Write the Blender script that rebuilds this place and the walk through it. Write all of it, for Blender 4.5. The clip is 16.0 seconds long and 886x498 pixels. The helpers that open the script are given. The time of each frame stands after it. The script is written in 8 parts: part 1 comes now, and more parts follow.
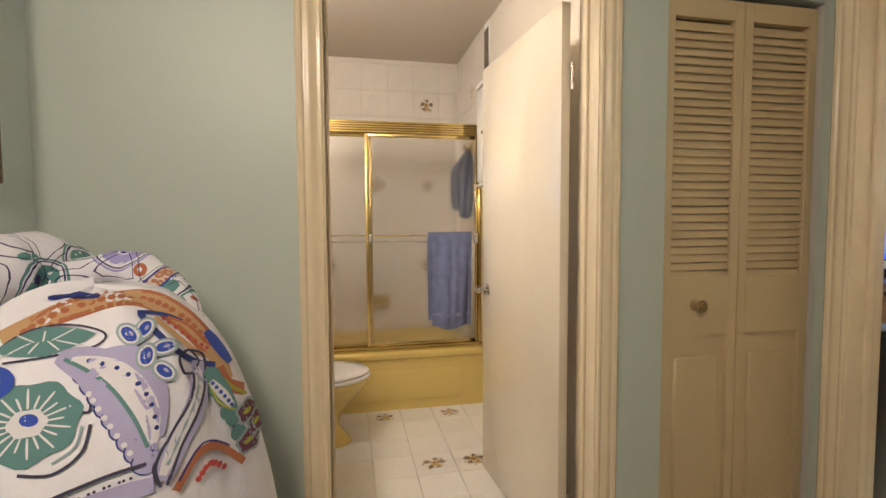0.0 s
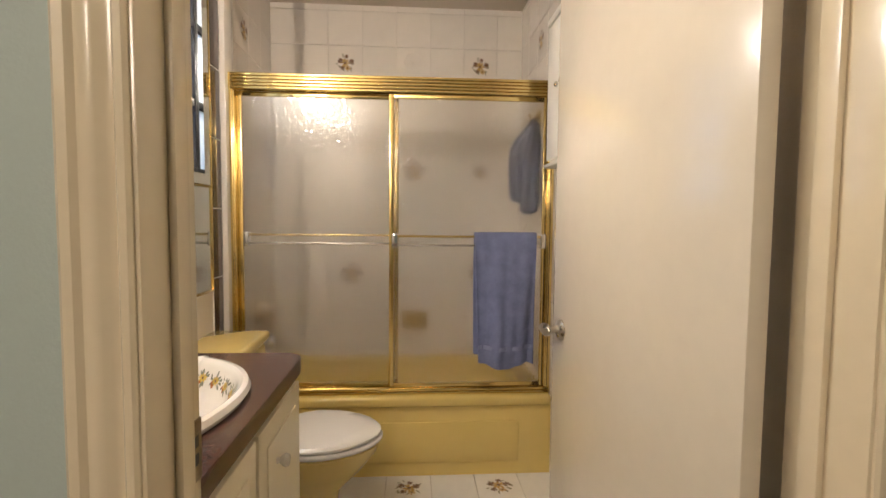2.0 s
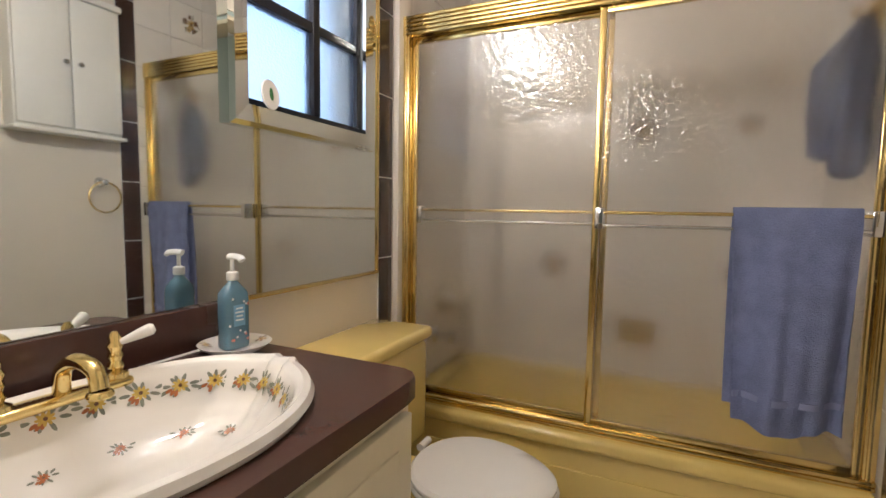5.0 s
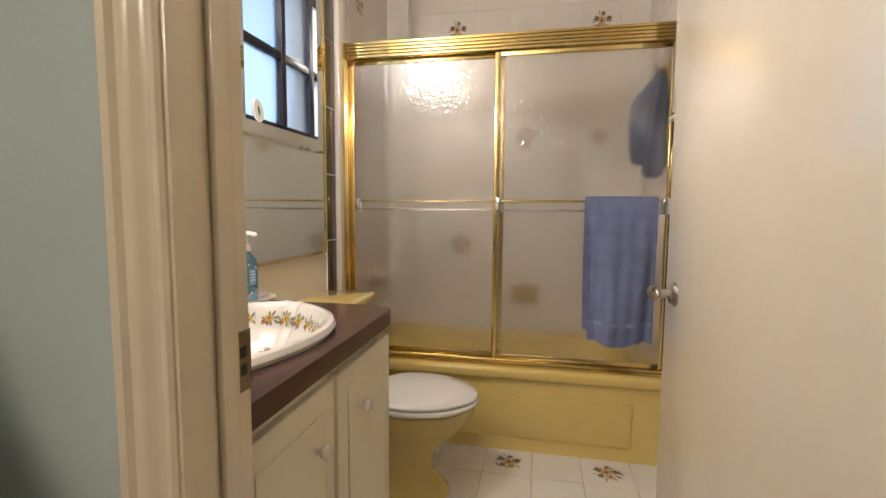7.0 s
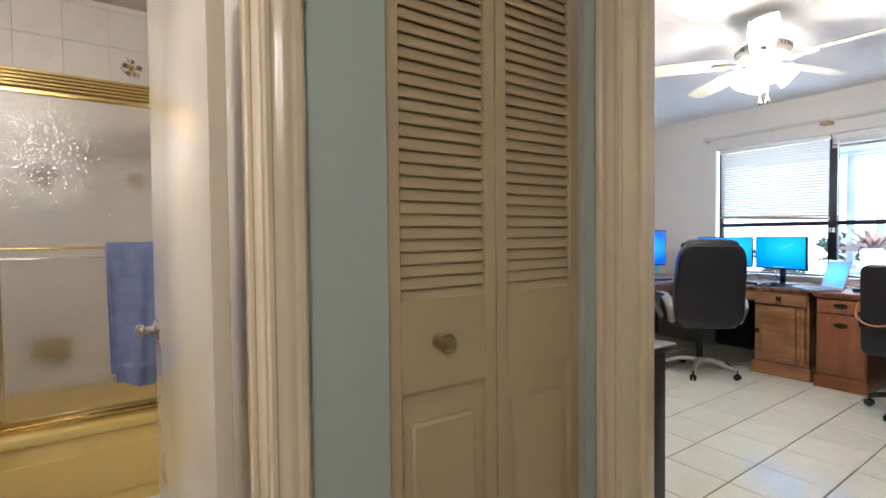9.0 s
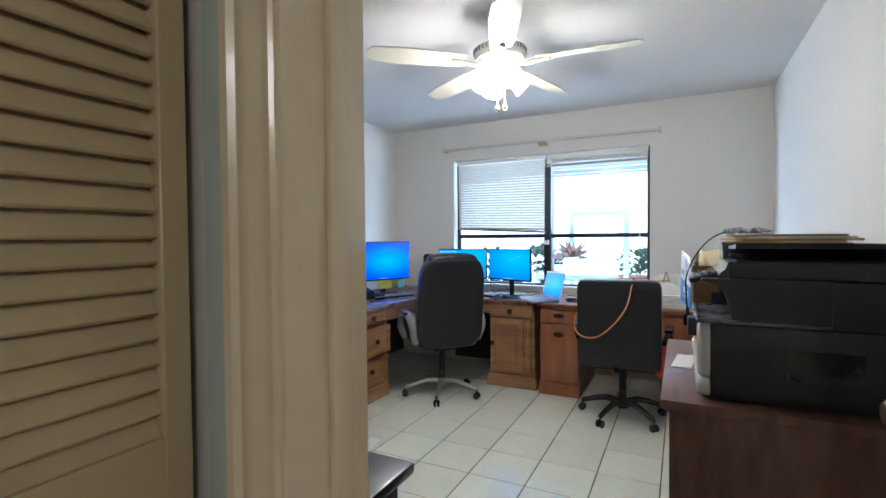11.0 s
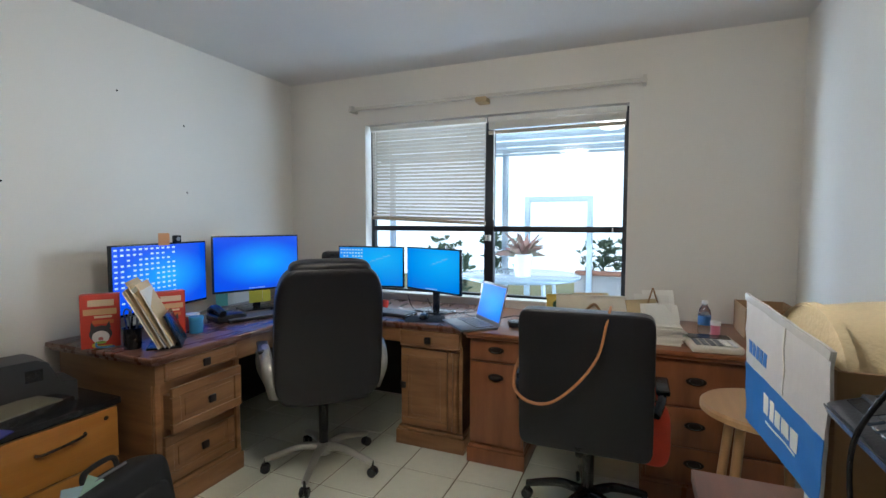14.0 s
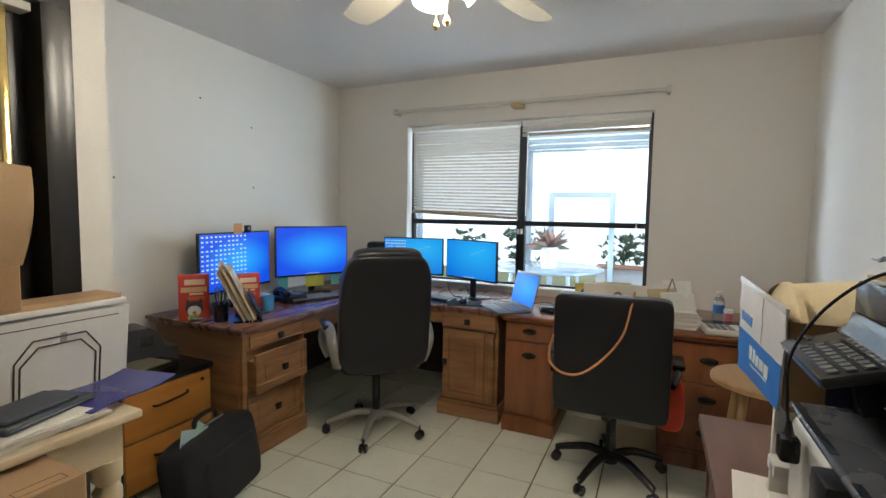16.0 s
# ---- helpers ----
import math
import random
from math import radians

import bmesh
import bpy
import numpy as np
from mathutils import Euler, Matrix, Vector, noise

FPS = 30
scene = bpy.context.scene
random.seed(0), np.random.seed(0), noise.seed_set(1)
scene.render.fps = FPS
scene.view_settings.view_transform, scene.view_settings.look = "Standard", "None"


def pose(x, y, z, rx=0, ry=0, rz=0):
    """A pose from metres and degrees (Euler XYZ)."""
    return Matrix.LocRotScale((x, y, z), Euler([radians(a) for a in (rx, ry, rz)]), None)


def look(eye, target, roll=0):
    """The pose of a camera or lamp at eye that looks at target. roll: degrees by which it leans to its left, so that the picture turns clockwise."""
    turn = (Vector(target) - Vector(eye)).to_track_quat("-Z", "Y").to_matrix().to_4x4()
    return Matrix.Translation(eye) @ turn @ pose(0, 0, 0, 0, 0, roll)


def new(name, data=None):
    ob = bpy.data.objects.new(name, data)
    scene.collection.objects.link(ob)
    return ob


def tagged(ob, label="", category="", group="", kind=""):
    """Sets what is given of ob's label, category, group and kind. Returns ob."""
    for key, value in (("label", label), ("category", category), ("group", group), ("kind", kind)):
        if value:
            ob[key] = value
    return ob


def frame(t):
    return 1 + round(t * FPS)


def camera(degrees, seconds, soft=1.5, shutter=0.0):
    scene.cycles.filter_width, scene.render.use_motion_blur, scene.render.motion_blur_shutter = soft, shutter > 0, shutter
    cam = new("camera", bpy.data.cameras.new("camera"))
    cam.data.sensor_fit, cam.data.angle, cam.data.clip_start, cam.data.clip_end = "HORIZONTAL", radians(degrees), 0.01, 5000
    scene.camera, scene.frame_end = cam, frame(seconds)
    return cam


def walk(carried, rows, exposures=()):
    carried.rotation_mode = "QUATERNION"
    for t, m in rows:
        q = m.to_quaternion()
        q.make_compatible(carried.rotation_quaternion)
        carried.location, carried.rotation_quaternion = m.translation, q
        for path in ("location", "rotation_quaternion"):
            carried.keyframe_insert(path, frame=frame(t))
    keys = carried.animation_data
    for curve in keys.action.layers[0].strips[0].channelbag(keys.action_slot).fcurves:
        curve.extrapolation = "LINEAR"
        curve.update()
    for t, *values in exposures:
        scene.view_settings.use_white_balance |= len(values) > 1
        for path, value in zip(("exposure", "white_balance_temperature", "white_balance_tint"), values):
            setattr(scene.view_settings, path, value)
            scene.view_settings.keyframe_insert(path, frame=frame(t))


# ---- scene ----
from mathutils.bvhtree import BVHTree

cam = camera(86.4, 16.0)

PATH = [
    (0, (-0.164, -0.036, 1.278), (0.231, 1.921, 1.165), -0.3),
    (0.5, (-0.111, 0.159, 1.278), (0.271, 2.119, 1.162), -0.2),
    (1, (-0.045, 0.338, 1.266), (0.289, 2.307, 1.159), -0.0),
    (1.5, (0.046, 0.574, 1.291), (0.294, 2.555, 1.175), 0.5),
    (2, (0.071, 0.844, 1.264), (0.198, 2.837, 1.145), 0.5),
    (2.5, (0.087, 1.052, 1.234), (0.046, 3.047, 1.113), 0.5),
    (3, (0.122, 1.22, 1.239), (-0.101, 3.203, 1.111), 0.6),
    (3.5, (0.172, 1.331, 1.241), (-0.24, 3.283, 1.105), 0.7),
    (4, (0.188, 1.41, 1.234), (-0.417, 3.311, 1.091), 0.9),
    (4.2, (0.181, 1.43, 1.224), (-0.483, 3.312, 1.084), 1.0),
    (5.2, (0.172, 1.452, 1.18), (-0.674, 3.258, 1.012), 0.9),
    (6.3, (0.176, 1.226, 1.13), (-0.512, 3.094, 0.945), 0.7),
    (6.5, (0.168, 1.136, 1.135), (-0.446, 3.03, 0.95), 0.7),
    (7, (0.174, 0.923, 1.161), (-0.229, 2.874, 0.984), 0.4),
    (7.5, (0.236, 0.698, 1.202), (0.117, 2.688, 1.045), 0.3),
    (8, (0.284, 0.525, 1.222), (0.544, 2.505, 1.108), -0.1),
    (8.5, (0.347, 0.473, 1.218), (1.032, 2.35, 1.144), -0.3),
    (9, (0.426, 0.498, 1.222), (1.549, 2.153, 1.17), -0.6),
    (9.5, (0.545, 0.602, 1.241), (2.056, 1.912, 1.2), -0.8),
    (10, (0.705, 0.698, 1.264), (2.37, 1.805, 1.231), -0.8),
    (12.3, (1.768, 1.068, 1.326), (3.62, 1.819, 1.23), -0.2),
    (12.5, (1.857, 1.085, 1.328), (3.717, 1.814, 1.224), -0.2),
    (13, (2.106, 1.113, 1.333), (3.972, 1.824, 1.216), -0.1),
    (13.5, (2.31, 1.113, 1.343), (4.172, 1.833, 1.226), 0.0),
    (14, (2.5, 1.067, 1.365), (4.346, 1.829, 1.249), 0.1),
    (14.5, (2.6, 1.046, 1.383), (4.432, 1.837, 1.265), 0.3),
    (15, (2.555, 1.054, 1.366), (4.387, 1.847, 1.24), 0.7),
    (15.5, (2.364, 1.079, 1.366), (4.19, 1.883, 1.232), 0.8),
    (16, (2.129, 1.076, 1.379), (3.945, 1.902, 1.23), 0.9),
]
EXPOSURES = [(0.0, 0.55, 6500, 16), (2.0, 0.35, 6350, 16), (2.5, 0.32, 6200, 16), (3.5, 0.05, 5800, 15), (6.5, 0.42, 5950, 16), (7.5, 0.35, 6050, 16), (8.5, 0.5, 5850, 16), (9.0, 0.4, 5600, 16), (10.0, 0.2, 5200, 14), (12.5, -0.35, 5500, 8), (14.5, -0.55, 5950, 10), (16.0, -0.5, 6300, 10)]
walk(cam, [(t, look(eye, target, roll)) for t, eye, target, roll in PATH], EXPOSURES)

# ---- world, light, exposure ----
world = bpy.data.worlds.new("world")
scene.world = world
world.use_nodes = True
wn = world.node_tree.nodes
sky = wn.new("ShaderNodeTexSky")
sky.sky_type, sky.sun_disc = "NISHITA", False
sky.sun_elevation, sky.sun_rotation = radians(71), radians(252)
world.node_tree.links.new(sky.outputs[0], wn["Background"].inputs[0])
wn["Background"].inputs[1].default_value = 0.15


def lamp(name, kind, m, energy, color, size=0.1, size_y=None):
    d = bpy.data.lights.new(name, kind)
    d.energy, d.color = energy, color
    if kind == "SUN":
        d.angle = radians(size)
    elif kind == "AREA":
        d.size = size
        if size_y:
            d.shape, d.size_y = "RECTANGLE", size_y
    else:
        d.shadow_soft_size = size
    ob = new(name, d)
    ob.matrix_world = m
    return ob


WARM = (1.0, 0.93, 0.82)
lamp("sun", "SUN", look((5, 1, 9), (8, 2, 0)), 4.5, (1.0, 0.95, 0.88), 0.5)
# bathroom: vanity lamp over the mirror
for y in (1.74, 1.90, 2.06):
    lamp("vanity_lamp", "POINT", pose(-0.62, y, 2.14), 8.0, WARM, 0.045)
# added area lamps out of view on both patio flanks, standing in for daylight
lamp("garden_fill", "AREA", look((6.5, 0.0, 1.35), (4.2, 3.0, 1.2)), 210, (0.66, 0.84, 1.0), 1.5, 2.0)
lamp("garden_fill", "AREA", look((6.3, 4.7, 1.35), (4.2, 1.4, 1.3)), 430, (0.66, 0.84, 1.0), 1.5, 2.0)
# bedroom: unseen area lamp added behind the walker to light the hall
lamp("bedroom_fill", "AREA", look((-0.62, -0.70, 2.32), (-0.4, 1.0, 0.65)), 18.5, (1.0, 0.85, 0.67), 0.55)

# ---- materials ----
MATS = {}


def mat(name, color, rough=0.5, metal=0.0, var=0.12, scale=3.0, fine=60.0, bump=0.1, spec=0.5, coat=0.0,
        second=None, stretch=None, trans=0.0, emit=None, emit_strength=0.0, random_tone=0.0, alpha=1.0, mix=0.5):
    """A principled surface with broad stains, fine grain and relief in object space."""
    if name in MATS:
        return MATS[name]
    m = bpy.data.materials.new(name)
    m.use_nodes = True
    nt = m.node_tree
    b = nt.nodes["Principled BSDF"]
    N, L = nt.nodes.new, nt.links.new
    tc = N("ShaderNodeTexCoord")
    src = tc.outputs["Object"]
    if stretch:
        mp = N("ShaderNodeMapping")
        mp.inputs["Scale"].default_value = stretch
        L(src, mp.inputs[0])
        src = mp.outputs[0]
    n1, n2 = N("ShaderNodeTexNoise"), N("ShaderNodeTexNoise")
    n1.inputs["Scale"].default_value, n1.inputs["Detail"].default_value = scale, 5
    n2.inputs["Scale"].default_value, n2.inputs["Detail"].default_value = fine, 3
    L(src, n1.inputs["Vector"])
    L(src, n2.inputs["Vector"])
    ramp = N("ShaderNodeValToRGB")
    c2 = second or tuple(c * (1 - var) for c in color)
    ramp.color_ramp.elements[0].position, ramp.color_ramp.elements[1].position = mix - 0.2, mix + 0.2
    ramp.color_ramp.elements[0].color, ramp.color_ramp.elements[1].color = (*c2, 1), (*color, 1)
    L(n1.outputs["Fac"], ramp.inputs[0])
    hsv = N("ShaderNodeHueSaturation")
    mr = N("ShaderNodeMapRange")
    mr.inputs["To Min"].default_value, mr.inputs["To Max"].default_value = 1 - var * 0.6, 1 + var * 0.6
    L(n2.outputs["Fac"], mr.inputs["Value"])
    val = mr.outputs[0]
    if random_tone:
        oi, m2, mu = N("ShaderNodeObjectInfo"), N("ShaderNodeMapRange"), N("ShaderNodeMath")
        m2.inputs["To Min"].default_value, m2.inputs["To Max"].default_value = 1 - random_tone, 1 + random_tone
        mu.operation = "MULTIPLY"
        L(oi.outputs["Random"], m2.inputs["Value"])
        L(m2.outputs[0], mu.inputs[0])
        L(val, mu.inputs[1])
        val = mu.outputs[0]
    L(val, hsv.inputs["Value"])
    L(ramp.outputs[0], hsv.inputs["Color"])
    L(hsv.outputs[0], b.inputs["Base Color"])
    rr = N("ShaderNodeMapRange")
    rr.inputs["To Min"].default_value, rr.inputs["To Max"].default_value = max(0.02, rough * 0.8), min(1, rough * 1.2)
    L(n1.outputs["Fac"], rr.inputs["Value"])
    L(rr.outputs[0], b.inputs["Roughness"])
    b.inputs["Metallic"].default_value = metal
    b.inputs["Specular IOR Level"].default_value = spec
    b.inputs["Coat Weight"].default_value = coat
    b.inputs["Transmission Weight"].default_value = trans
    b.inputs["Alpha"].default_value = alpha
    if emit:
        b.inputs["Emission Color"].default_value = (*emit, 1)
        b.inputs["Emission Strength"].default_value = emit_strength
    if bump:
        bp = N("ShaderNodeBump")
        bp.inputs["Strength"].default_value, bp.inputs["Distance"].default_value = bump, 0.004
        L(n2.outputs["Fac"], bp.inputs["Height"])
        L(bp.outputs[0], b.inputs["Normal"])
    MATS[name] = m
    return m


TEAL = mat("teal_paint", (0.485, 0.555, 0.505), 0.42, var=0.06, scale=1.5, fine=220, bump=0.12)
CREAM_TRIM = mat("cream_gloss_trim", (0.78, 0.66, 0.46), 0.22, var=0.07, scale=4, fine=30, bump=0.05, coat=0.3)
CREAM_DOOR = mat("cream_gloss_door", (0.73, 0.65, 0.52), 0.20, var=0.05, scale=2, fine=25, bump=0.06, coat=0.4)
BIFOLD = mat("beige_bifold_paint", (0.55, 0.435, 0.255), 0.38, var=0.07, scale=3, fine=90, bump=0.06)
WHITE_WALL = mat("off_white_office_paint", (0.74, 0.71, 0.65), 0.6, var=0.05, scale=0.9, fine=160, bump=0.18)
CEIL = mat("textured_white_ceiling", (0.72, 0.70, 0.67), 0.85, var=0.07, scale=1.2, fine=130, bump=0.7)
BATH_CEIL = mat("cream_bath_ceiling", (0.62, 0.54, 0.44), 0.7, var=0.05, scale=1, fine=120, bump=0.3)
BATH_TILE = mat("white_glazed_wall_tile", (0.80, 0.74, 0.66), 0.16, var=0.05, scale=6, fine=20, bump=0.05, coat=0.3, random_tone=0.025)
BATH_WALL = mat("cream_bath_wall", (0.78, 0.70, 0.58), 0.45, var=0.05, scale=2, fine=140, bump=0.1)
BROWN_TILE = mat("dark_brown_glazed_tile", (0.060, 0.030, 0.024), 0.15, var=0.2, scale=8, fine=40, bump=0.03, coat=0.4, random_tone=0.1)
GROUT = mat("white_grout", (0.66, 0.60, 0.52), 0.9, var=0.15, scale=12, fine=150, bump=0.3)
WALL_GROUT = mat("cream_wall_grout", (0.74, 0.68, 0.60), 0.7, var=0.08, scale=12, fine=150, bump=0.2)
DARK_GROUT = mat("brown_grout", (0.17, 0.12, 0.065), 0.9, var=0.25, scale=6, fine=120, bump=0.3)
FLOOR_TILE = mat("white_ceramic_floor_tile", (0.80, 0.77, 0.70), 0.22, var=0.07, scale=5, fine=30, bump=0.04, random_tone=0.03)
OFFICE_TILE = mat("pale_ceramic_office_tile", (0.74, 0.745, 0.63), 0.13, var=0.07, scale=4, fine=24, bump=0.05, coat=0.2, random_tone=0.035)
CARPET = mat("beige_carpet", (0.36, 0.28, 0.20), 0.95, var=0.2, scale=5, fine=260, bump=0.8)
GOLD = mat("polished_brass", (0.80, 0.62, 0.26), 0.16, 1.0, var=0.10, scale=6, fine=50, bump=0.03)
NICKEL = mat("brushed_nickel", (0.50, 0.46, 0.40), 0.28, 1.0, var=0.1, scale=10, fine=120, bump=0.03)
CHROME = mat("chrome", (0.75, 0.75, 0.76), 0.10, 1.0, var=0.05, bump=0)
YELLOW = mat("harvest_yellow_enamel", (0.72, 0.54, 0.17), 0.14, var=0.05, scale=3, fine=14, bump=0.02, coat=0.5)
PORCELAIN = mat("white_porcelain", (0.84, 0.80, 0.74), 0.12, var=0.03, scale=3, fine=14, bump=0.02, coat=0.5)
BROWN_LAM = mat("dark_brown_laminate", (0.080, 0.036, 0.027), 0.26, var=0.16, scale=5, fine=90, bump=0.03)
BLACK_METAL = mat("black_window_metal", (0.018, 0.018, 0.022), 0.4, 0.2, var=0.3, scale=8, fine=80, bump=0.05)
BLACK_WOOD = mat("black_lacquered_wood", (0.012, 0.010, 0.009), 0.3, var=0.3, scale=6, fine=60, bump=0.05)
BLUE_TOWEL = mat("slate_blue_terry", (0.19, 0.22, 0.38), 0.95, var=0.30, scale=16, fine=260, bump=0.9)
WOOD_L = mat("brown_desk_wood", (0.32, 0.165, 0.072), 0.36, second=(0.17, 0.080, 0.034), scale=2.2, fine=26, bump=0.08, stretch=(1, 1, 9), var=0.16)
WOOD_LT = mat("brown_desk_top_wood", (0.20, 0.095, 0.062), 0.28, second=(0.12, 0.052, 0.034), scale=2.2, fine=30, bump=0.05, stretch=(2, 9, 2), var=0.14, coat=0.15)
WOOD_R = mat("reddish_cherry_wood", (0.26, 0.095, 0.036), 0.30, second=(0.17, 0.056, 0.022), scale=2.0, fine=26, bump=0.05, stretch=(7, 7, 1), var=0.14, coat=0.15)
ORANGE_WOOD = mat("orange_maple_drawer", (0.52, 0.235, 0.052), 0.34, second=(0.42, 0.17, 0.035), scale=2, fine=30, bump=0.03, stretch=(1, 1, 8), var=0.1)
TABLE_WOOD = mat("purplish_walnut_laminate", (0.17, 0.085, 0.066), 0.32, second=(0.09, 0.042, 0.034), scale=2.5, fine=30, bump=0.04, stretch=(1.4, 9, 2), var=0.15)
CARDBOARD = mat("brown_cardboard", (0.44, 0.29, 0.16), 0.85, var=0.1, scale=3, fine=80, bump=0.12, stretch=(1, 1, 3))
# kraft with shade put into its colour; also serves seams and small trims
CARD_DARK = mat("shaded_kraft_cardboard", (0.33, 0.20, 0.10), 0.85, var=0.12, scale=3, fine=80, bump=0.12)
BLACK_LEATHER = mat("black_bonded_leather", (0.006, 0.006, 0.010), 0.34, var=0.3, scale=5, fine=180, bump=0.35)
BLACK_PLASTIC = mat("black_plastic", (0.016, 0.016, 0.018), 0.24, var=0.25, scale=8, fine=150, bump=0.1)
BLACK_FABRIC = mat("black_nylon_fabric", (0.014, 0.015, 0.018), 0.8, var=0.3, scale=8, fine=400, bump=0.5)
SILVER = mat("silver_grey_plastic", (0.46, 0.47, 0.48), 0.35, 0.3, var=0.08, scale=5, fine=120, bump=0.04)
WHITE_PLASTIC = mat("white_plastic", (0.78, 0.77, 0.74), 0.35, var=0.05, scale=6, fine=80, bump=0.03)
GREY_PLASTIC = mat("grey_plastic", (0.20, 0.205, 0.22), 0.4, var=0.1, scale=6, fine=120, bump=0.06)
PAPER = mat("white_paper", (0.76, 0.74, 0.69), 0.8, var=0.06, scale=5, fine=60, bump=0.1, random_tone=0.06)
BLIND = mat("cream_vinyl_blind", (0.80, 0.76, 0.68), 0.45, var=0.05, scale=5, fine=70, bump=0.03, trans=0.0)
WHITE_PAINT = mat("white_gloss_paint", (0.80, 0.77, 0.70), 0.3, var=0.04, scale=4, fine=60, bump=0.05)


def plain(name, color, rough=0.5, metal=0.0, **k):
    return mat(name, color, rough, metal, var=0.08, scale=8, fine=90, bump=0.04, **k)


def mirror_mat():
    m = mat("silvered_mirror", (0.80, 0.83, 0.81), 0.02, 1.0, var=0.02, scale=2, fine=10, bump=0)
    return m


MIRROR = mirror_mat()


def glass_mat(name, color, rough, bump=0.0, scale=60.0, coat=0.0):
    """Sheet glass: a mix of clear pass-through and glossy or diffusing glass."""
    m = bpy.data.materials.new(name)
    m.use_nodes = True
    nt = m.node_tree
    N, L = nt.nodes.new, nt.links.new
    b = nt.nodes["Principled BSDF"]
    b.inputs["Base Color"].default_value = (*color, 1)
    b.inputs["Roughness"].default_value = rough
    b.inputs["Transmission Weight"].default_value = 1.0
    b.inputs["IOR"].default_value = 1.45
    if bump:
        tc, vo, nz, bp = N("ShaderNodeTexCoord"), N("ShaderNodeTexVoronoi"), N("ShaderNodeTexNoise"), N("ShaderNodeBump")
        vo.inputs["Scale"].default_value, nz.inputs["Scale"].default_value = scale, scale * 0.7
        vo.feature = "SMOOTH_F1"
        vo.inputs["Smoothness"].default_value = 0.25
        L(tc.outputs["Object"], vo.inputs["Vector"])
        L(tc.outputs["Object"], nz.inputs["Vector"])
        ad = N("ShaderNodeMath")
        L(vo.outputs["Distance"], ad.inputs[0])
        L(nz.outputs["Fac"], ad.inputs[1])
        bp.inputs["Strength"].default_value, bp.inputs["Distance"].default_value = bump, 0.004
        L(ad.outputs[0], bp.inputs["Height"])
        L(bp.outputs[0], b.inputs["Normal"])
        if coat:
            b.inputs["Coat Weight"].default_value, b.inputs["Coat Roughness"].default_value = coat, 0.02
            b.inputs["Specular IOR Level"].default_value = 0.05
    return m


# ---- mesh helpers ----
def bm_new():
    return bmesh.new()


def box(bm, x0, y0, z0, x1, y1, z1, bev=0.0, seg=2):
    """A box, with rounded edges if bev is given."""
    r = bmesh.ops.create_cube(bm, size=1.0)
    vs = r["verts"]
    for v in vs:
        v.co = Vector(((x0 + x1) / 2 + v.co.x * (x1 - x0), (y0 + y1) / 2 + v.co.y * (y1 - y0), (z0 + z1) / 2 + v.co.z * (z1 - z0)))
    if bev:
        es = {e for v in vs for e in v.link_edges}
        bmesh.ops.bevel(bm, geom=list(es), offset=bev, segments=seg, affect="EDGES", profile=0.5)
    return bm


def B(x0, y0, z0, x1, y1, z1, bev=0.0, seg=2):
    return box(bm_new(), x0, y0, z0, x1, y1, z1, bev, seg)


def lathe(bm, prof, seg=24, m=None, sx=1.0, sy=1.0):
    """A turned shape from (radius, height) pairs about z, placed by m."""
    m = m or Matrix()
    rings = []
    for r, z in prof:
        if r <= 1e-6:
            rings.append([bm.verts.new(m @ Vector((0, 0, z)))])
        else:
            rings.append([bm.verts.new(m @ Vector((r * sx * math.cos(2 * math.pi * i / seg), r * sy * math.sin(2 * math.pi * i / seg), z))) for i in range(seg)])
    for a, b in zip(rings, rings[1:]):
        if len(a) == 1 and len(b) == 1:
            continue
        for i in range(seg):
            j = (i + 1) % seg
            if len(a) == 1:
                f = (a[0], b[j], b[i])
            elif len(b) == 1:
                f = (a[i], a[j], b[0])
            else:
                f = (a[i], a[j], b[j], b[i])
            bm.faces.new(f)
    for ring, flip in ((rings[0], True), (rings[-1], False)):
        if len(ring) > 1:
            bm.faces.new(list(reversed(ring)) if flip else ring)
    return bm


def rod(bm, a, b, r, seg=12, r2=None):
    a, b = Vector(a), Vector(b)
    m = Matrix.Translation(a) @ (b - a).to_track_quat("Z", "Y").to_matrix().to_4x4()
    return lathe(bm, [(r, 0), (r if r2 is None else r2, (b - a).length)], seg, m)


def tube(bm, pts, r, seg=8, sx=1.0, radii=None):
    """A bent tube through points."""
    pts = [Vector(p) for p in pts]
    rings = []
    side = None
    for i, p in enumerate(pts):
        d = (pts[min(i + 1, len(pts) - 1)] - pts[max(i - 1, 0)]).normalized()
        if side is None:
            side = d.orthogonal().normalized()
        side = (side - d * side.dot(d)).normalized()
        up = d.cross(side)
        rr = radii[i] if radii else r
        rings.append([bm.verts.new(p + (side * math.cos(2 * math.pi * k / seg) * sx + up * math.sin(2 * math.pi * k / seg)) * rr) for k in range(seg)])
    for a, b in zip(rings, rings[1:]):
        for i in range(seg):
            j = (i + 1) % seg
            bm.faces.new((a[i], a[j], b[j], b[i]))
    bm.faces.new(list(reversed(rings[0])))
    bm.faces.new(rings[-1])
    return bm


def spline(pts, n=6):
    """Points of a smooth curve through pts."""
    P = [Vector(p) for p in pts]
    out = []
    for i in range(len(P) - 1):
        a, b, c, d = P[max(i - 1, 0)], P[i], P[i + 1], P[min(i + 2, len(P) - 1)]
        for k in range(n):
            t = k / n
            out.append(0.5 * ((2 * b) + (c - a) * t + (2 * a - 5 * b + 4 * c - d) * t * t + (3 * b - a - 3 * c + d) * t ** 3))
    out.append(P[-1])
    return out


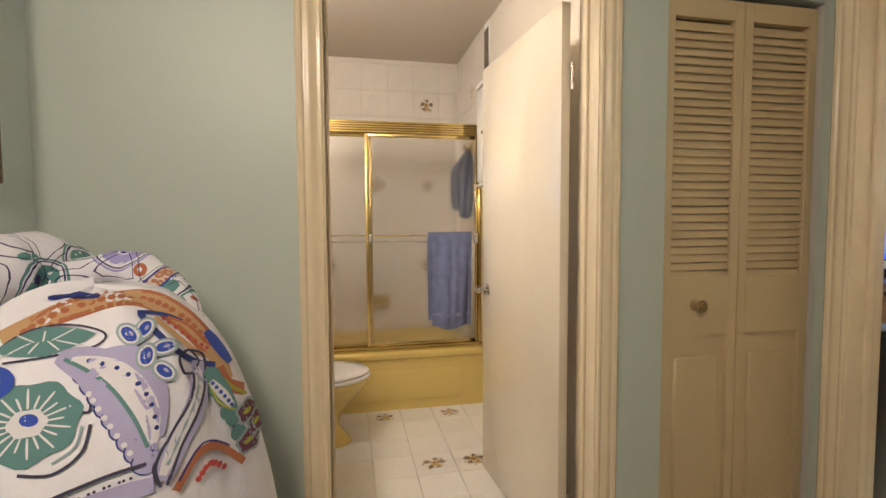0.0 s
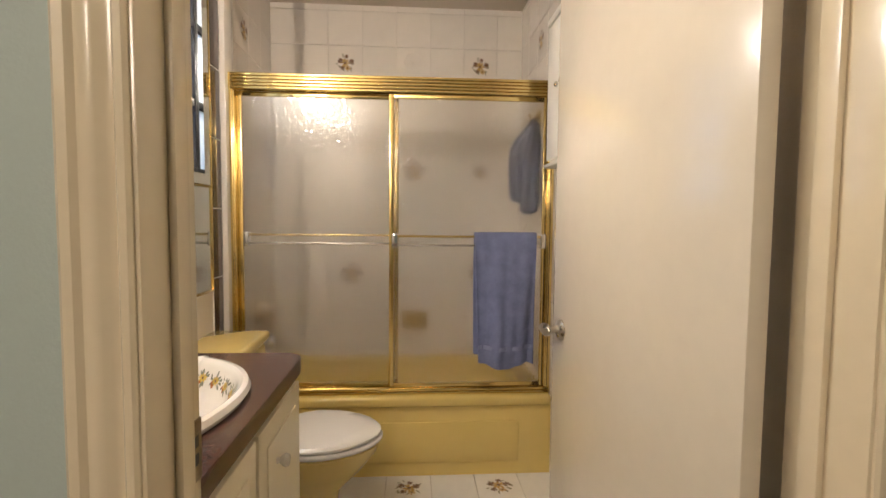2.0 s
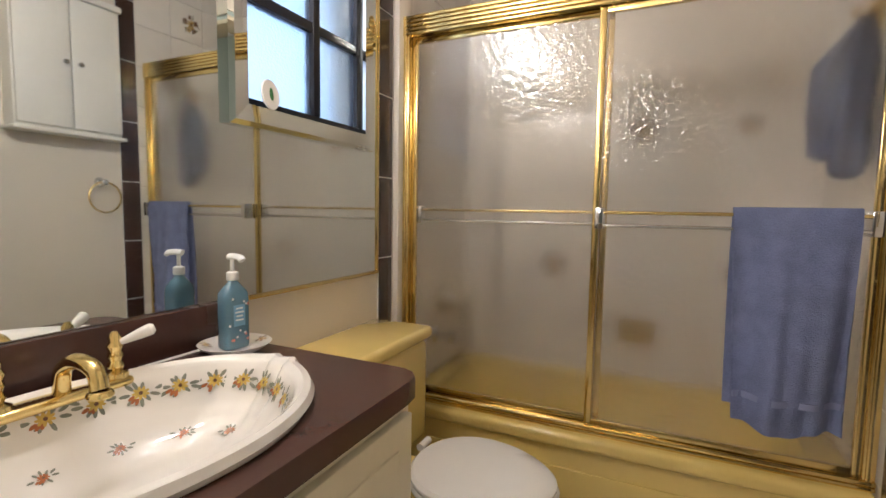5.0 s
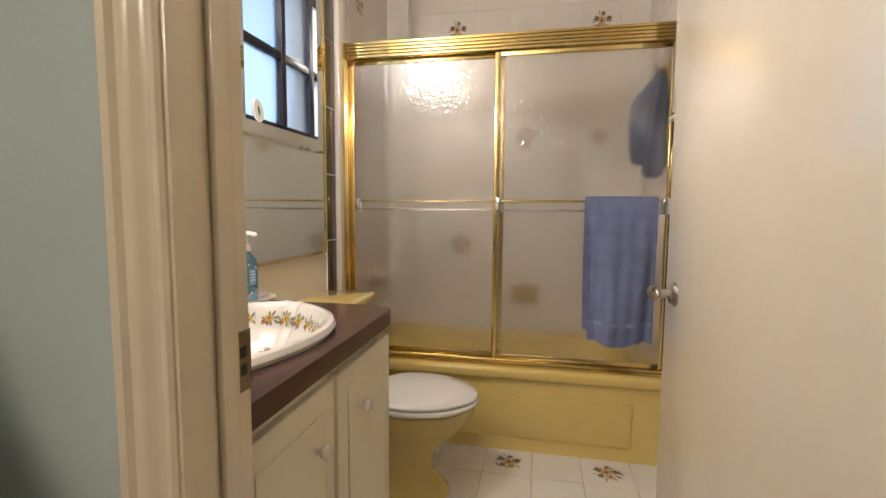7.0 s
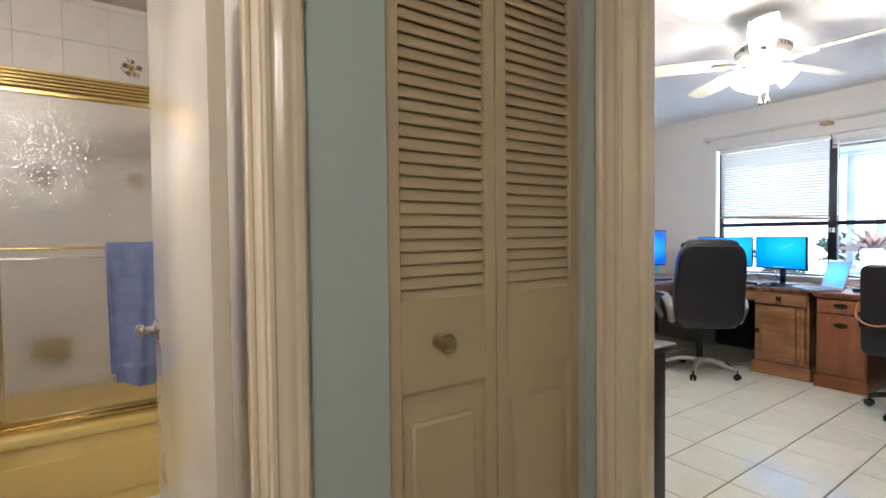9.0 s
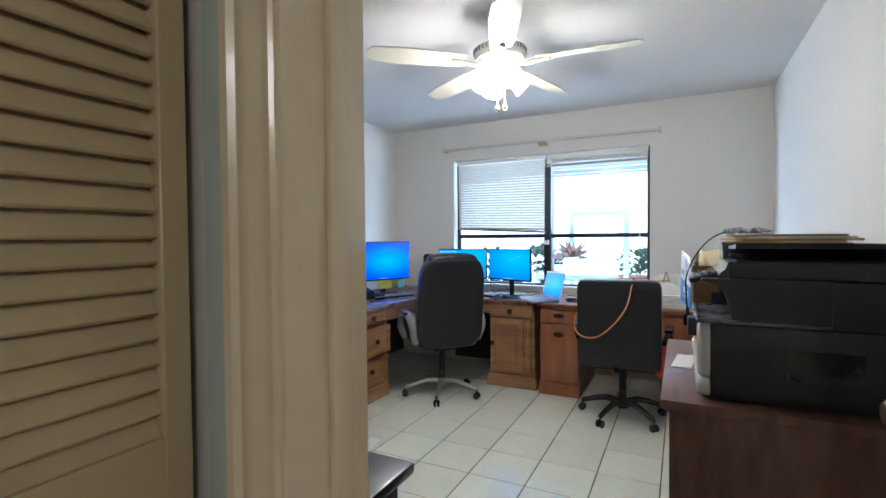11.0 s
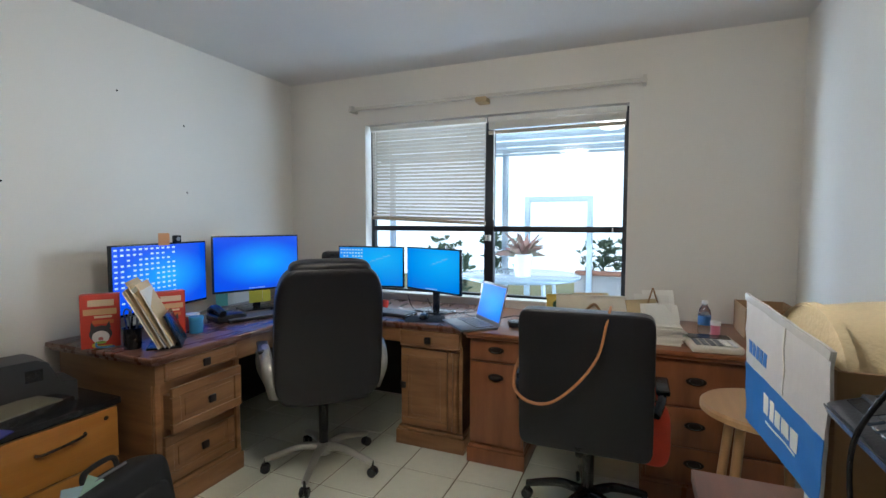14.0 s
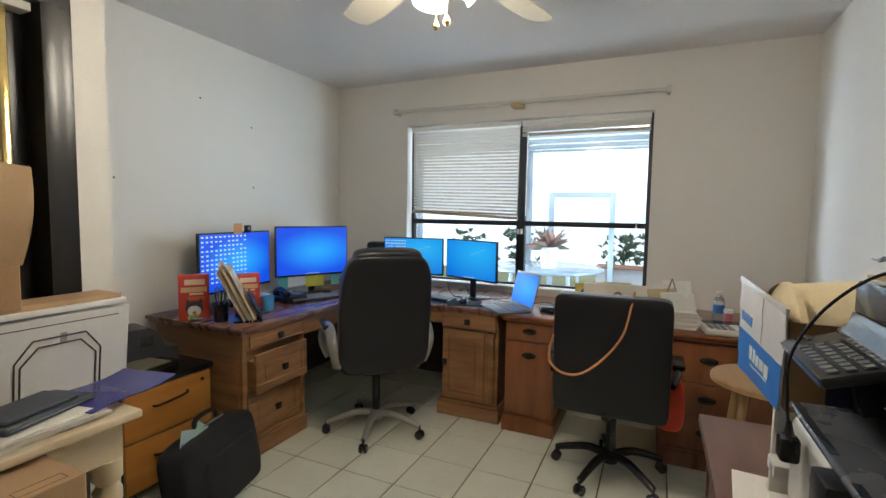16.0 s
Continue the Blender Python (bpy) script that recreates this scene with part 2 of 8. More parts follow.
def extrude(bm, outline, z0, z1, m=None):
    """A prism over an outline of (x, y) points."""
    m = m or Matrix()
    lo = [bm.verts.new(m @ Vector((x, y, z0))) for x, y in outline]
    hi = [bm.verts.new(m @ Vector((x, y, z1))) for x, y in outline]
    n = len(outline)
    bm.faces.new(list(reversed(lo)))
    bm.faces.new(hi)
    for i in range(n):
        j = (i + 1) % n
        bm.faces.new((lo[i], lo[j], hi[j], hi[i]))
    return bm


def sheet(bm, fn, nu, nv, thick=0.0):
    """A surface fn(u, v), closed with a back when thick is given."""
    g = [[bm.verts.new(fn(i / nu, j / nv)) for j in range(nv + 1)] for i in range(nu + 1)]
    for i in range(nu):
        for j in range(nv):
            bm.faces.new((g[i][j], g[i + 1][j], g[i + 1][j + 1], g[i][j + 1]))
    if thick:
        bmesh.ops.recalc_face_normals(bm, faces=bm.faces[:])
        bmesh.ops.solidify(bm, geom=bm.faces[:], thickness=thick)
    return bm


def finish(bm, name, material, smooth=True):
    bmesh.ops.recalc_face_normals(bm, faces=bm.faces[:])
    me = bpy.data.meshes.new(name)
    bm.to_mesh(me)
    bm.free()
    if material:
        me.materials.append(material)
    if smooth:
        me.shade_smooth()
        me.set_sharp_from_angle(angle=radians(38))
    return me


def part(name, bm, material, parent, label=""):
    """One mesh object under a thing or under a part."""
    ob = new(name, finish(bm, name, material))
    ob.parent = parent
    if label:
        ob["label"] = label
    return ob


def thing(name, m, label, category, group=""):
    ob = new(name)
    ob.empty_display_size = 0.1
    ob.matrix_world = m
    return tagged(ob, label, category, group)


def setting(name, bm, material, label="", category=""):
    ob = new(name, finish(bm, name, material))
    return tagged(ob, label or name.replace("_", " "), category or name.split("_")[0], kind="structure")


# ---- structure ----
WY0, WY1 = 1.38, 1.50          # wall between bedroom and bathroom
DL, DR, DH = -0.224, 0.632, 2.05  # bathroom doorway
BX0, BX1, BY1, BH = -0.82, 0.765, 3.90, 2.60
OX0, OX1, OY0, OY1, OH = 1.52, 5.75, 0.22, 3.80, 2.50
CLX0, CLX1, CLH = 0.885, 1.505, 2.05  # bifold closet
ODY0, ODY1 = 0.45, 1.25        # office doorway

# wall between bedroom and bathroom, with doorway and closet opening
b = bm_new()
box(b, -1.08, WY0, 0, DL - 0.021, WY1, 2.6)
box(b, DL - 0.021, WY0, DH + 0.012, DR + 0.021, WY1, 2.6)
box(b, DR + 0.021, WY0, 0, CLX0, WY1, 2.6)
box(b, CLX0, WY0, CLH, OX0, WY1, 2.6)
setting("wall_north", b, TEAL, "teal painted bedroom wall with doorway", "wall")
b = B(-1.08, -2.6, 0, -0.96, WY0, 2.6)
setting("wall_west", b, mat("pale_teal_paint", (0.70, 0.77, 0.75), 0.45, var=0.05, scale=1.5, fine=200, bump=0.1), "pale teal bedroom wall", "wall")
# wall between hall and office
b = bm_new()
box(b, OX0, ODY1 + 0.021, 0, OX0 + 0.12, OY1 + 0.12, OH)
box(b, OX0, -2.6, 0, OX0 + 0.12, ODY0 - 0.021, OH)
box(b, OX0, ODY0 - 0.021, DH + 0.012, OX0 + 0.12, ODY1 + 0.021, OH)
setting("wall_office_west", b, WHITE_WALL, "off-white wall with office doorway", "wall")
b = B(OX0 - 0.012, ODY1 + 0.07, 0, OX0 - 0.001, WY0 - 0.001, 2.6)
box(b, OX0 - 0.012, -2.6, 0, OX0 - 0.001, ODY0 - 0.07, 2.6)
box(b, OX0 - 0.012, ODY0 - 0.07, DH + 0.07, OX0 - 0.001, ODY1 + 0.07, 2.6)
setting("wall_hall_east", b, TEAL, "teal painted hall wall beside office door", "wall")
setting("wall_bedroom_south", B(-1.08, -2.72, 0, OX0 + 0.12, -2.6, 2.6), TEAL, "teal bedroom wall behind the walker", "wall")
setting("ceiling_bedroom", B(-1.08, -2.72, 2.6, OX0 + 0.12, WY1, 2.7), CEIL, "white bedroom ceiling", "ceiling")
setting("floor_bedroom", B(-1.08, -2.72, -0.1, OX0, WY0, 0.0), CARPET, "beige carpet floor", "floor")
# closet behind the bifold doors
b = bm_new()
box(b, CLX0 - 0.1, WY1, 0, CLX0 - 0.02, 2.1, 2.6)
box(b, CLX0 - 0.1, 2.1, 0, OX0, 2.2, 2.6)
box(b, CLX0 - 0.1, WY1, 2.5, OX0, 2.1, 2.6)
setting("wall_closet", b, BATH_WALL, "plain closet walls", "wall")
setting("floor_closet", B(CLX0 - 0.02, WY0, -0.1, OX0, 2.1, -0.002), CARPET, "closet floor", "floor")

# bathroom shell
WIN = (2.35, 2.87, 1.45, 2.36)
b = bm_new()
box(b, BX0 - 0.16, WY1, 0, BX0, WIN[0], BH)
box(b, BX0 - 0.16, WIN[1], 0, BX0, BY1, BH)
box(b, BX0 - 0.16, WIN[0], 0, BX0, WIN[1], WIN[2])
box(b, BX0 - 0.16, WIN[0], WIN[3], BX0, WIN[1], BH)
setting("wall_bath_west", b, BATH_WALL, "cream bathroom wall with window", "wall")
setting("wall_bath_north", B(BX0 - 0.16, BY1, 0, BX1 + 0.12, BY1 + 0.12, BH), WALL_GROUT, "tiled shower back wall", "wall")
setting("wall_bath_east", B(BX1, WY1, 0, BX1 + 0.02, BY1, BH), BATH_WALL, "cream bathroom wall", "wall")
setting("ceiling_bath", B(BX0 - 0.16, WY1, BH, BX1 + 0.12, BY1 + 0.12, BH + 0.1), BATH_CEIL, "cream bathroom ceiling", "ceiling")
setting("floor_bath", B(BX0, WY0, -0.1, BX1 + 0.02, BY1, -0.004), GROUT, "grout bed of bathroom floor", "floor")
b = B(BX0 + 0.0, WY1 + 0.001, 0, DL - 0.03, WY1 + 0.012, BH)
box(b, DL - 0.03, WY1 + 0.001, DH + 0.03, DR + 0.03, WY1 + 0.012, BH)
box(b, DR + 0.03, WY1 + 0.001, 0, BX1, WY1 + 0.012, BH)
setting("wall_bath_south", b, BATH_WALL, "cream bathroom wall round the doorway", "wall")

# office shell
OW = (1.135, 3.075, 0.80, 2.12)   # window: y0, y1, z0, z1
b = bm_new()
box(b, OX1, OY0 - 0.12, 0, OX1 + 0.16, OW[0], OH)
box(b, OX1, OW[1], 0, OX1 + 0.16, OY1 + 0.12, OH)
box(b, OX1, OW[0], 0, OX1 + 0.16, OW[1], OW[2])
box(b, OX1, OW[0], OW[3], OX1 + 0.16, OW[1], OH)
setting("wall_office_east", b, WHITE_WALL, "off-white office wall with wide window", "wall")
setting("wall_office_north", B(OX0 + 0.12, OY1, 0, OX1, OY1 + 0.12, OH), WHITE_WALL, "off-white office wall with nail holes", "wall")
setting("wall_office_south", B(OX0 + 0.12, OY0 - 0.12, 0, OX1, OY0, OH), WHITE_WALL, "off-white office wall", "wall")
# closet bump-out with mirrored door
b = bm_new()
box(b, 3.08, 2.88, 0, 3.19, OY1, OH)
box(b, OX0 + 0.12, 2.88, 2.12, 3.08, 2.99, OH)
box(b, OX0 + 0.12, 2.88, 0, 1.78, 2.99, 2.12)
setting("wall_office_closet", b, WHITE_WALL, "white closet wall end", "wall")
setting("ceiling_office", B(OX0, OY0 - 0.12, OH, OX1 + 0.16, OY1 + 0.12, OH + 0.1), CEIL, "textured white office ceiling", "ceiling")
setting("floor_office", B(OX0, OY0 - 0.12, -0.1, OX1 + 0.16, OY1 + 0.12, -0.004), DARK_GROUT, "brown grout bed of office floor", "floor")

# ---- doorways, doors ----
def casing_bm(length, w=0.072):
    """Moulded door trim: its profile runs along z."""
    prof = [(0, 0), (0, 0.010), (0.004, 0.014), (0.012, 0.014), (0.016, 0.010), (0.024, 0.011), (0.030, 0.017), (0.040, 0.019), (0.046, 0.016), (0.050, 0.016), (0.056, 0.022), (0.066, 0.023), (w, 0.018), (w, 0)]
    return extrude(bm_new(), [(x, -y) for x, y in prof], 0, length)


def doorframe(name, m, width, height, depth, label):
    """Jambs, stops and trim; local x across the opening, y into the wall from the room face."""
    t = new(name)
    t.matrix_world = m
    tagged(t, label, "door frame", kind="structure")
    for k, x in enumerate((0.0, width)):
        s = -1 if k == 0 else 1
        part("jamb", B(min(x, x + s * 0.02), -0.006, 0, max(x, x + s * 0.02), depth + 0.006, height + 0.02, 0.002), CREAM_TRIM, t)
        part("door_stop", B(min(x, x - s * 0.011), depth * 0.45, 0, max(x, x - s * 0.011), depth * 0.45 + 0.034, height, 0.003), CREAM_TRIM, t)
        o = part("casing", casing_bm(height + 0.075), CREAM_TRIM, t)
        o.matrix_basis = Matrix.Translation((x + s * 0.005, 0, 0)) @ (Matrix.Diagonal((s, 1, 1, 1)))
    part("jamb", B(-0.02, -0.006, height, width + 0.02, depth + 0.006, height + 0.02, 0.002), CREAM_TRIM, t)
    o = part("casing", casing_bm(width + 0.15), CREAM_TRIM, t)
    o.matrix_basis = Matrix.Translation((-0.075, 0, height + 0.005)) @ Matrix(((0, 0, 1, 0), (0, 1, 0, 0), (1, 0, 0, 0), (0, 0, 0, 1)))
    return t


door_frame = doorframe("door_frame_1", pose(DL, WY0, 0), DR - DL, 2.04, 0.12, "cream gloss bathroom door frame with moulded trim")
strike = B(DL - 0.001, WY1 - 0.028, 0.905, DL + 0.0025, WY1 + 0.005, 0.99, 0.001)
o = part("strike_plate", strike, mat("tarnished_brass", (0.30, 0.22, 0.12), 0.4, 1.0, var=0.35, scale=40, fine=200, bump=0.2), door_frame, "worn bronze strike plate")
o.matrix_basis = pose(DL, WY0, 0).inverted()
for z in (0.945, 0.92):
    o = part("latch_hole", B(DL + 0.0022, WY1 - 0.020, z + 0.008, DL + 0.0031, WY1 - 0.006, z + 0.024), BLACK_METAL, door_frame)
    o.matrix_basis = pose(DL, WY0, 0).inverted()
office_frame = doorframe("door_frame_2", pose(OX0 - 0.012, ODY1, 0, 0, 0, -90), ODY1 - ODY0, 2.04, 0.132, "cream gloss office door frame with moulded trim")


def door(name, m, w, h, material, knob, label, hand=1):
    """Flush door; local x from hinge to free edge, face towards -y."""
    t = new(name)
    t.matrix_world = m
    tagged(t, label, "door", kind="structure")
    part("door_leaf", B(0, 0, 0.012, w, 0.035, h, 0.003), material, t)
    for z in (0.25, h - 0.25):
        part("hinge", rod(bm_new(), (-0.006, 0.038, z - 0.045), (-0.006, 0.038, z + 0.045), 0.007, 10), NICKEL, t)
    for s in (-1, 1):
        y0 = 0 if s < 0 else 0.035
        h1 = part("door_handle", lathe(bm_new(), [(0.031, 0), (0.031, 0.004), (0.026, 0.009), (0.014, 0.013), (0.011, 0.02), (0.011, 0.034)], 28,
                                      Matrix.Translation((w - 0.065, y0, 0.945)) @ pose(0, 0, 0, 90 if s < 0 else -90)), knob, t, "round handle rose")
        if knob is NICKEL:
            b = bm_new()
            bmesh.ops.create_uvsphere(b, u_segments=24, v_segments=14, radius=1)
            for v in b.verts:
                x, y, z = v.co
                v.co = Vector((w - 0.065 + 0.012 + x * 0.040, y0 + s * (0.046 + y * 0.013), 0.945 + z * 0.018 * (1 - 0.25 * x)))
        else:
            b = lathe(bm_new(), [(0.010, 0.03), (0.020, 0.036), (0.027, 0.046), (0.027, 0.056), (0.020, 0.064), (0, 0.066)], 24, Matrix.Translation((w - 0.065, y0, 0.945)) @ pose(0, 0, 0, 90 if s < 0 else -90))
        part("lever", b, knob, h1)
    return t


door("door_1", Matrix(((-0.0787, 0.9969, 0, 0.566), (0.9969, 0.0787, 0, 1.505), (0, 0, 1, 0), (0, 0, 0, 1))), 0.765, 2.03, CREAM_DOOR, NICKEL, "cream gloss flush bathroom door, open inwards")
door("door_2", pose(OX0 + 0.135, 0.405, 0, 0, 0, 1.6), 0.775, 2.03, CREAM_DOOR, mat("antique_brass", (0.40, 0.30, 0.16), 0.34, 1.0, var=0.2, scale=30, fine=120, bump=0.05), "cream gloss office door, open inwards")


# ---- bifold closet door ----
def bifold(m):
    t = new("door_3")
    t.matrix_world = m
    tagged(t, "beige painted louvred bifold closet door, closed", "door", kind="structure")
    pw, h = 0.302, 2.03
    slat_me = None
    for k in range(2):
        x0 = 0.001 + k * (pw + 0.004)
        panel = part("door_panel", bm_new_frame(x0, pw, h), BIFOLD, t)
        b = bm_new()
        box(b, x0 + 0.03, 0.016, 0.20, x0 + pw - 0.03, 0.026, 0.90)
        box(b, x0 + 0.062, 0.008, 0.245, x0 + pw - 0.062, 0.02, 0.80, 0.008, 1)
        part("lower_panel", b, BIFOLD, panel)
        n = 31
        for i in range(n):
            if slat_me is None:
                sb = bm_new()
                box(sb, 0, -0.0195, -0.0035, pw - 0.064, 0.0195, 0.0035, 0.002, 1)
                slat_me = finish(sb, "slat", BIFOLD)
            s = new("slat", slat_me)
            s.parent = panel
            s.matrix_basis = pose(x0 + 0.032, 0.0175, 1.094 + i * 0.0282, 63, 0, 0)
    knob = part("knob", lathe(bm_new(), [(0.020, 0), (0.020, 0.003), (0.010, 0.007), (0.010, 0.018), (0.019, 0.025), (0.023, 0.033), (0.020, 0.038), (0.013, 0.036), (0.012, 0.041), (0, 0.042)], 28,
                             Matrix.Translation((0.133, 0, 0.985)) @ pose(0, 0, 0, 90)), mat("aged_brass_knob", (0.50, 0.38, 0.20), 0.32, 0.8, var=0.2, scale=30, fine=120, bump=0.05), t, "round brass knob")
    return t


def bm_new_frame(x0, pw, h):
    b = bm_new()
    box(b, x0, 0, 0.01, x0 + 0.033, 0.035, h, 0.002, 1)
    box(b, x0 + pw - 0.033, 0, 0.01, x0 + pw, 0.035, h, 0.002, 1)
    box(b, x0 + 0.033, 0.001, 0.01, x0 + pw - 0.033, 0.034, 0.20)
    box(b, x0 + 0.033, 0.001, 0.875, x0 + pw - 0.033, 0.034, 1.082)
    box(b, x0 + 0.033, 0.001, 1.965, x0 + pw - 0.033, 0.034, h)
    return b


bifold(pose(CLX0 + 0.003, 1.392, 0))


# ---- bedroom: heap of bedding and a framed picture ----
def paisley():
    m = bpy.data.materials.new("paisley_cotton")
    m.use_nodes = True
    nt = m.node_tree
    N, L = nt.nodes.new, nt.links.new
    b = nt.nodes["Principled BSDF"]
    tc, nz, mix = N("ShaderNodeTexCoord"), N("ShaderNodeTexNoise"), N("ShaderNodeVectorMath")
    nz.inputs["Scale"].default_value = 6.0
    L(tc.outputs["Object"], nz.inputs["Vector"])
    sc = N("ShaderNodeVectorMath")
    sc.operation = "SCALE"
    sc.inputs["Scale"].default_value = 0.07
    L(nz.outputs["Color"], sc.inputs[0])
    L(tc.outputs["Object"], mix.inputs[0])
    L(sc.outputs[0], mix.inputs[1])
    def voro(scale):
        vo = N("ShaderNodeTexVoronoi")
        vo.inputs["Scale"].default_value = scale
        vo.inputs["Randomness"].default_value = 0.85
        L(mix.outputs[0], vo.inputs["Vector"])
        sep = N("ShaderNodeSeparateColor")
        L(vo.outputs["Color"], sep.inputs[0])
        return vo.outputs["Distance"], sep.outputs[0]

    def tones(fac, cols):
        rp = N("ShaderNodeValToRGB")
        rp.color_ramp.interpolation = "CONSTANT"
        el = rp.color_ramp.elements
        for i, c in enumerate(cols):
            e = el[i] if i < 2 else el.new(i / len(cols))
            e.position, e.color = i / len(cols), (*c, 1)
        L(fac, rp.inputs[0])
        return rp.outputs[0]

    def band(fac, lo, hi):
        g, l, mu = N("ShaderNodeMath"), N("ShaderNodeMath"), N("ShaderNodeMath")
        g.operation, l.operation, mu.operation = "GREATER_THAN", "LESS_THAN", "MULTIPLY"
        g.inputs[1].default_value, l.inputs[1].default_value = lo, hi
        L(fac, g.inputs[0])
        L(fac, l.inputs[0])
        L(g.outputs[0], mu.inputs[0])
        L(l.outputs[0], mu.inputs[1])
        return mu.outputs[0]

    def over(under, fac, top):
        mx = N("ShaderNodeMix")
        mx.data_type = "RGBA"
        L(fac, mx.inputs[0])
        for sock, v in ((mx.inputs[6], under), (mx.inputs[7], top)):
            if isinstance(v, tuple):
                sock.default_value = (*v, 1)
            else:
                L(v, sock)
        return mx.outputs[2]

    white = (0.72, 0.72, 0.78)
    d0, c0 = voro(19.0)
    col = over(white, band(d0, 0.10, 0.27), tones(c0, [(0.66, 0.65, 0.68), (0.10, 0.28, 0.26), (0.30, 0.28, 0.58), (0.66, 0.65, 0.68), (0.42, 0.14, 0.07), (0.06, 0.10, 0.45), (0.66, 0.65, 0.68)]))
    d1, c1 = voro(8.0)
    disc = tones(c1, [(0.09, 0.24, 0.24), (0.34, 0.32, 0.62), (0.05, 0.09, 0.40), (0.38, 0.12, 0.06), (0.13, 0.30, 0.28), (0.30, 0.28, 0.60), (0.12, 0.03, 0.09)])
    col = over(col, band(d1, 0.0, 0.46), white)
    col = over(col, band(d1, 0.12, 0.36), disc)
    col = over(col, band(d1, 0.0, 0.07), (0.04, 0.08, 0.42))
    col = over(col, band(d1, 0.415, 0.44), (0.03, 0.03, 0.12))
    col = over(col, band(d1, 0.455, 0.49), disc)
    d2, c2 = voro(64.0)
    both = N("ShaderNodeMath")
    both.operation = "MULTIPLY"
    L(band(d1, 0.14, 0.35), both.inputs[0])
    L(band(d2, 0.0, 0.24), both.inputs[1])
    col = over(col, both.outputs[0], (0.74, 0.74, 0.76))
    # winding ribbon borders in rust and navy, and thin dark outlines
    def edge(scale):
        wl = N("ShaderNodeTexVoronoi")
        wl.feature = "DISTANCE_TO_EDGE"
        wl.inputs["Scale"].default_value = scale
        L(mix.outputs[0], wl.inputs["Vector"])
        return wl.outputs["Distance"]

    e1 = edge(9.0)
    col = over(col, band(e1, 0.055, 0.072), (0.03, 0.03, 0.12))
    e0 = edge(3.4)
    col = over(col, band(e0, -0.01, 0.042), tones(d2, [(0.50, 0.31, 0.20), (0.40, 0.17, 0.10), (0.62, 0.52, 0.44), (0.40, 0.11, 0.06)]))
    col = over(col, band(e0, 0.042, 0.058), (0.03, 0.05, 0.30))
    col = over(col, band(e0, 0.07, 0.077), (0.10, 0.25, 0.25))
    L(col, b.inputs["Base Color"])
    b.inputs["Roughness"].default_value = 0.9
    f = N("ShaderNodeTexNoise")
    f.inputs["Scale"].default_value = 45
    L(tc.outputs["Object"], f.inputs["Vector"])
    bp = N("ShaderNodeBump")
    bp.inputs["Strength"].default_value, bp.inputs["Distance"].default_value = 0.5, 0.006
    L(f.outputs["Fac"], bp.inputs["Height"])
    L(bp.outputs[0], b.inputs["Normal"])
    return m


PAISLEY = paisley()


COTTON = mat("white_quilted_cotton", (0.82, 0.82, 0.88), 0.9, second=(0.76, 0.76, 0.83), var=0.04, scale=7, fine=55, bump=0.55)
INKS = {n: plain("cotton_print_" + n, c, 0.9) for n, c in (
    ("navy", (0.025, 0.045, 0.22)), ("blue", (0.035, 0.085, 0.46)), ("teal", (0.11, 0.25, 0.25)), ("mist", (0.30, 0.40, 0.44)), ("lilac", (0.42, 0.40, 0.62)),
    ("rust", (0.44, 0.15, 0.07)), ("tan", (0.55, 0.34, 0.17)), ("white", (0.74, 0.73, 0.77)), ("plum", (0.13, 0.035, 0.075)), ("lime", (0.40, 0.42, 0.06)), ("dark", (0.05, 0.05, 0.09)), ("red", (0.50, 0.07, 0.07)))}


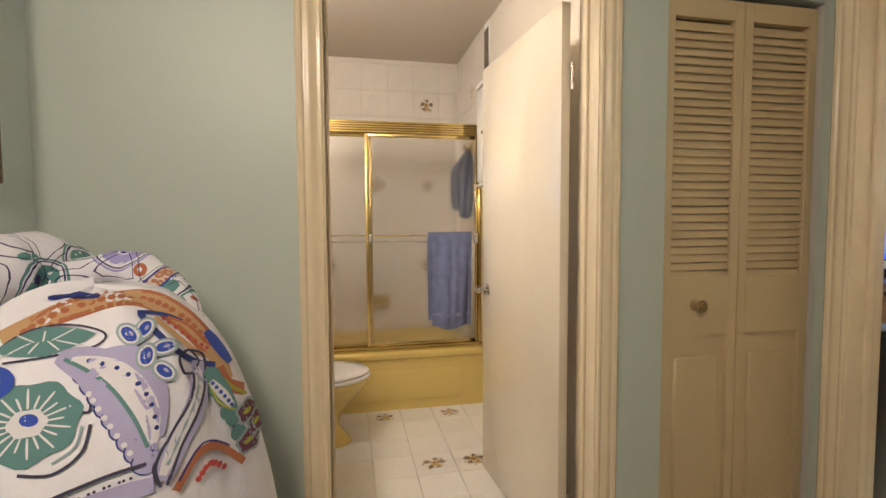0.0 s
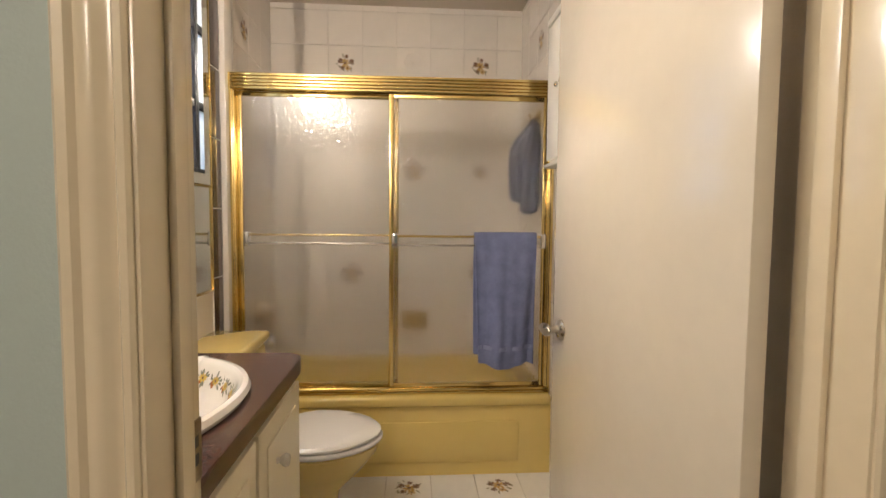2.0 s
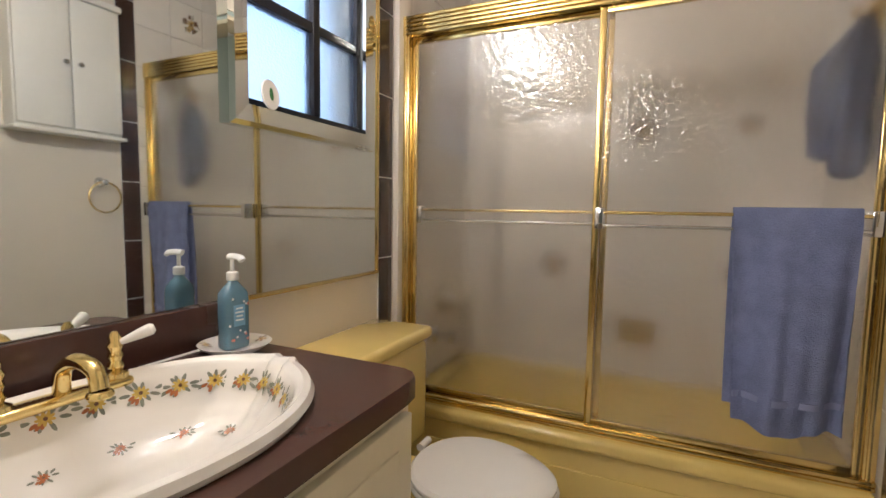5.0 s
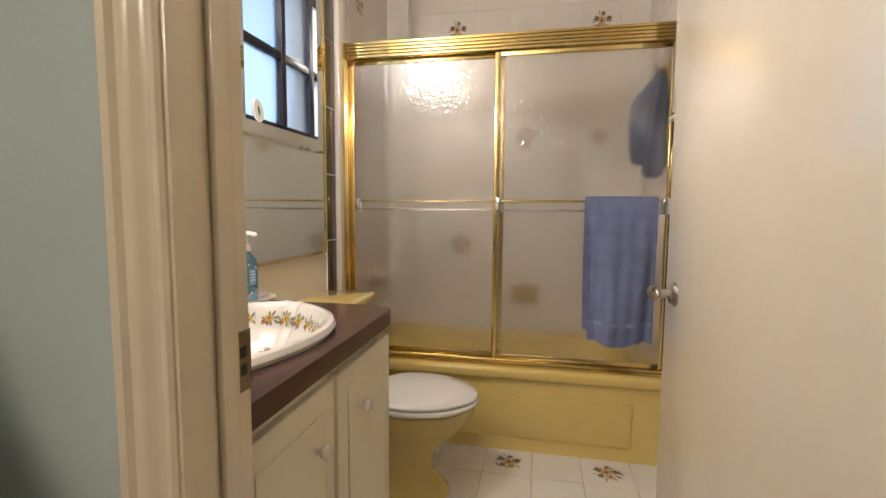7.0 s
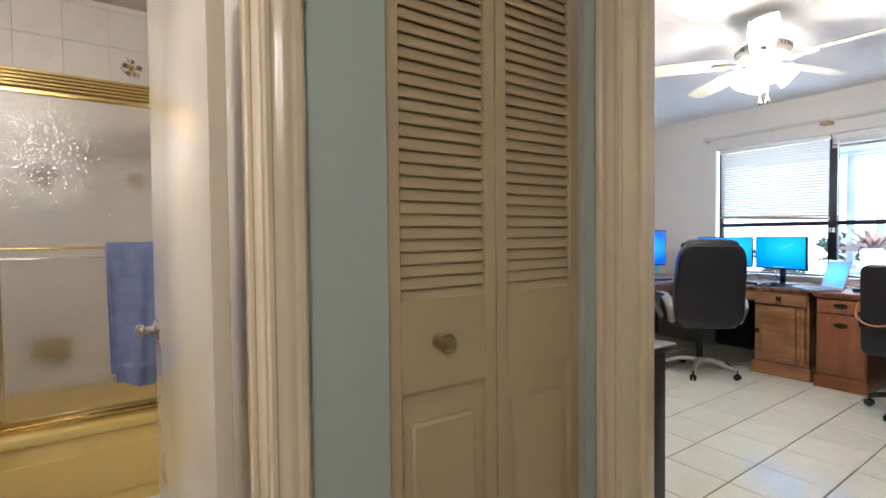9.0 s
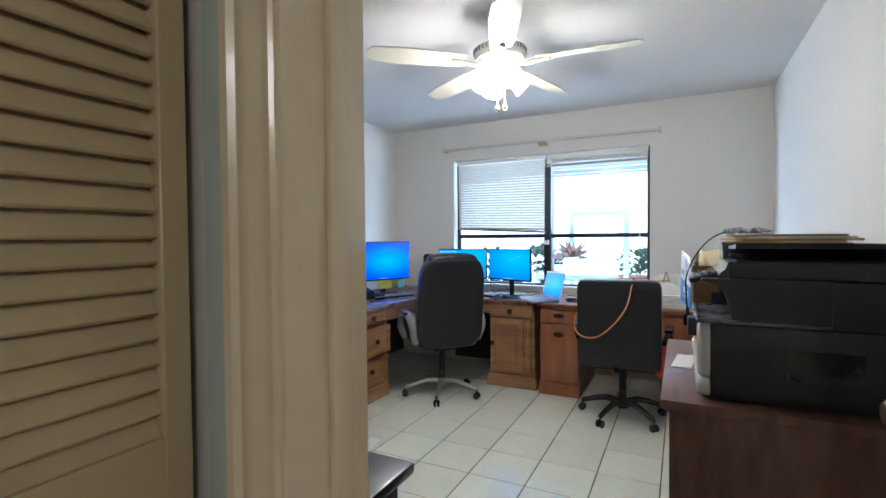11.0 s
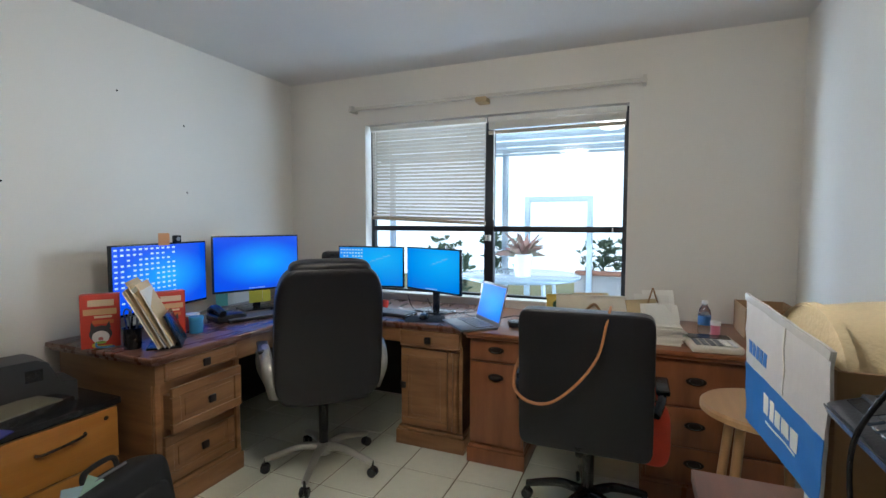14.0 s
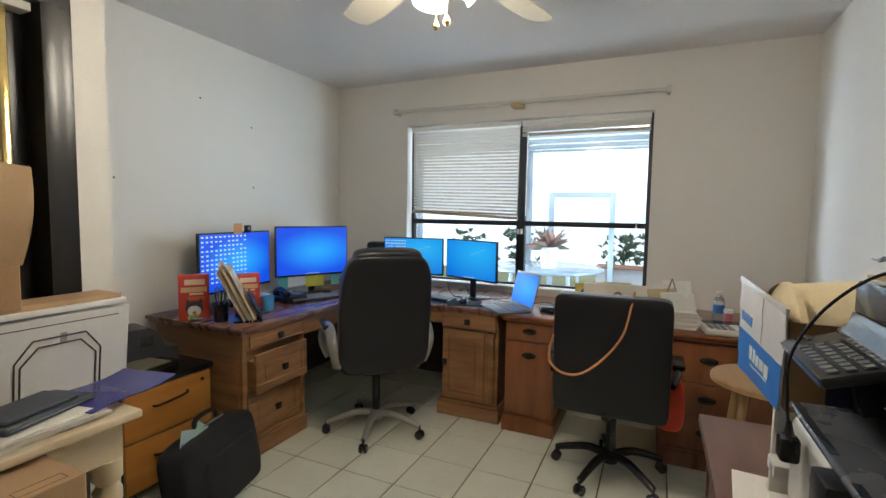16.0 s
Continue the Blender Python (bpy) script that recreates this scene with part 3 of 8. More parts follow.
class Print:
    """Printed motifs laid on a draped cloth; u runs to the side, v upwards, in metres."""

    def __init__(self, cloth, origin, aim, size):
        self.size = size
        self.tree = BVHTree.FromBMesh(cloth)
        self.o, self.d = Vector(origin), Vector(aim).normalized()
        self.r = self.d.cross(Vector((0, 0, 1))).normalized()
        self.up = self.r.cross(self.d)
        self.motifs = []
        self.lift = 0.0006

    def at(self, u, v):
        hit, nrm, _, _ = self.tree.ray_cast(self.o + self.r * (u * self.size) + self.up * (v * self.size) - self.d * 1.5, self.d)
        if hit is None:
            return None
        return hit + (nrm if nrm.dot(self.d) < 0 else -nrm) * self.lift

    def grid(self, ink, pts):
        b = bm_new()
        self.motifs.append((ink, b))
        vs = [[b.verts.new(p) if p else None for p in row] for row in pts]
        for p, q in zip(vs, vs[1:]):
            for i in range(len(p) - 1):
                f = (p[i], p[i + 1], q[i + 1], q[i])
                if all(f) and max((f[0].co - f[2].co).length, (f[1].co - f[3].co).length) < 0.06:
                    b.faces.new(f)
        self.lift += 0.00004

    def blob(self, ink, u, v, ru, rv, turn=0.0, lobes=0, depth=0.0, inner=0.0, tip=0.0):
        """A lobed disc or ring; tip draws its two ends out into points."""
        rows = []
        for i in range(37):
            a = 2 * math.pi * i / 36
            k = 1 + depth * math.cos(lobes * a) - tip * abs(math.sin(a)) ** 0.6 * abs(math.cos(a)) ** 0.5
            x, y = ru * k * math.cos(a), rv * k * math.sin(a)
            c, s = math.cos(math.radians(turn)), math.sin(math.radians(turn))
            rows.append([self.at(u + f * (x * c - y * s), v + f * (x * s + y * c)) for f in [inner + (1 - inner) * j / 4 for j in range(5)]])
        self.grid(ink, rows)

    def line(self, ink, pts, w, taper=0.0, n=7, scallop=0.0):
        """A band along a smooth curve of (u, v) points."""
        q = spline([(x, y, 0) for x, y in pts], n)
        rows = []
        for i, p in enumerate(q):
            d = (q[min(i + 1, len(q) - 1)] - q[max(i - 1, 0)]).normalized()
            f = i / (len(q) - 1)
            k = w / 2 * (1 - taper + taper * math.sin(math.pi * f)) * (1 + scallop * math.sin(i * 1.6))
            rows.append([self.at(p.x - d.y * k * e, p.y + d.x * k * e) for e in (-1, -0.5, 0, 0.5, 1)])
        self.grid(ink, rows)

    def dots(self, ink, pts, n, r):
        q = spline([(x, y, 0) for x, y in pts], 12)
        for k in range(n):
            p = q[int((k + 0.5) / n * (len(q) - 1))]
            self.blob(ink, p.x, p.y, r, r)


def heap():
    t = thing("bedding_heap", pose(-0.655, 1.005, 0), "white quilt with blue, teal and rust paisley print, heaped up", "bedding")
    b = bm_new()

    def skin(u, v):
        a, h = 2 * math.pi * u, v
        r = (1 - max(0, (h - 0.28) / 0.72) ** 2.3) ** 0.5 if h > 0.28 else 1.0
        z = 1.16 * (1 - (1 - h) ** 1.25)
        d = Vector((math.cos(a), math.sin(a), 0))
        fold = 0.05 * noise.noise(Vector((math.cos(a) * 1.7, math.sin(a) * 1.7, z * 1.3))) + 0.018 * noise.noise(Vector((math.cos(a) * 5, math.sin(a) * 5, z * 2.4)))
        rx, ry = 0.325 * r * (1 + fold * 2.2), 0.33 * r * (1 + fold * 2)
        return Vector((d.x * rx + 0.02 * (1 - h), d.y * ry, z + 0.03 * noise.noise(Vector((d.x * 2, d.y * 2, 5.0))) * h))

    sheet(b, skin, 96, 60)
    bmesh.ops.remove_doubles(b, verts=b.verts[:], dist=0.0005)
    bmesh.ops.recalc_face_normals(b, faces=b.faces[:])
    p = Print(b, (0.226, -0.371, 1.069), (-0.353, 0.893, -0.279), 0.86)
    quilt = part("quilt", b, COTTON, t)
    # border bands over the shoulder
    p.line("tan", [(-0.22, 0.12), (-0.11, 0.175), (0.0, 0.19), (0.08, 0.14), (0.14, 0.06), (0.16, -0.02)], 0.045)
    p.line("rust", [(-0.22, 0.10), (-0.11, 0.152), (-0.01, 0.172), (0.06, 0.125), (0.125, 0.04)], 0.012)
    p.line("rust", [(-0.18, 0.155), (-0.09, 0.20), (0.02, 0.207), (0.10, 0.15), (0.155, 0.07)], 0.010)
    p.dots("rust", [(-0.19, 0.13), (-0.1, 0.178), (0.0, 0.19), (0.08, 0.14), (0.14, 0.06)], 22, 0.007)
    p.line("navy", [(-0.16, 0.205), (-0.11, 0.205), (-0.07, 0.195)], 0.020, 0.6)
    p.line("blue", [(0.13, 0.10), (0.155, 0.06), (0.18, 0.02)], 0.030, 0.4)
    p.line("rust", [(0.145, 0.01), (0.165, -0.03), (0.21, -0.05)], 0.030)
    p.line("lime", [(0.155, -0.018), (0.18, -0.042), (0.215, -0.062)], 0.008)
    # great paisley with a navy rim
    p.line("navy", [(0.0, 0.145), (0.02, 0.11), (0.06, 0.06), (0.10, 0.03), (0.14, 0.018)], 0.013)
    p.line("navy", [(-0.005, 0.148), (0.04, 0.145), (0.08, 0.125)], 0.010)
    p.line("tan", [(0.025, 0.135), (0.07, 0.085), (0.105, 0.05), (0.14, 0.034)], 0.012)
    p.dots("red", [(0.04, 0.135), (0.085, 0.09), (0.13, 0.055)], 8, 0.0042)
    p.line("rust", [(0.05, 0.137), (0.09, 0.115), (0.125, 0.07)], 0.007)
    # teal leaf
    p.line("dark", [(-0.235, 0.09), (-0.19, 0.125), (-0.12, 0.135), (-0.06, 0.11), (-0.075, 0.085), (-0.15, 0.075), (-0.21, 0.075)], 0.004)
    p.blob("teal", -0.15, 0.105, 0.078, 0.030, 4, tip=0.25)
    for k in range(7):
        p.line("white", [(-0.15 + 0.006 * k - 0.02, 0.105), (-0.15 + (k - 3) * 0.022, 0.105 + 0.020 * (1 if k % 2 else -1))], 0.003, 0.4)
    # teal flower with a blue eye
    p.line("dark", [(-0.085, 0.02), (-0.082, -0.03), (-0.10, -0.03)], 0.004)
    p.line("dark", [(-0.082, -0.055), (-0.095, -0.10), (-0.135, -0.125), (-0.18, -0.115)], 0.005)
    p.line("mist", [(-0.094, -0.055), (-0.104, -0.088), (-0.135, -0.108)], 0.004)
    p.blob("teal", -0.168, -0.035, 0.074, 0.068, 10, 7, 0.06)
    for k in range(20):
        a = 2 * math.pi * k / 20
        p.line("white", [(-0.168 + 0.026 * math.cos(a), -0.035 + 0.024 * math.sin(a)), (-0.168 + (0.05 + 0.012 * (k % 2)) * math.cos(a), -0.035 + (0.046 + 0.012 * (k % 2)) * math.sin(a))], 0.0036, 0.3, 3)
    p.blob("white", -0.168, -0.035, 0.027, 0.023, 0, 6, 0.06)
    p.blob("blue", -0.166, -0.030, 0.013, 0.010, -25)
    # blue roundels
    p.blob("blue", -0.235, 0.04, 0.048, 0.034)
    p.blob("white", -0.235, 0.042, 0.024, 0.017, 0, 3, 0.15)
    p.blob("blue", -0.235, 0.042, 0.012, 0.008)
    p.blob("blue", -0.275, -0.13, 0.072, 0.095, 8)
    p.blob("teal", -0.285, -0.12, 0.050, 0.075, 8)
    p.dots("white", [(-0.215, -0.06), (-0.209, -0.11), (-0.215, -0.17)], 6, 0.004)
    # lilac paisley
    for k in range(9):
        f = k / 8
        p.blob("navy", -0.085 + 0.085 * f, 0.035 - 0.175 * f, 0.024, 0.022)
        p.blob("lilac", -0.084 + 0.085 * f, 0.035 - 0.175 * f, 0.022, 0.020)
    p.line("lilac", [(-0.13, 0.072), (-0.07, 0.04), (-0.02, -0.04), (0.0, -0.14)], 0.085, 0.75)
    p.line("lilac", [(-0.07, 0.065), (-0.01, 0.055), (0.02, -0.02), (0.02, -0.10)], 0.040, 0.6)
    p.line("white", [(-0.11, 0.062), (-0.045, 0.03), (-0.002, -0.04), (0.012, -0.11)], 0.050, 0.75)
    p.line("teal", [(-0.12, 0.066), (-0.06, 0.015), (-0.02, -0.05), (0.004, -0.115)], 0.007)
    p.dots("navy", [(-0.09, 0.06), (-0.03, 0.03), (0.008, -0.03), (0.018, -0.09)], 9, 0.0042)
    p.dots("white", [(-0.085, 0.0), (-0.055, -0.06), (-0.02, -0.125)], 8, 0.005)
    # spray of blue hearts
    for u, v, a in ((0.005, 0.108, 60), (0.038, 0.066, 10), (0.006, 0.052, 80), (0.034, 0.018, -45), (-0.02, 0.098, 120)):
        p.blob("mist", u, v, 0.024, 0.019, a, 2, 0.1)
        p.blob("white", u, v, 0.019, 0.015, a, 2, 0.1)
        p.blob("blue", u, v, 0.015, 0.011, a, 2, 0.12)
        p.blob("lilac", u + 0.003, v + 0.001, 0.006, 0.003, a)
    # curled plume
    p.line("lilac", [(0.10, 0.03), (0.09, -0.05), (0.05, -0.12), (0.02, -0.18)], 0.042, 0.3)
    p.line("white", [(0.098, 0.02), (0.086, -0.05), (0.046, -0.12), (0.022, -0.17)], 0.026, 0.5)
    p.line("dark", [(0.088, 0.012), (0.10, 0.030), (0.082, 0.055), (0.062, 0.040), (0.068, 0.008), (0.085, 0.0), (0.075, -0.05), (0.04, -0.10), (0.012, -0.15), (0.018, -0.19)], 0.0055)
    p.line("dark", [(0.085, 0.055), (0.112, 0.04), (0.108, -0.02), (0.085, -0.08), (0.055, -0.13), (0.028, -0.19)], 0.0055)
    p.line("mist", [(0.096, 0.0), (0.085, -0.05), (0.06, -0.10), (0.03, -0.155)], 0.004, scallop=0.6)
    # scalloped teal leaf
    for k in range(6):
        p.blob("teal", 0.125 + 0.010 * k, -0.005 - 0.025 * k - (0.01 if k % 2 else 0), 0.020, 0.018)
    p.line("teal", [(0.125, 0.0), (0.15, -0.05), (0.172, -0.12)], 0.034, 0.3)
    p.line("lime", [(0.118, -0.02), (0.135, -0.065), (0.17, -0.09)], 0.005)
    p.line("white", [(0.122, -0.018), (0.145, -0.05), (0.165, -0.08)], 0.022, 0.5)
    p.dots("blue", [(0.123, -0.02), (0.145, -0.05), (0.165, -0.08)], 6, 0.0045)
    # plum flowers on the falling side
    for u, v in ((0.205, -0.10), (0.20, -0.165), (0.23, -0.13)):
        p.blob("mist", u, v, 0.036, 0.027, 20, 5, 0.1)
        p.blob("plum", u, v, 0.029, 0.021, 20, 5, 0.1)
        p.blob("lime", u - 0.004, v, 0.013, 0.006, 20)
    # lower border
    p.line("dark", [(-0.20, -0.195), (-0.14, -0.165), (-0.06, -0.148), (0.0, -0.142)], 0.006)
    p.line("lilac", [(-0.20, -0.225), (-0.13, -0.195), (-0.05, -0.185), (0.01, -0.18)], 0.034, 0.2)
    p.dots("dark", [(-0.17, -0.192), (-0.1, -0.172), (-0.02, -0.16)], 16, 0.0026)
    p.line("rust", [(0.04, -0.205), (0.075, -0.16), (0.105, -0.145), (0.14, -0.165), (0.18, -0.205)], 0.015)
    p.line("navy", [(0.046, -0.19), (0.08, -0.145), (0.105, -0.135), (0.15, -0.160)], 0.004)
    p.dots("red", [(0.08, -0.20), (0.105, -0.178), (0.135, -0.20)], 7, 0.006)
    for ink, bm in p.motifs:
        part("printed_motif", bm, INKS[ink], quilt)
    for pts, rad in (([(-0.30, -0.28, 0.97), (-0.24, -0.06, 1.12), (-0.2, 0.12, 1.19), (-0.14, 0.24, 1.16)], 0.075),
                     ([(-0.17, 0.12, 1.14), (-0.02, 0.15, 1.18), (0.09, 0.12, 1.135), (0.165, 0.05, 1.05)], 0.040)):
        q = spline(pts, 9)
        radii = [rad * (0.55 + 0.45 * math.sin(math.pi * min(1, 0.12 + 0.8 * i / len(q)))) * (1 + 0.25 * noise.noise(Vector((i * 0.35, rad * 50, 0)))) for i in range(len(q))]
        part("quilt_roll", tube(bm_new(), q, rad, 18, radii=radii), PAISLEY, t)


heap()


def ornate_frame():
    t = thing("picture_frame", pose(-0.958, 0.98, 1.37, 0, 0, 90), "carved dark gilt picture frame hung on pale wall", "picture frame")
    wood = mat("dark_gilt_wood", (0.16, 0.09, 0.035), 0.4, 0.3, var=0.4, scale=30, fine=140, bump=0.6)
    w, h, s = 0.50, 0.62, 0.045
    for x0, z0, x1, z1 in ((-w / 2, 0, -w / 2 + s, h), (w / 2 - s, 0, w / 2, h), (-w / 2 + s, 0, w / 2 - s, s), (-w / 2 + s, h - s, w / 2 - s, h)):
        b = B(x0, -0.026, z0, x1, 0, z1, 0.007)
        n = int(max(x1 - x0, z1 - z0) / 0.022)
        for i in range(n):
            f = (i + 0.5) / n
            c = Vector((x0 + (x1 - x0) * (f if x1 - x0 > 0.1 else 0.5), -0.026, z0 + (z1 - z0) * (f if z1 - z0 > 0.1 else 0.5)))
            bmesh.ops.create_icosphere(b, subdivisions=1, radius=0.010, matrix=Matrix.Translation(c))
        part("frame_rail", b, wood, t)
    part("picture", B(-w / 2 + s, -0.008, s, w / 2 - s, -0.002, h - s), mat("faded_landscape_print", (0.34, 0.33, 0.24), 0.5, second=(0.16, 0.20, 0.16), var=0.3, scale=5, fine=30, bump=0.1), t)


ornate_frame()

# ---- bathroom ----
def decal(kind, m, parent, size=0.06, name="flower"):
    """A painted spray of flowers, as thin raised glaze."""
    r = random.Random(kind)
    BR = mat("brown_flower_glaze", (0.17, 0.075, 0.028), 0.3, var=0.25, scale=60, fine=200, bump=0)
    YE = mat("ochre_flower_glaze", (0.52, 0.31, 0.07), 0.3, var=0.25, scale=60, fine=200, bump=0)
    GR = mat("olive_leaf_glaze", (0.24, 0.22, 0.12), 0.3, var=0.25, scale=60, fine=200, bump=0)

    def disc(b, x, y, rx, ry, a, z):
        mm = m @ Matrix.Translation((x, y, z)) @ pose(0, 0, 0, 0, 0, math.degrees(a))
        vs = [b.verts.new(mm @ Vector((rx * math.cos(k * math.pi / 5), ry * math.sin(k * math.pi / 5), 0))) for k in range(10)]
        b.faces.new(vs)

    bs = [bm_new(), bm_new(), bm_new()]
    blooms = [(0.0, 0.0, 0.52), (0.62, 0.18, 0.34), (-0.60, 0.28, 0.34), (0.25, -0.62, 0.32), (-0.38, -0.55, 0.28), (0.1, 0.66, 0.26)]
    for i, (cx, cy, rr) in enumerate(blooms):
        cx, cy = cx + r.uniform(-0.06, 0.06), cy + r.uniform(-0.06, 0.06)
        for k in range(8):
            a = k * math.pi / 4 + r.uniform(-0.15, 0.15)
            disc(bs[1 if i in (0, 3) else 0], size * (cx + math.cos(a) * rr * 0.62), size * (cy + math.sin(a) * rr * 0.62), size * rr * 0.40, size * rr * 0.19, a, 0.0006 + 0.00002 * k)
        disc(bs[0], size * cx, size * cy, size * rr * 0.28, size * rr * 0.28, 0, 0.0011)
    for k in range(14):
        a, d = r.uniform(0, 6.28), r.uniform(0.72, 1.05)
        disc(bs[2], size * d * math.cos(a), size * d * math.sin(a), size * 0.16, size * 0.055, a + r.uniform(-0.6, 0.6), 0.0004)
    for b, c in zip(bs, (BR, YE, GR)):
        me = bpy.data.meshes.new(name)
        b.to_mesh(me)
        b.free()
        me.materials.append(c)
        o = new(name, me)
        o.parent = parent
        o.matrix_parent_inverse = Matrix()


# floor tiles
TS = 0.2155
tile_bm = B(0.0015, 0.0015, -0.012, TS - 0.0015, TS - 0.0015, 0.0, 0.0012, 1)
tile_me = finish(tile_bm, "tile", FLOOR_TILE)
bath_floor = bpy.data.objects["floor_bath"]
ox, oy = 0.162 - 5 * TS, 3.118 - 9 * TS
for i in range(9):
    for j in range(9):
        x, y = ox + i * TS, oy + j * TS
        if x < BX0 - 0.2 or x > BX1 - 0.01 or y < WY0 - 0.19:
            continue
        o = new("tile", tile_me)
        o.parent = bath_floor
        o.matrix_basis = pose(x, y, 0.002)
        if (i + 2 * j) % 4 == 0 and j in (8, 5, 2) or ((i, j) in ((4, 8), (6, 8), (5, 5), (7, 5), (4, 2), (6, 2))):
            decal(11 + i, Matrix.Translation((x + TS / 2, y + TS / 2, 0.0022)), bath_floor, 0.062)

# wall tiles of the tub alcove
wall_n = bpy.data.objects["wall_bath_north"]
wall_w = bpy.data.objects["wall_bath_west"]
wall_e = bpy.data.objects["wall_bath_east"]
WT = 0.2125
wt_me = finish(B(0.001, 0, 0.001, WT - 0.001, 0.006, WT - 0.001, 0.0012, 1), "tile", BATH_TILE)
zs = [2.139 - 8 * WT + k * WT for k in range(11)]
xs = [-0.357 - WT / 2 - 2 * WT + k * WT for k in range(8)]
for x in xs:
    for z in zs:
        o = new("tile", wt_me)
        o.parent = wall_n
        o.matrix_basis = pose(max(x, BX0 + 0.001), BY1 - 0.006, z)
for x, z, sz in ((-0.357, 2.245, 0.055), (0.493, 2.245, 0.055), (-0.326, 0.922, 0.07), (0.074, 1.58, 0.07), (0.50, 0.92, 0.07), (0.50, 1.58, 0.05)):
    decal(3, Matrix.Translation((x, BY1 - 0.0075, z)) @ pose(0, 0, 0, 90), wall_n, sz)
part("embossed_motif", lathe(bm_new(), [(0.062, 0), (0.058, 0.0015), (0.044, 0.001), (0.036, 0.003), (0.018, 0.0015), (0.012, 0.004), (0, 0.0045)], 8, Matrix.Translation((0.07, BY1 - 0.006, 2.262)) @ pose(0, 0, 0, 90)), BATH_TILE, wall_n, "white embossed tile motif")
for side, wall, x in ((1, wall_w, BX0), (-1, wall_e, BX1)):
    for k in range(4):
        for z in zs:
            y = 3.09 + k * 0.2025
            o = new("tile", wt_me)
            o.parent = wall
            o.matrix_basis = Matrix.Translation((x + side * 0.006, y + (0 if side > 0 else 0.2025), z)) @ pose(0, 0, 0, 0, 0, 90 * side) @ Matrix.Diagonal((0.953, 1, 1, 1))
decal(3, Matrix.Translation((BX0 + 0.0075, 3.42, 2.245)) @ pose(0, 0, 0, 90, 0, 90), wall_w, 0.055)
decal(3, Matrix.Translation((BX1 - 0.0075, 3.42, 2.245)) @ pose(0, 0, 0, 90, 0, -90), wall_e, 0.055)
# columns of dark brown tile at both sides
bt_me = finish(B(0, 0.0015, 0.0015, 0.009, 0.0935, 0.3085, 0.0015, 1), "brown_tile", BROWN_TILE)
for wall, x in ((wall_w, BX0), (wall_e, BX1 - 0.009)):
    part("grout_strip", B(x - 0.001 if wall is wall_w else x + 0.003, 2.994, 0.0, x + 0.006 if wall is wall_w else x + 0.0095, 3.089, BH - 0.002), mat("bright_grout", (0.82, 0.80, 0.76), 0.8, var=0.06, scale=30, fine=100, bump=0.1), wall)
    for k in range(8):
        o = new("brown_tile", bt_me)
        o.parent = wall
        o.matrix_basis = pose(x, 2.994, 0.066 + k * 0.3115)

# tub
tub = thing("bathtub", pose(0, 0, 0), "glossy harvest-yellow enamelled bathtub with panelled apron", "bathtub")
b = bm_new()
box(b, BX0 + 0.003, 3.115, 0.0, BX1 - 0.003, 3.135, 0.375)
part("apron", b, YELLOW, tub)
b = bm_new()
box(b, -0.64, 3.106, 0.07, 0.60, 3.1165, 0.275, 0.005, 2)
part("apron_panel", b, YELLOW, tub)
b = bm_new()
box(b, BX0 + 0.003, 3.092, 0.352, BX1 - 0.003, 3.225, 0.408, 0.02, 4)
part("front_rim", b, YELLOW, tub)
b = bm_new()
box(b, BX0 + 0.003, 3.80, 0.34, BX1 - 0.003, 3.893, 0.40, 0.012, 3)
box(b, BX0 + 0.003, 3.226, 0.34, BX0 + 0.09, 3.799, 0.40, 0.012, 3)
box(b, BX1 - 0.12, 3.226, 0.34, BX1 - 0.003, 3.799, 0.40, 0.012, 3)
part("rim", b, YELLOW, tub)
b = bm_new()


def basin(u, v):
    a = 2 * math.pi * u
    k = 1 - 0.25 * v
    sx = math.copysign(abs(math.cos(a)) ** 0.35, math.cos(a))
    sy = math.copysign(abs(math.sin(a)) ** 0.35, math.sin(a))
    return Vector((-0.02 + 0.69 * k * sx, 3.51 + 0.30 * k * sy, 0.375 - 0.30 * min(1, v * 1.3)))


sheet(b, basin, 48, 10)
part("basin", b, YELLOW, tub)
b = bm_new()
box(b, -0.55, 3.30, 0.07, 0.5, 3.72, 0.078)
part("basin_floor", b, YELLOW, tub)

# shower enclosure
GLASS = glass_mat("obscure_shower_glass", (0.92, 0.91, 0.88), 0.20, 0.02, 150, coat=1.0)
enc = thing("shower_enclosure", pose(0, 0, 0), "polished brass sliding shower doors with obscure glass", "shower door")


def fluted(x0, x1, y0, y1, z0, z1, n):
    b = bm_new()
    pts = [(y1, z0), (y0 + 0.006, z0)]
    for i in range(n):
        za, zb = z0 + (z1 - z0) * i / n, z0 + (z1 - z0) * (i + 1) / n
        for k in range(5):
            a = math.pi * k / 4
            pts.append((y0 + 0.006 - 0.006 * math.sin(a), za + (zb - za) * (0.5 - 0.5 * math.cos(a))))
    pts.append((y1, z1))
    return extrude(b, pts, x0, x1, Matrix(((0, 0, 1, 0), (1, 0, 0, 0), (0, 1, 0, 0), (0, 0, 0, 1))))


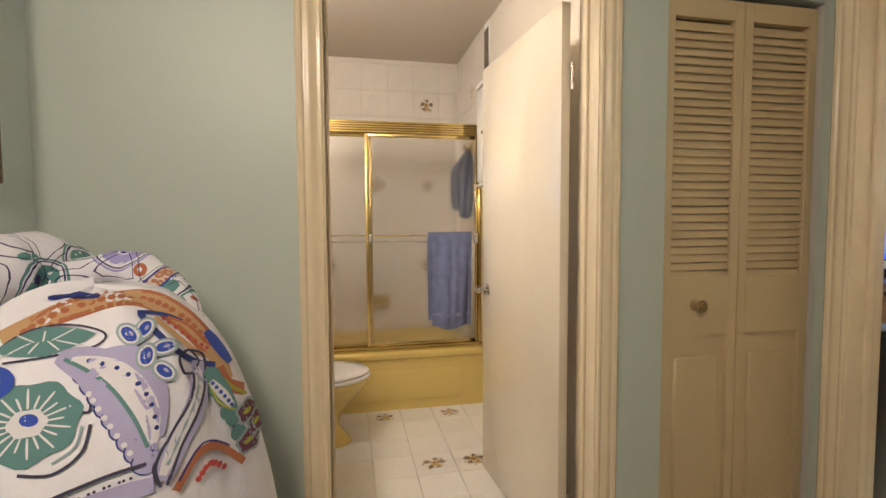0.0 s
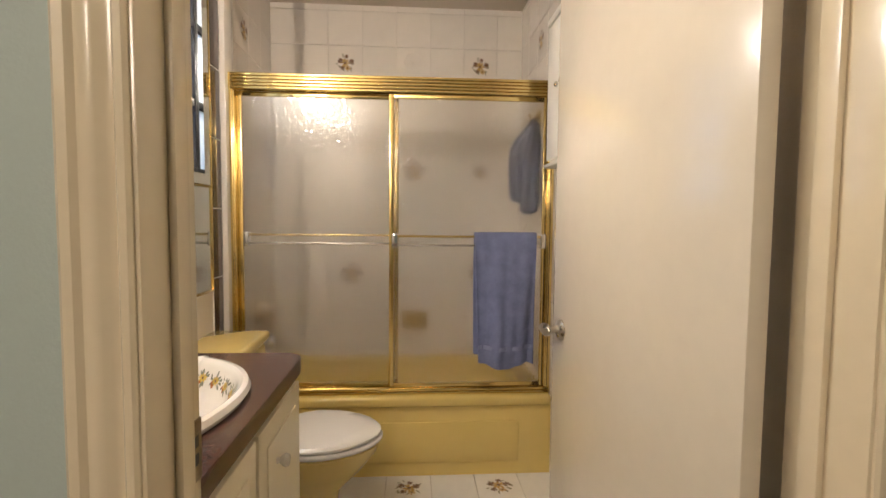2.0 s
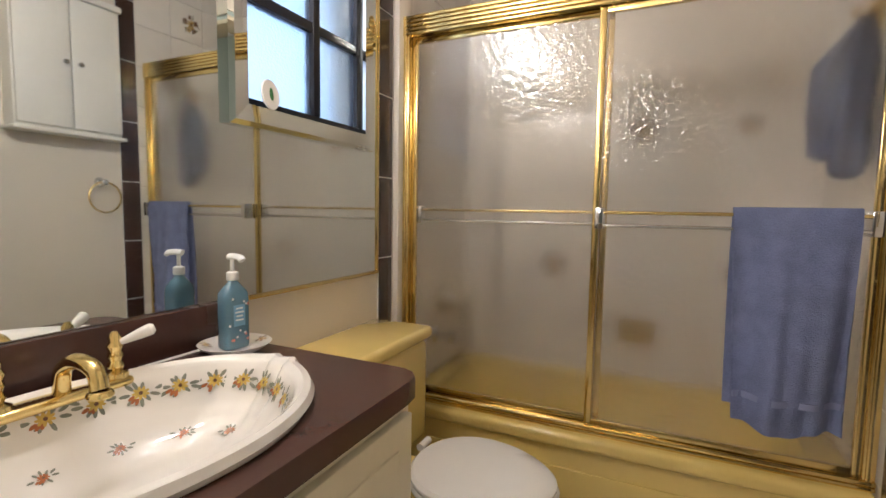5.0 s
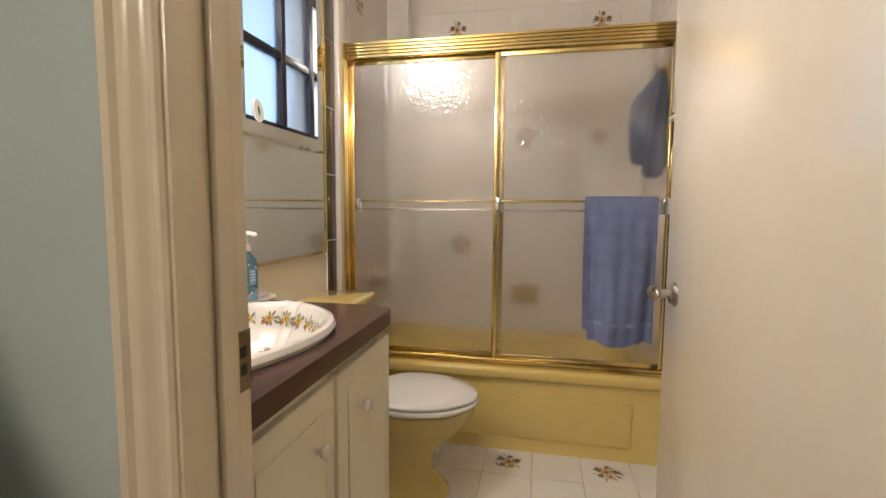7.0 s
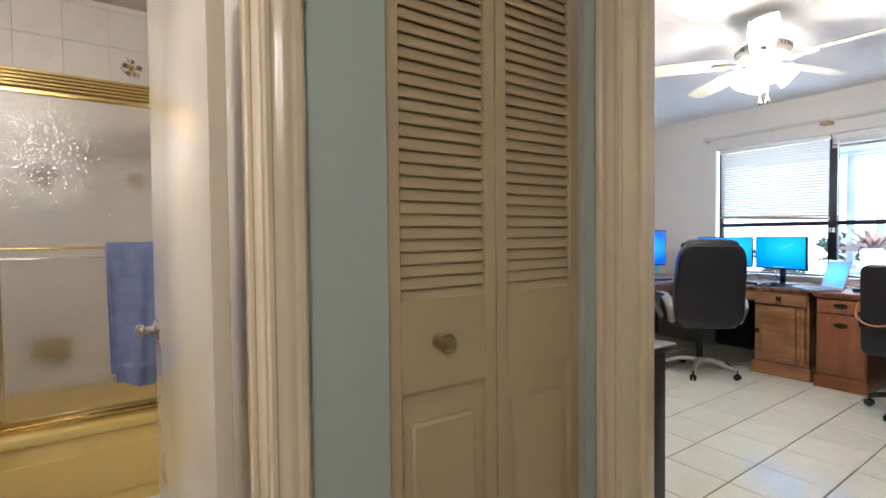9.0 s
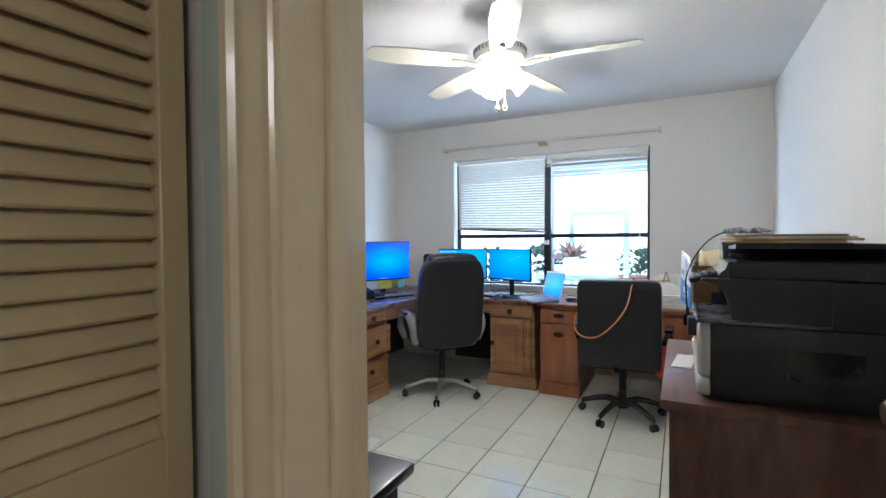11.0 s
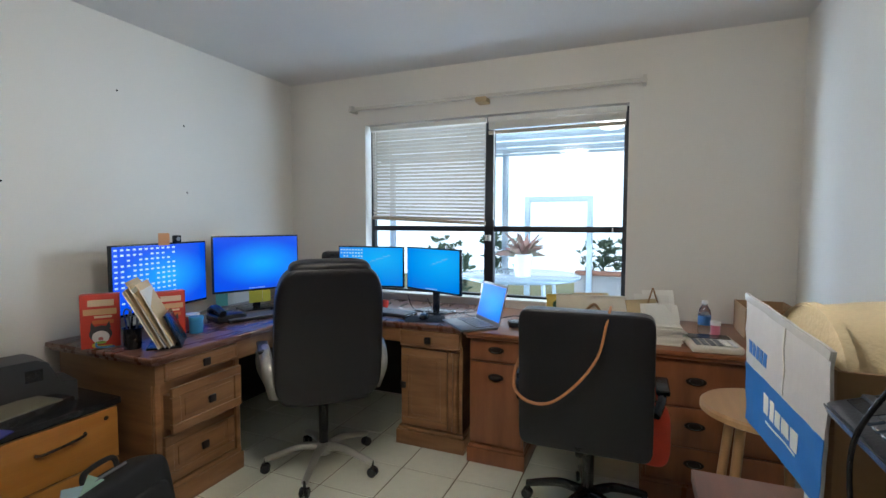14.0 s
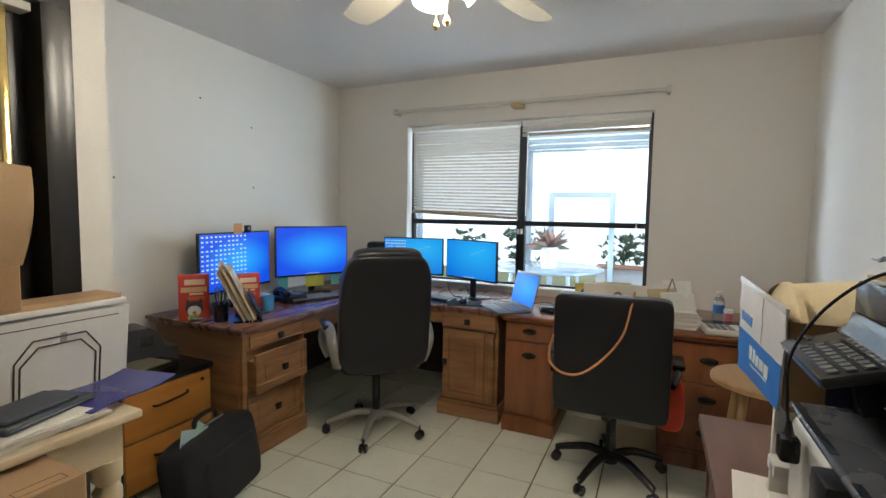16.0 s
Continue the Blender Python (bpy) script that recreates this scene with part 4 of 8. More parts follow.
EX0, EX1 = -0.775, 0.738
part("tile_return", B(BX0 + 0.0065, 3.096, 0.41, BX0 + 0.032, 3.20, BH - 0.004, 0.004), BATH_TILE, wall_w, "white tiled edge beside shower frame")
part("header", fluted(BX0 + 0.033, BX1 - 0.008, 3.122, 3.192, 1.868, 1.945, 5), GOLD, enc)
part("bottom_track", fluted(BX0 + 0.033, BX1 - 0.008, 3.122, 3.185, 0.408, 0.440, 2), GOLD, enc)
for x0, x1 in ((BX0 + 0.033, EX0 + 0.012), (EX1 - 0.012, BX1 - 0.008)):
    b = B(x0, 3.128, 0.44, x1, 3.182, 1.868, 0.003)
    box(b, x0 + 0.006, 3.122, 0.44, x1 - 0.008, 3.128, 1.868, 0.002)
    part("side_jamb", b, GOLD, enc)


def panel(x0, x1, y, bar_y):
    z0, z1, s = 0.442, 1.866, 0.022
    fr = part("door_panel_frame", bm_new_rect(x0, x1, z0, z1, y, s), GOLD, enc)
    gx0, gx1, gz0, gz1 = x0 + s - 0.004, x1 - s + 0.004, z0 + s - 0.004, z1 - s + 0.004

    def hammered(u, v):
        x, z = gx0 + (gx1 - gx0) * u, gz1 + (gz0 - gz1) * v
        h = noise.noise(Vector((x * 66 + z * 22 + 3.7, z * 66 - x * 22 + 1.3, y * 9)))
        return Vector((x, y - 0.0025 + 0.00110 * h, z))

    gb = bm_new()
    sheet(gb, hammered, int((gx1 - gx0) / 0.0033), int((gz1 - gz0) / 0.0033), 0.005)
    g = part("glass_pane", gb, GLASS, fr, "obscure hammered glass")
    g.visible_shadow = False
    for z in (1.19, 1.148):
        part("towel_bar", rod(bm_new(), (x0 + 0.02, bar_y, z), (x1 - 0.02, bar_y, z), 0.0055, 12), GOLD if z > 1.16 else CHROME, fr)
    for x in (x0 + 0.03, x1 - 0.03):
        part("bar_bracket", B(x - 0.014, min(y, bar_y) - 0.006, 1.135, x + 0.014, max(y, bar_y), 1.205, 0.003), CHROME, fr)
    return fr


def bm_new_rect(x0, x1, z0, z1, y, s):
    b = bm_new()
    d = 0.010
    box(b, x0, y - d, z0, x0 + s, y + d, z1, 0.003)
    box(b, x1 - s, y - d, z0, x1, y + d, z1, 0.003)
    box(b, x0 + s, y - d, z0, x1 - s, y + d, z0 + s, 0.003)
    box(b, x0 + s, y - d, z1 - s, x1 - s, y + d, z1, 0.003)
    return b


panel(EX0 + 0.012, 0.0, 3.168, 3.118 + 0.085)
panel(-0.045, EX1 - 0.012, 3.145, 3.078)


def towel(m, w, h, back, label, drop=0.0):
    """A towel folded over a bar: front and back fall, with folds and a woven border."""
    t = thing("towel", m, label, "towel")
    for s, hh, nm in ((-1, h, "front_fall"), (1, back, "back_fall")):
        b = bm_new()

        def f(u, v, s=s, hh=hh):
            x = (u - 0.5) * w * (1 - 0.10 * v) + 0.012 * v - (0.020 * v if s > 0 else 0)
            fold = (0.024 * math.sin(u * 7.5 + 0.6 + 0.7 * v) + 0.013 * math.sin(u * 15 - 1.2 + 1.5 * v) + 0.006 * math.sin(u * 27 + 3 * v)) * min(1, v * 1.4) + 0.006 * math.sin(u * 3 + v * 5) + 0.003 * noise.noise(Vector((u * 9, v * 6, s)))
            y = s * (0.010 + 0.010 * v) + fold * (1 if s < 0 else 0.6)
            z = -hh * v * (1 + drop * (u - 0.35)) + 0.010 * math.sin(u * 7.5 + 1.4) * v
            if v < 0.05:
                y *= v / 0.05
                z += 0.008 * (1 - v / 0.05)
            return Vector((x, y, z))

        sheet(b, f, 40, 36, 0.007)
        part(nm, b, BLUE_TOWEL, t)
    b = bm_new()
    sheet(b, lambda u, v: Vector(((u - 0.5) * w * 0.905 + 0.011, -0.0205 + 0.022 * math.sin(u * 7.5 + 1.2) + 0.014 * math.sin(u * 15 + 0.09) + 0.006 * math.sin(u * 3 + 4.2) - 0.006, -h * (0.845 + 0.03 * v) * (1 + drop * (u - 0.35)))), 40, 2, 0.003)
    part("woven_border", b, mat("slate_blue_weave", (0.23, 0.26, 0.43), 0.8, var=0.12, scale=20, fine=300, bump=0.3), t)
    return t


towel(pose(0.512, 3.078, 1.202), 0.30, 0.635, 0.60, "slate blue terry towel folded over brass bar")
b = part("care_tag", B(-0.105, 0.004, -0.585, -0.085, 0.008, -0.545), PAPER, bpy.data.objects["towel"], "white care tag")
# bath sponge cloth hung inside the alcove on a brass hook
hook = thing("towel_hook", pose(BX1 - 0.006, 3.42, 1.82), "brass wall hook in the shower alcove", "hook")
part("hook_plate", B(-0.010, -0.035, -0.05, 0, 0.035, 0.05, 0.003), GOLD, hook)
part("hook_arm", tube(bm_new(), spline([(-0.008, 0, 0.02), (-0.05, 0, 0.0), (-0.06, 0, 0.03)], 6), 0.007), GOLD, hook)
NAVY_TERRY = mat("damp_navy_terry", (0.085, 0.10, 0.17), 0.95, var=0.35, scale=14, fine=200, bump=0.5)
tw = thing("bath_cloth", pose(BX1 - 0.004, 3.36, 1.785), "dark blue bath towel bunched on a hook", "towel")
for cx, cy, ln, w, ph in ((-0.072, -0.03, 0.50, 0.044, 0.4), (-0.128, 0.0, 0.44, 0.040, 2.1), (-0.046, 0.03, 0.46, 0.032, 4.0)):
    def lobe(u, v, cx=cx, cy=cy, ln=ln, w=w, ph=ph):
        a = 2 * math.pi * u
        r = w * (0.35 + 0.65 * min(1.0, v * 3.2) ** 0.6) * (1 + 0.16 * math.sin(3 * a + ph + 3 * v) + 0.10 * math.sin(5 * a - ph)) * (1.0 if v < 0.97 else 0.5)
        pull = min(1.0, v * 3.0)
        return Vector(((cx + 0.05) * pull - 0.05 + r * math.cos(a) + 0.008 * math.sin(5 * v + ph), cy * pull + r * 0.8 * math.sin(a), 0.02 - ln * v))

    b = bm_new()
    sheet(b, lobe, 36, 26)
    part("fold", b, NAVY_TERRY, tw)

# faucet, spout and soap dish in the alcove
fx = thing("tub_faucet", pose(BX0 + 0.007, 3.5, 0.58), "chrome tub faucet with clear knob and spout", "faucet")
part("escutcheon", lathe(bm_new(), [(0.045, 0), (0.042, 0.006), (0.016, 0.012), (0.014, 0.07)], 24, pose(0, 0, 0, 0, 90)), CHROME, fx)
part("knob", lathe(bm_new(), [(0.018, 0.07), (0.030, 0.075), (0.033, 0.10), (0.026, 0.118), (0, 0.12)], 10, pose(0, 0, 0, 0, 90)), CHROME, fx)
sp = thing("tub_spout", pose(BX0 + 0.007, 3.58, 0.74), "grey diverter fitting on tiled wall", "faucet")
part("spout_body", lathe(bm_new(), [(0.05, 0), (0.048, 0.01), (0.035, 0.02), (0.030, 0.07), (0.018, 0.09), (0, 0.092)], 20, pose(0, 0, 0, 0, 90), 1.5, 1), NICKEL, sp)
sd = thing("soap_dish", pose(0.085, BY1 - 0.006, 0.62), "tan ceramic soap dish on tiled wall", "soap dish")
SD = mat("tan_ceramic", (0.50, 0.36, 0.14), 0.2, var=0.08, bump=0.02)
part("back_plate", B(-0.085, -0.012, -0.05, 0.085, 0, 0.06, 0.006), SD, sd)
part("tray", B(-0.075, -0.08, -0.045, 0.075, -0.012, -0.02, 0.010), SD, sd)
part("grab_bar", rod(bm_new(), (-0.07, -0.05, 0.03), (0.07, -0.05, 0.03), 0.009), SD, sd)

# toilet
wc = thing("toilet", pose(-0.30, 2.715, 0), "harvest-yellow toilet with white seat lid, closed", "toilet")


def egg(a, rx, ry):
    c, s = math.cos(a), math.sin(a)
    return (rx * c * (1.0 if c > 0 else 0.86), ry * s * (1 - 0.10 * c))


def eggstack(levels, n=40):
    b = bm_new()
    rings = []
    for cx, rx, ry, z in levels:
        rings.append([b.verts.new((cx + egg(2 * math.pi * k / n, rx, ry)[0], egg(2 * math.pi * k / n, rx, ry)[1], z)) for k in range(n)])
    for p, q in zip(rings, rings[1:]):
        for i in range(n):
            j = (i + 1) % n
            b.faces.new((p[i], p[j], q[j], q[i]))
    b.faces.new(list(reversed(rings[0])))
    b.faces.new(rings[-1])
    return b


part("bowl", eggstack([(-0.06, 0.20, 0.105, 0), (-0.06, 0.195, 0.10, 0.03), (-0.08, 0.15, 0.085, 0.10), (-0.07, 0.15, 0.09, 0.18), (-0.02, 0.19, 0.14, 0.27), (0.005, 0.225, 0.178, 0.345), (0.01, 0.232, 0.184, 0.378), (0.01, 0.225, 0.178, 0.386)]), YELLOW, wc)
part("seat_ring", eggstack([(0.015, 0.232, 0.186, 0.388), (0.015, 0.238, 0.190, 0.394), (0.015, 0.238, 0.190, 0.402), (0.015, 0.232, 0.186, 0.408)]), PORCELAIN, wc)
part("lid", eggstack([(0.013, 0.226, 0.182, 0.411), (0.013, 0.233, 0.187, 0.416), (0.013, 0.233, 0.187, 0.424), (0.012, 0.222, 0.178, 0.433), (0.01, 0.16, 0.13, 0.4375)]), PORCELAIN, wc)
for y in (-0.08, 0.08):
    part("lid_hinge", rod(bm_new(), (-0.205, y - 0.03, 0.418), (-0.205, y + 0.03, 0.418), 0.013, 12), PORCELAIN, wc)
part("tank", B(-0.505, -0.225, 0.36, -0.275, 0.245, 0.725, 0.025, 3), YELLOW, wc)
part("tank_lid", B(-0.515, -0.238, 0.726, -0.262, 0.258, 0.772, 0.018, 4), YELLOW, wc)
part("neck", B(-0.40, -0.10, 0.10, -0.20, 0.10, 0.37, 0.03, 3), YELLOW, wc)
part("supply_hose", tube(bm_new(), spline([(-0.515, 0.20, 0.12), (-0.42, 0.22, 0.14), (-0.38, 0.21, 0.25), (-0.38, 0.20, 0.365)], 6), 0.006), CHROME, wc)

# vanity
CAB = mat("cream_cabinet_paint", (0.76, 0.68, 0.50), 0.32, var=0.05, scale=3, fine=50, bump=0.04)
van = thing("vanity_cabinet", pose(0, 0, 0), "cream painted vanity cabinet with two doors", "cabinet")
FX = -0.292
b = B(FX - 0.02, 1.514, 0.09, FX, 2.295, 0.805)
box(b, BX0 + 0.002, 1.514, 0.09, FX - 0.02, 1.532, 0.805)
box(b, BX0 + 0.002, 2.277, 0.09, FX - 0.02, 2.295, 0.805)
box(b, BX0 + 0.002, 1.532, 0.09, FX - 0.02, 2.277, 0.108)
part("body", b, CAB, van)
part("plinth", B(BX0 + 0.002, 1.514, 0.0, FX - 0.06, 2.295, 0.09), BROWN_LAM, van)
for y0, y1, ky in ((1.525, 1.885, 1.79), (1.905, 2.28, 2.03)):
    b = B(FX, y0, 0.13, FX + 0.018, y1, 0.775, 0.003)
    box(b, FX + 0.018, y0 + 0.055, 0.185, FX + 0.0215, y1 - 0.055, 0.72, 0.003, 1)
    d = part("cabinet_door", b, CAB, van)
    part("knob", lathe(bm_new(), [(0.009, 0), (0.007, 0.012), (0.013, 0.018), (0.017, 0.026), (0.014, 0.034), (0, 0.036)], 18, Matrix.Translation((FX + 0.018, ky, 0.655)) @ pose(0, 0, 0, 0, 90)), PORCELAIN, d, "white porcelain knob")
top = thing("countertop", pose(0, 0, 0.05), "dark brown laminate vanity top with backsplash", "countertop")
SC, SRX, SRY = Vector((-0.540, 1.86, 0)), 0.212, 0.312


def top_edge(a):
    """Edge of the worktop in direction a from the basin's middle, with one rounded corner."""
    x0, x1, y0, y1, r = BX0 + 0.002, -0.262, 1.514, 2.315, 0.06
    lo, hi = 0.0, 2.0
    for _ in range(40):
        d = (lo + hi) / 2
        x, y = SC.x + d * math.cos(a), SC.y + d * math.sin(a)
        inside = x0 <= x <= x1 and y0 <= y <= y1
        if inside and x > x1 - r and y > y1 - r:
            inside = math.hypot(x - x1 + r, y - y1 + r) <= r
        lo, hi = (d, hi) if inside else (lo, d)
    return Vector((SC.x + lo * math.cos(a), SC.y + lo * math.sin(a), 0))


b = bm_new()
angles = sorted([2 * math.pi * k / 120 for k in range(120)] + [math.atan2(y - SC.y, x - SC.x) % (2 * math.pi) for x, y in ((BX0 + 0.002, 1.514), (-0.262, 1.514), (BX0 + 0.002, 2.315))])
loops = []
for a in angles:
    p, q = SC + Vector((SRX * math.cos(a), SRY * math.sin(a), 0)), top_edge(a)
    loops.append([b.verts.new((v.x, v.y, z)) for v, z in ((p, 0.757), (p, 0.802), (q.lerp(p, 0.01), 0.802), (q, 0.799), (q, 0.757))])
for p, q in zip(loops, loops[1:] + loops[:1]):
    for i in range(5):
        j = (i + 1) % 5
        b.faces.new((p[i], p[j], q[j], q[i]))
part("worktop", b, BROWN_LAM, top)
part("backsplash", B(BX0 + 0.001, 1.514, 0.802, BX0 + 0.024, 2.312, 0.905, 0.003), BROWN_LAM, top)
part("caulk_line", rod(bm_new(), (BX0 + 0.026, 1.52, 0.803), (BX0 + 0.026, 2.31, 0.803), 0.0035, 6), PAPER, top)


# scalloped basin
def sink():
    t = thing("sink", pose(-0.540, 1.86, 0.852), "white porcelain shell basin with painted flower sprays", "sink")
    RX, RY = 0.228, 0.335

    def rim(a):
        lobes = 1 + 0.022 * math.sin(a * 4 + 0.3) + 0.042 * math.exp(-((abs((a % math.pi) - math.pi / 2) - 0.10) / 0.05) ** 2)
        return lobes

    def f(u, v):
        a = 2 * math.pi * u
        k = rim(a)
        c, s = math.cos(a), math.sin(a)
        prof = [(1.0, 0.001), (1.025, 0.012), (1.0, 0.024), (0.955, 0.027), (0.91, 0.020), (0.87, 0.0), (0.80, -0.045), (0.68, -0.085), (0.48, -0.115), (0.2, -0.128), (0.06, -0.130)]
        x = v * (len(prof) - 1)
        i = min(int(x), len(prof) - 2)
        q = x - i
        r = prof[i][0] * (1 - q) + prof[i + 1][0] * q
        z = prof[i][1] * (1 - q) + prof[i + 1][1] * q
        w = 1 + (k - 1) * min(1, max(0, (r - 0.4) / 0.5))
        flute = 0.004 * max(0, math.cos(a * 16)) ** 6 * max(0, 1 - abs(r - 0.75) / 0.25)
        return Vector((RX * (r * w - flute) * c, RY * (r * w - flute) * s, z))

    b = bm_new()
    sheet(b, f, 128, 30)
    bmesh.ops.remove_doubles(b, verts=b.verts[:], dist=0.0003)
    part("basin", b, PORCELAIN, t)
    part("drain", lathe(bm_new(), [(0.024, 0), (0.022, 0.003), (0.01, 0.002), (0, 0.002)], 20, pose(0, 0, -0.131)), GOLD, t)
    YE = mat("ochre_flower_glaze", (0.52, 0.31, 0.07))
    PE = mat("yellow_flower_glaze", (0.72, 0.50, 0.12), 0.25, var=0.2, scale=80, fine=200, bump=0)
    OR = mat("rust_flower_glaze", (0.46, 0.16, 0.06), 0.25, var=0.2, scale=80, fine=200, bump=0)
    GY = mat("grey_green_leaf_glaze", (0.27, 0.28, 0.22), 0.25, var=0.2, scale=80, fine=200, bump=0)
    DK = mat("brown_flower_glaze", (0.17, 0.075, 0.028))
    n = 24
    for k in range(n):
        for v0, sz, small in ((0.535, 0.0225, False), (0.72, 0.013, True)):
            u = (k + (0.5 if small else 0)) / n
            if small and k % 2:
                continue
            p = f(u, v0)
            du, dv = (f(u + 0.004, v0) - p).normalized(), (f(u, v0 + 0.02) - p).normalized()
            nrm = du.cross(dv).normalized()
            if nrm.z < 0:
                nrm = -nrm
            mm = Matrix((( *du.to_tuple(), 0), (*nrm.cross(du).to_tuple(), 0), (*nrm.to_tuple(), 0), (0, 0, 0, 1))).transposed()
            mm.translation = p + nrm * 0.0015
            r = random.Random(k)
            for mt, cnt, r0, pr, pw, zz, ring in ((GY, 9, 0.95, 0.42, 0.16, 0.0, 1), (OR, 3, 0.9, 0.30, 0.15, 0.0002, 2), (PE if not small else OR, 9, 0.40, 0.30, 0.13, 0.0005, 0), (DK, 1, 0, 0.16, 0.16, 0.0009, 0)):
                b = bm_new()
                for q in range(cnt):
                    a = 2 * math.pi * q / cnt + (r.uniform(-0.3, 0.3) if ring else 0)
                    if ring == 2:
                        a = 0.5 + q * 0.35
                    rr = r0 * (r.uniform(0.7, 1.2) if ring else 1) * (1.4 if ring == 1 and abs(math.cos(a)) > 0.7 else 1)
                    cx, cy = sz * rr * math.cos(a) * 0.95, sz * rr * math.sin(a) * 0.72
                    m2 = mm @ Matrix.Translation((cx, cy, zz)) @ pose(0, 0, 0, 0, 0, math.degrees(a))
                    b.faces.new([b.verts.new(m2 @ Vector((sz * pr * math.cos(i * math.pi / 4), sz * pw * math.sin(i * math.pi / 4), 0))) for i in range(8)])
                part("painted_flower", b, mt, t)


sink()

# brass tap with porcelain levers
tap = thing("basin_tap", pose(-0.738, 1.888, 0.853) @ Matrix.Scale(0.84, 4), "brass basin tap with porcelain lever handles", "faucet")
part("base", B(-0.028, -0.13, 0, 0.03, 0.13, 0.022, 0.01, 3), GOLD, tap)
part("spout", tube(bm_new(), spline([(0, 0, 0.02), (0.01, 0, 0.07), (0.06, 0, 0.095), (0.115, 0, 0.085), (0.13, 0, 0.05)], 8), 0.016, 16), GOLD, tap)
part("aerator", lathe(bm_new(), [(0.022, 0), (0.024, 0.004), (0.022, 0.010), (0.018, 0.014)], 20, pose(0.13, 0, 0.035)), GOLD, tap)
for s in (-1, 1):
    y = s * 0.105
    h = part("valve", lathe(bm_new(), [(0.026, 0.02), (0.024, 0.03), (0.013, 0.036), (0.017, 0.046), (0.012, 0.058), (0.016, 0.068), (0.013, 0.078), (0.017, 0.09), (0.012, 0.10), (0.013, 0.11), (0.006, 0.122), (0, 0.124)], 20, pose(0, y, 0)), GOLD, tap)
    part("lever", lathe(bm_new(), [(0.007, 0), (0.009, 0.015), (0.013, 0.045), (0.014, 0.062), (0.008, 0.07), (0, 0.071)], 16, Matrix.Translation((0.008, y + s * 0.008, 0.098)) @ look((0, 0, 0), (-0.5, -s * 0.75, -0.35))), PORCELAIN, h, "white porcelain lever")

# soap dispenser on its dish
dish = thing("soap_plate", pose(-0.712, 2.225, 0.853), "white porcelain plate with painted rim", "dish")
part("plate", lathe(bm_new(), [(0.045, 0), (0.05, 0.003), (0.075, 0.018), (0.080, 0.024), (0.077, 0.0245), (0.05, 0.010), (0, 0.008)], 40), PORCELAIN, dish)
for k in range(5):
    decal(k, Matrix.Translation((0.064 * math.cos(k * 1.26), 0.064 * math.sin(k * 1.26), 0.0195)) @ pose(0, 0, 0, 0, -20, math.degrees(k * 1.26)), dish, 0.016)
SOAP = mat("blue_soap_bottle", (0.20, 0.40, 0.55), 0.10, var=0.10, scale=10, fine=60, bump=0, coat=0.4, trans=0.5)
bot = thing("soap_dispenser", pose(-0.722, 2.23, 0.862, 0, 0, -8) @ Matrix.Scale(0.9, 4), "blue pump bottle of hand soap on plate", "soap dispenser")
b = bm_new()
n = 32
levels = [(0.92, 0.001), (1.0, 0.006), (1.0, 0.128), (0.93, 0.145), (0.62, 0.162), (0.36, 0.172), (0.34, 0.176)]
rings = []
for k, z in levels:
    ring = []
    for i in range(n):
        a = 2 * math.pi * i / n
        e = 0.55 if k > 0.7 else 0.9
        cx, sx = math.cos(a), math.sin(a)
        ring.append(b.verts.new((0.026 * k * math.copysign(abs(cx) ** e, cx), 0.036 * k * math.copysign(abs(sx) ** e, sx), z)))
    rings.append(ring)
for p, q in zip(rings, rings[1:]):
    for i in range(n):
        b.faces.new((p[i], p[(i + 1) % n], q[(i + 1) % n], q[i]))
b.faces.new(list(reversed(rings[0])))
b.faces.new(rings[-1])
part("bottle", b, SOAP, bot)
part("collar", lathe(bm_new(), [(0.014, 0.176), (0.015, 0.178), (0.015, 0.196), (0.009, 0.199)], 20), WHITE_PLASTIC, bot)
part("pump", rod(bm_new(), (0, 0, 0.198), (0, 0, 0.232), 0.005), WHITE_PLASTIC, bot)
part("nozzle", tube(bm_new(), [(-0.014, 0, 0.236), (0.012, 0, 0.238), (0.036, 0, 0.235), (0.042, 0, 0.229)], 0.0065, 10, 1.4), WHITE_PLASTIC, bot)
lab = part("label", B(0.0262, -0.016, 0.06, 0.0270, 0.016, 0.115, 0.0003), plain("pale_blue_label", (0.16, 0.36, 0.55), 0.4), bot)
for z, w in ((0.104, 0.020), (0.094, 0.024), (0.084, 0.018), (0.074, 0.022)):
    part("print_line", B(0.0271, -w / 2, z, 0.0274, w / 2, z + 0.004), plain("white_print", (0.75, 0.78, 0.80), 0.5), lab)
rr = random.Random(4)
for k in range(14):
    y, z = rr.uniform(-0.03, 0.03), rr.uniform(0.012, 0.14)
    if abs(y) < 0.019 and 0.055 < z < 0.12:
        continue
    part("printed_dot", lathe(bm_new(), [(0.0035, 0), (0.003, 0.0006), (0, 0.0008)], 8, Matrix.Translation((0.0258, y, z)) @ pose(0, 0, 0, 0, 90)), plain("white_print", (0.75, 0.78, 0.80)) if k % 3 else plain("coral_print", (0.7, 0.25, 0.2)), bot)

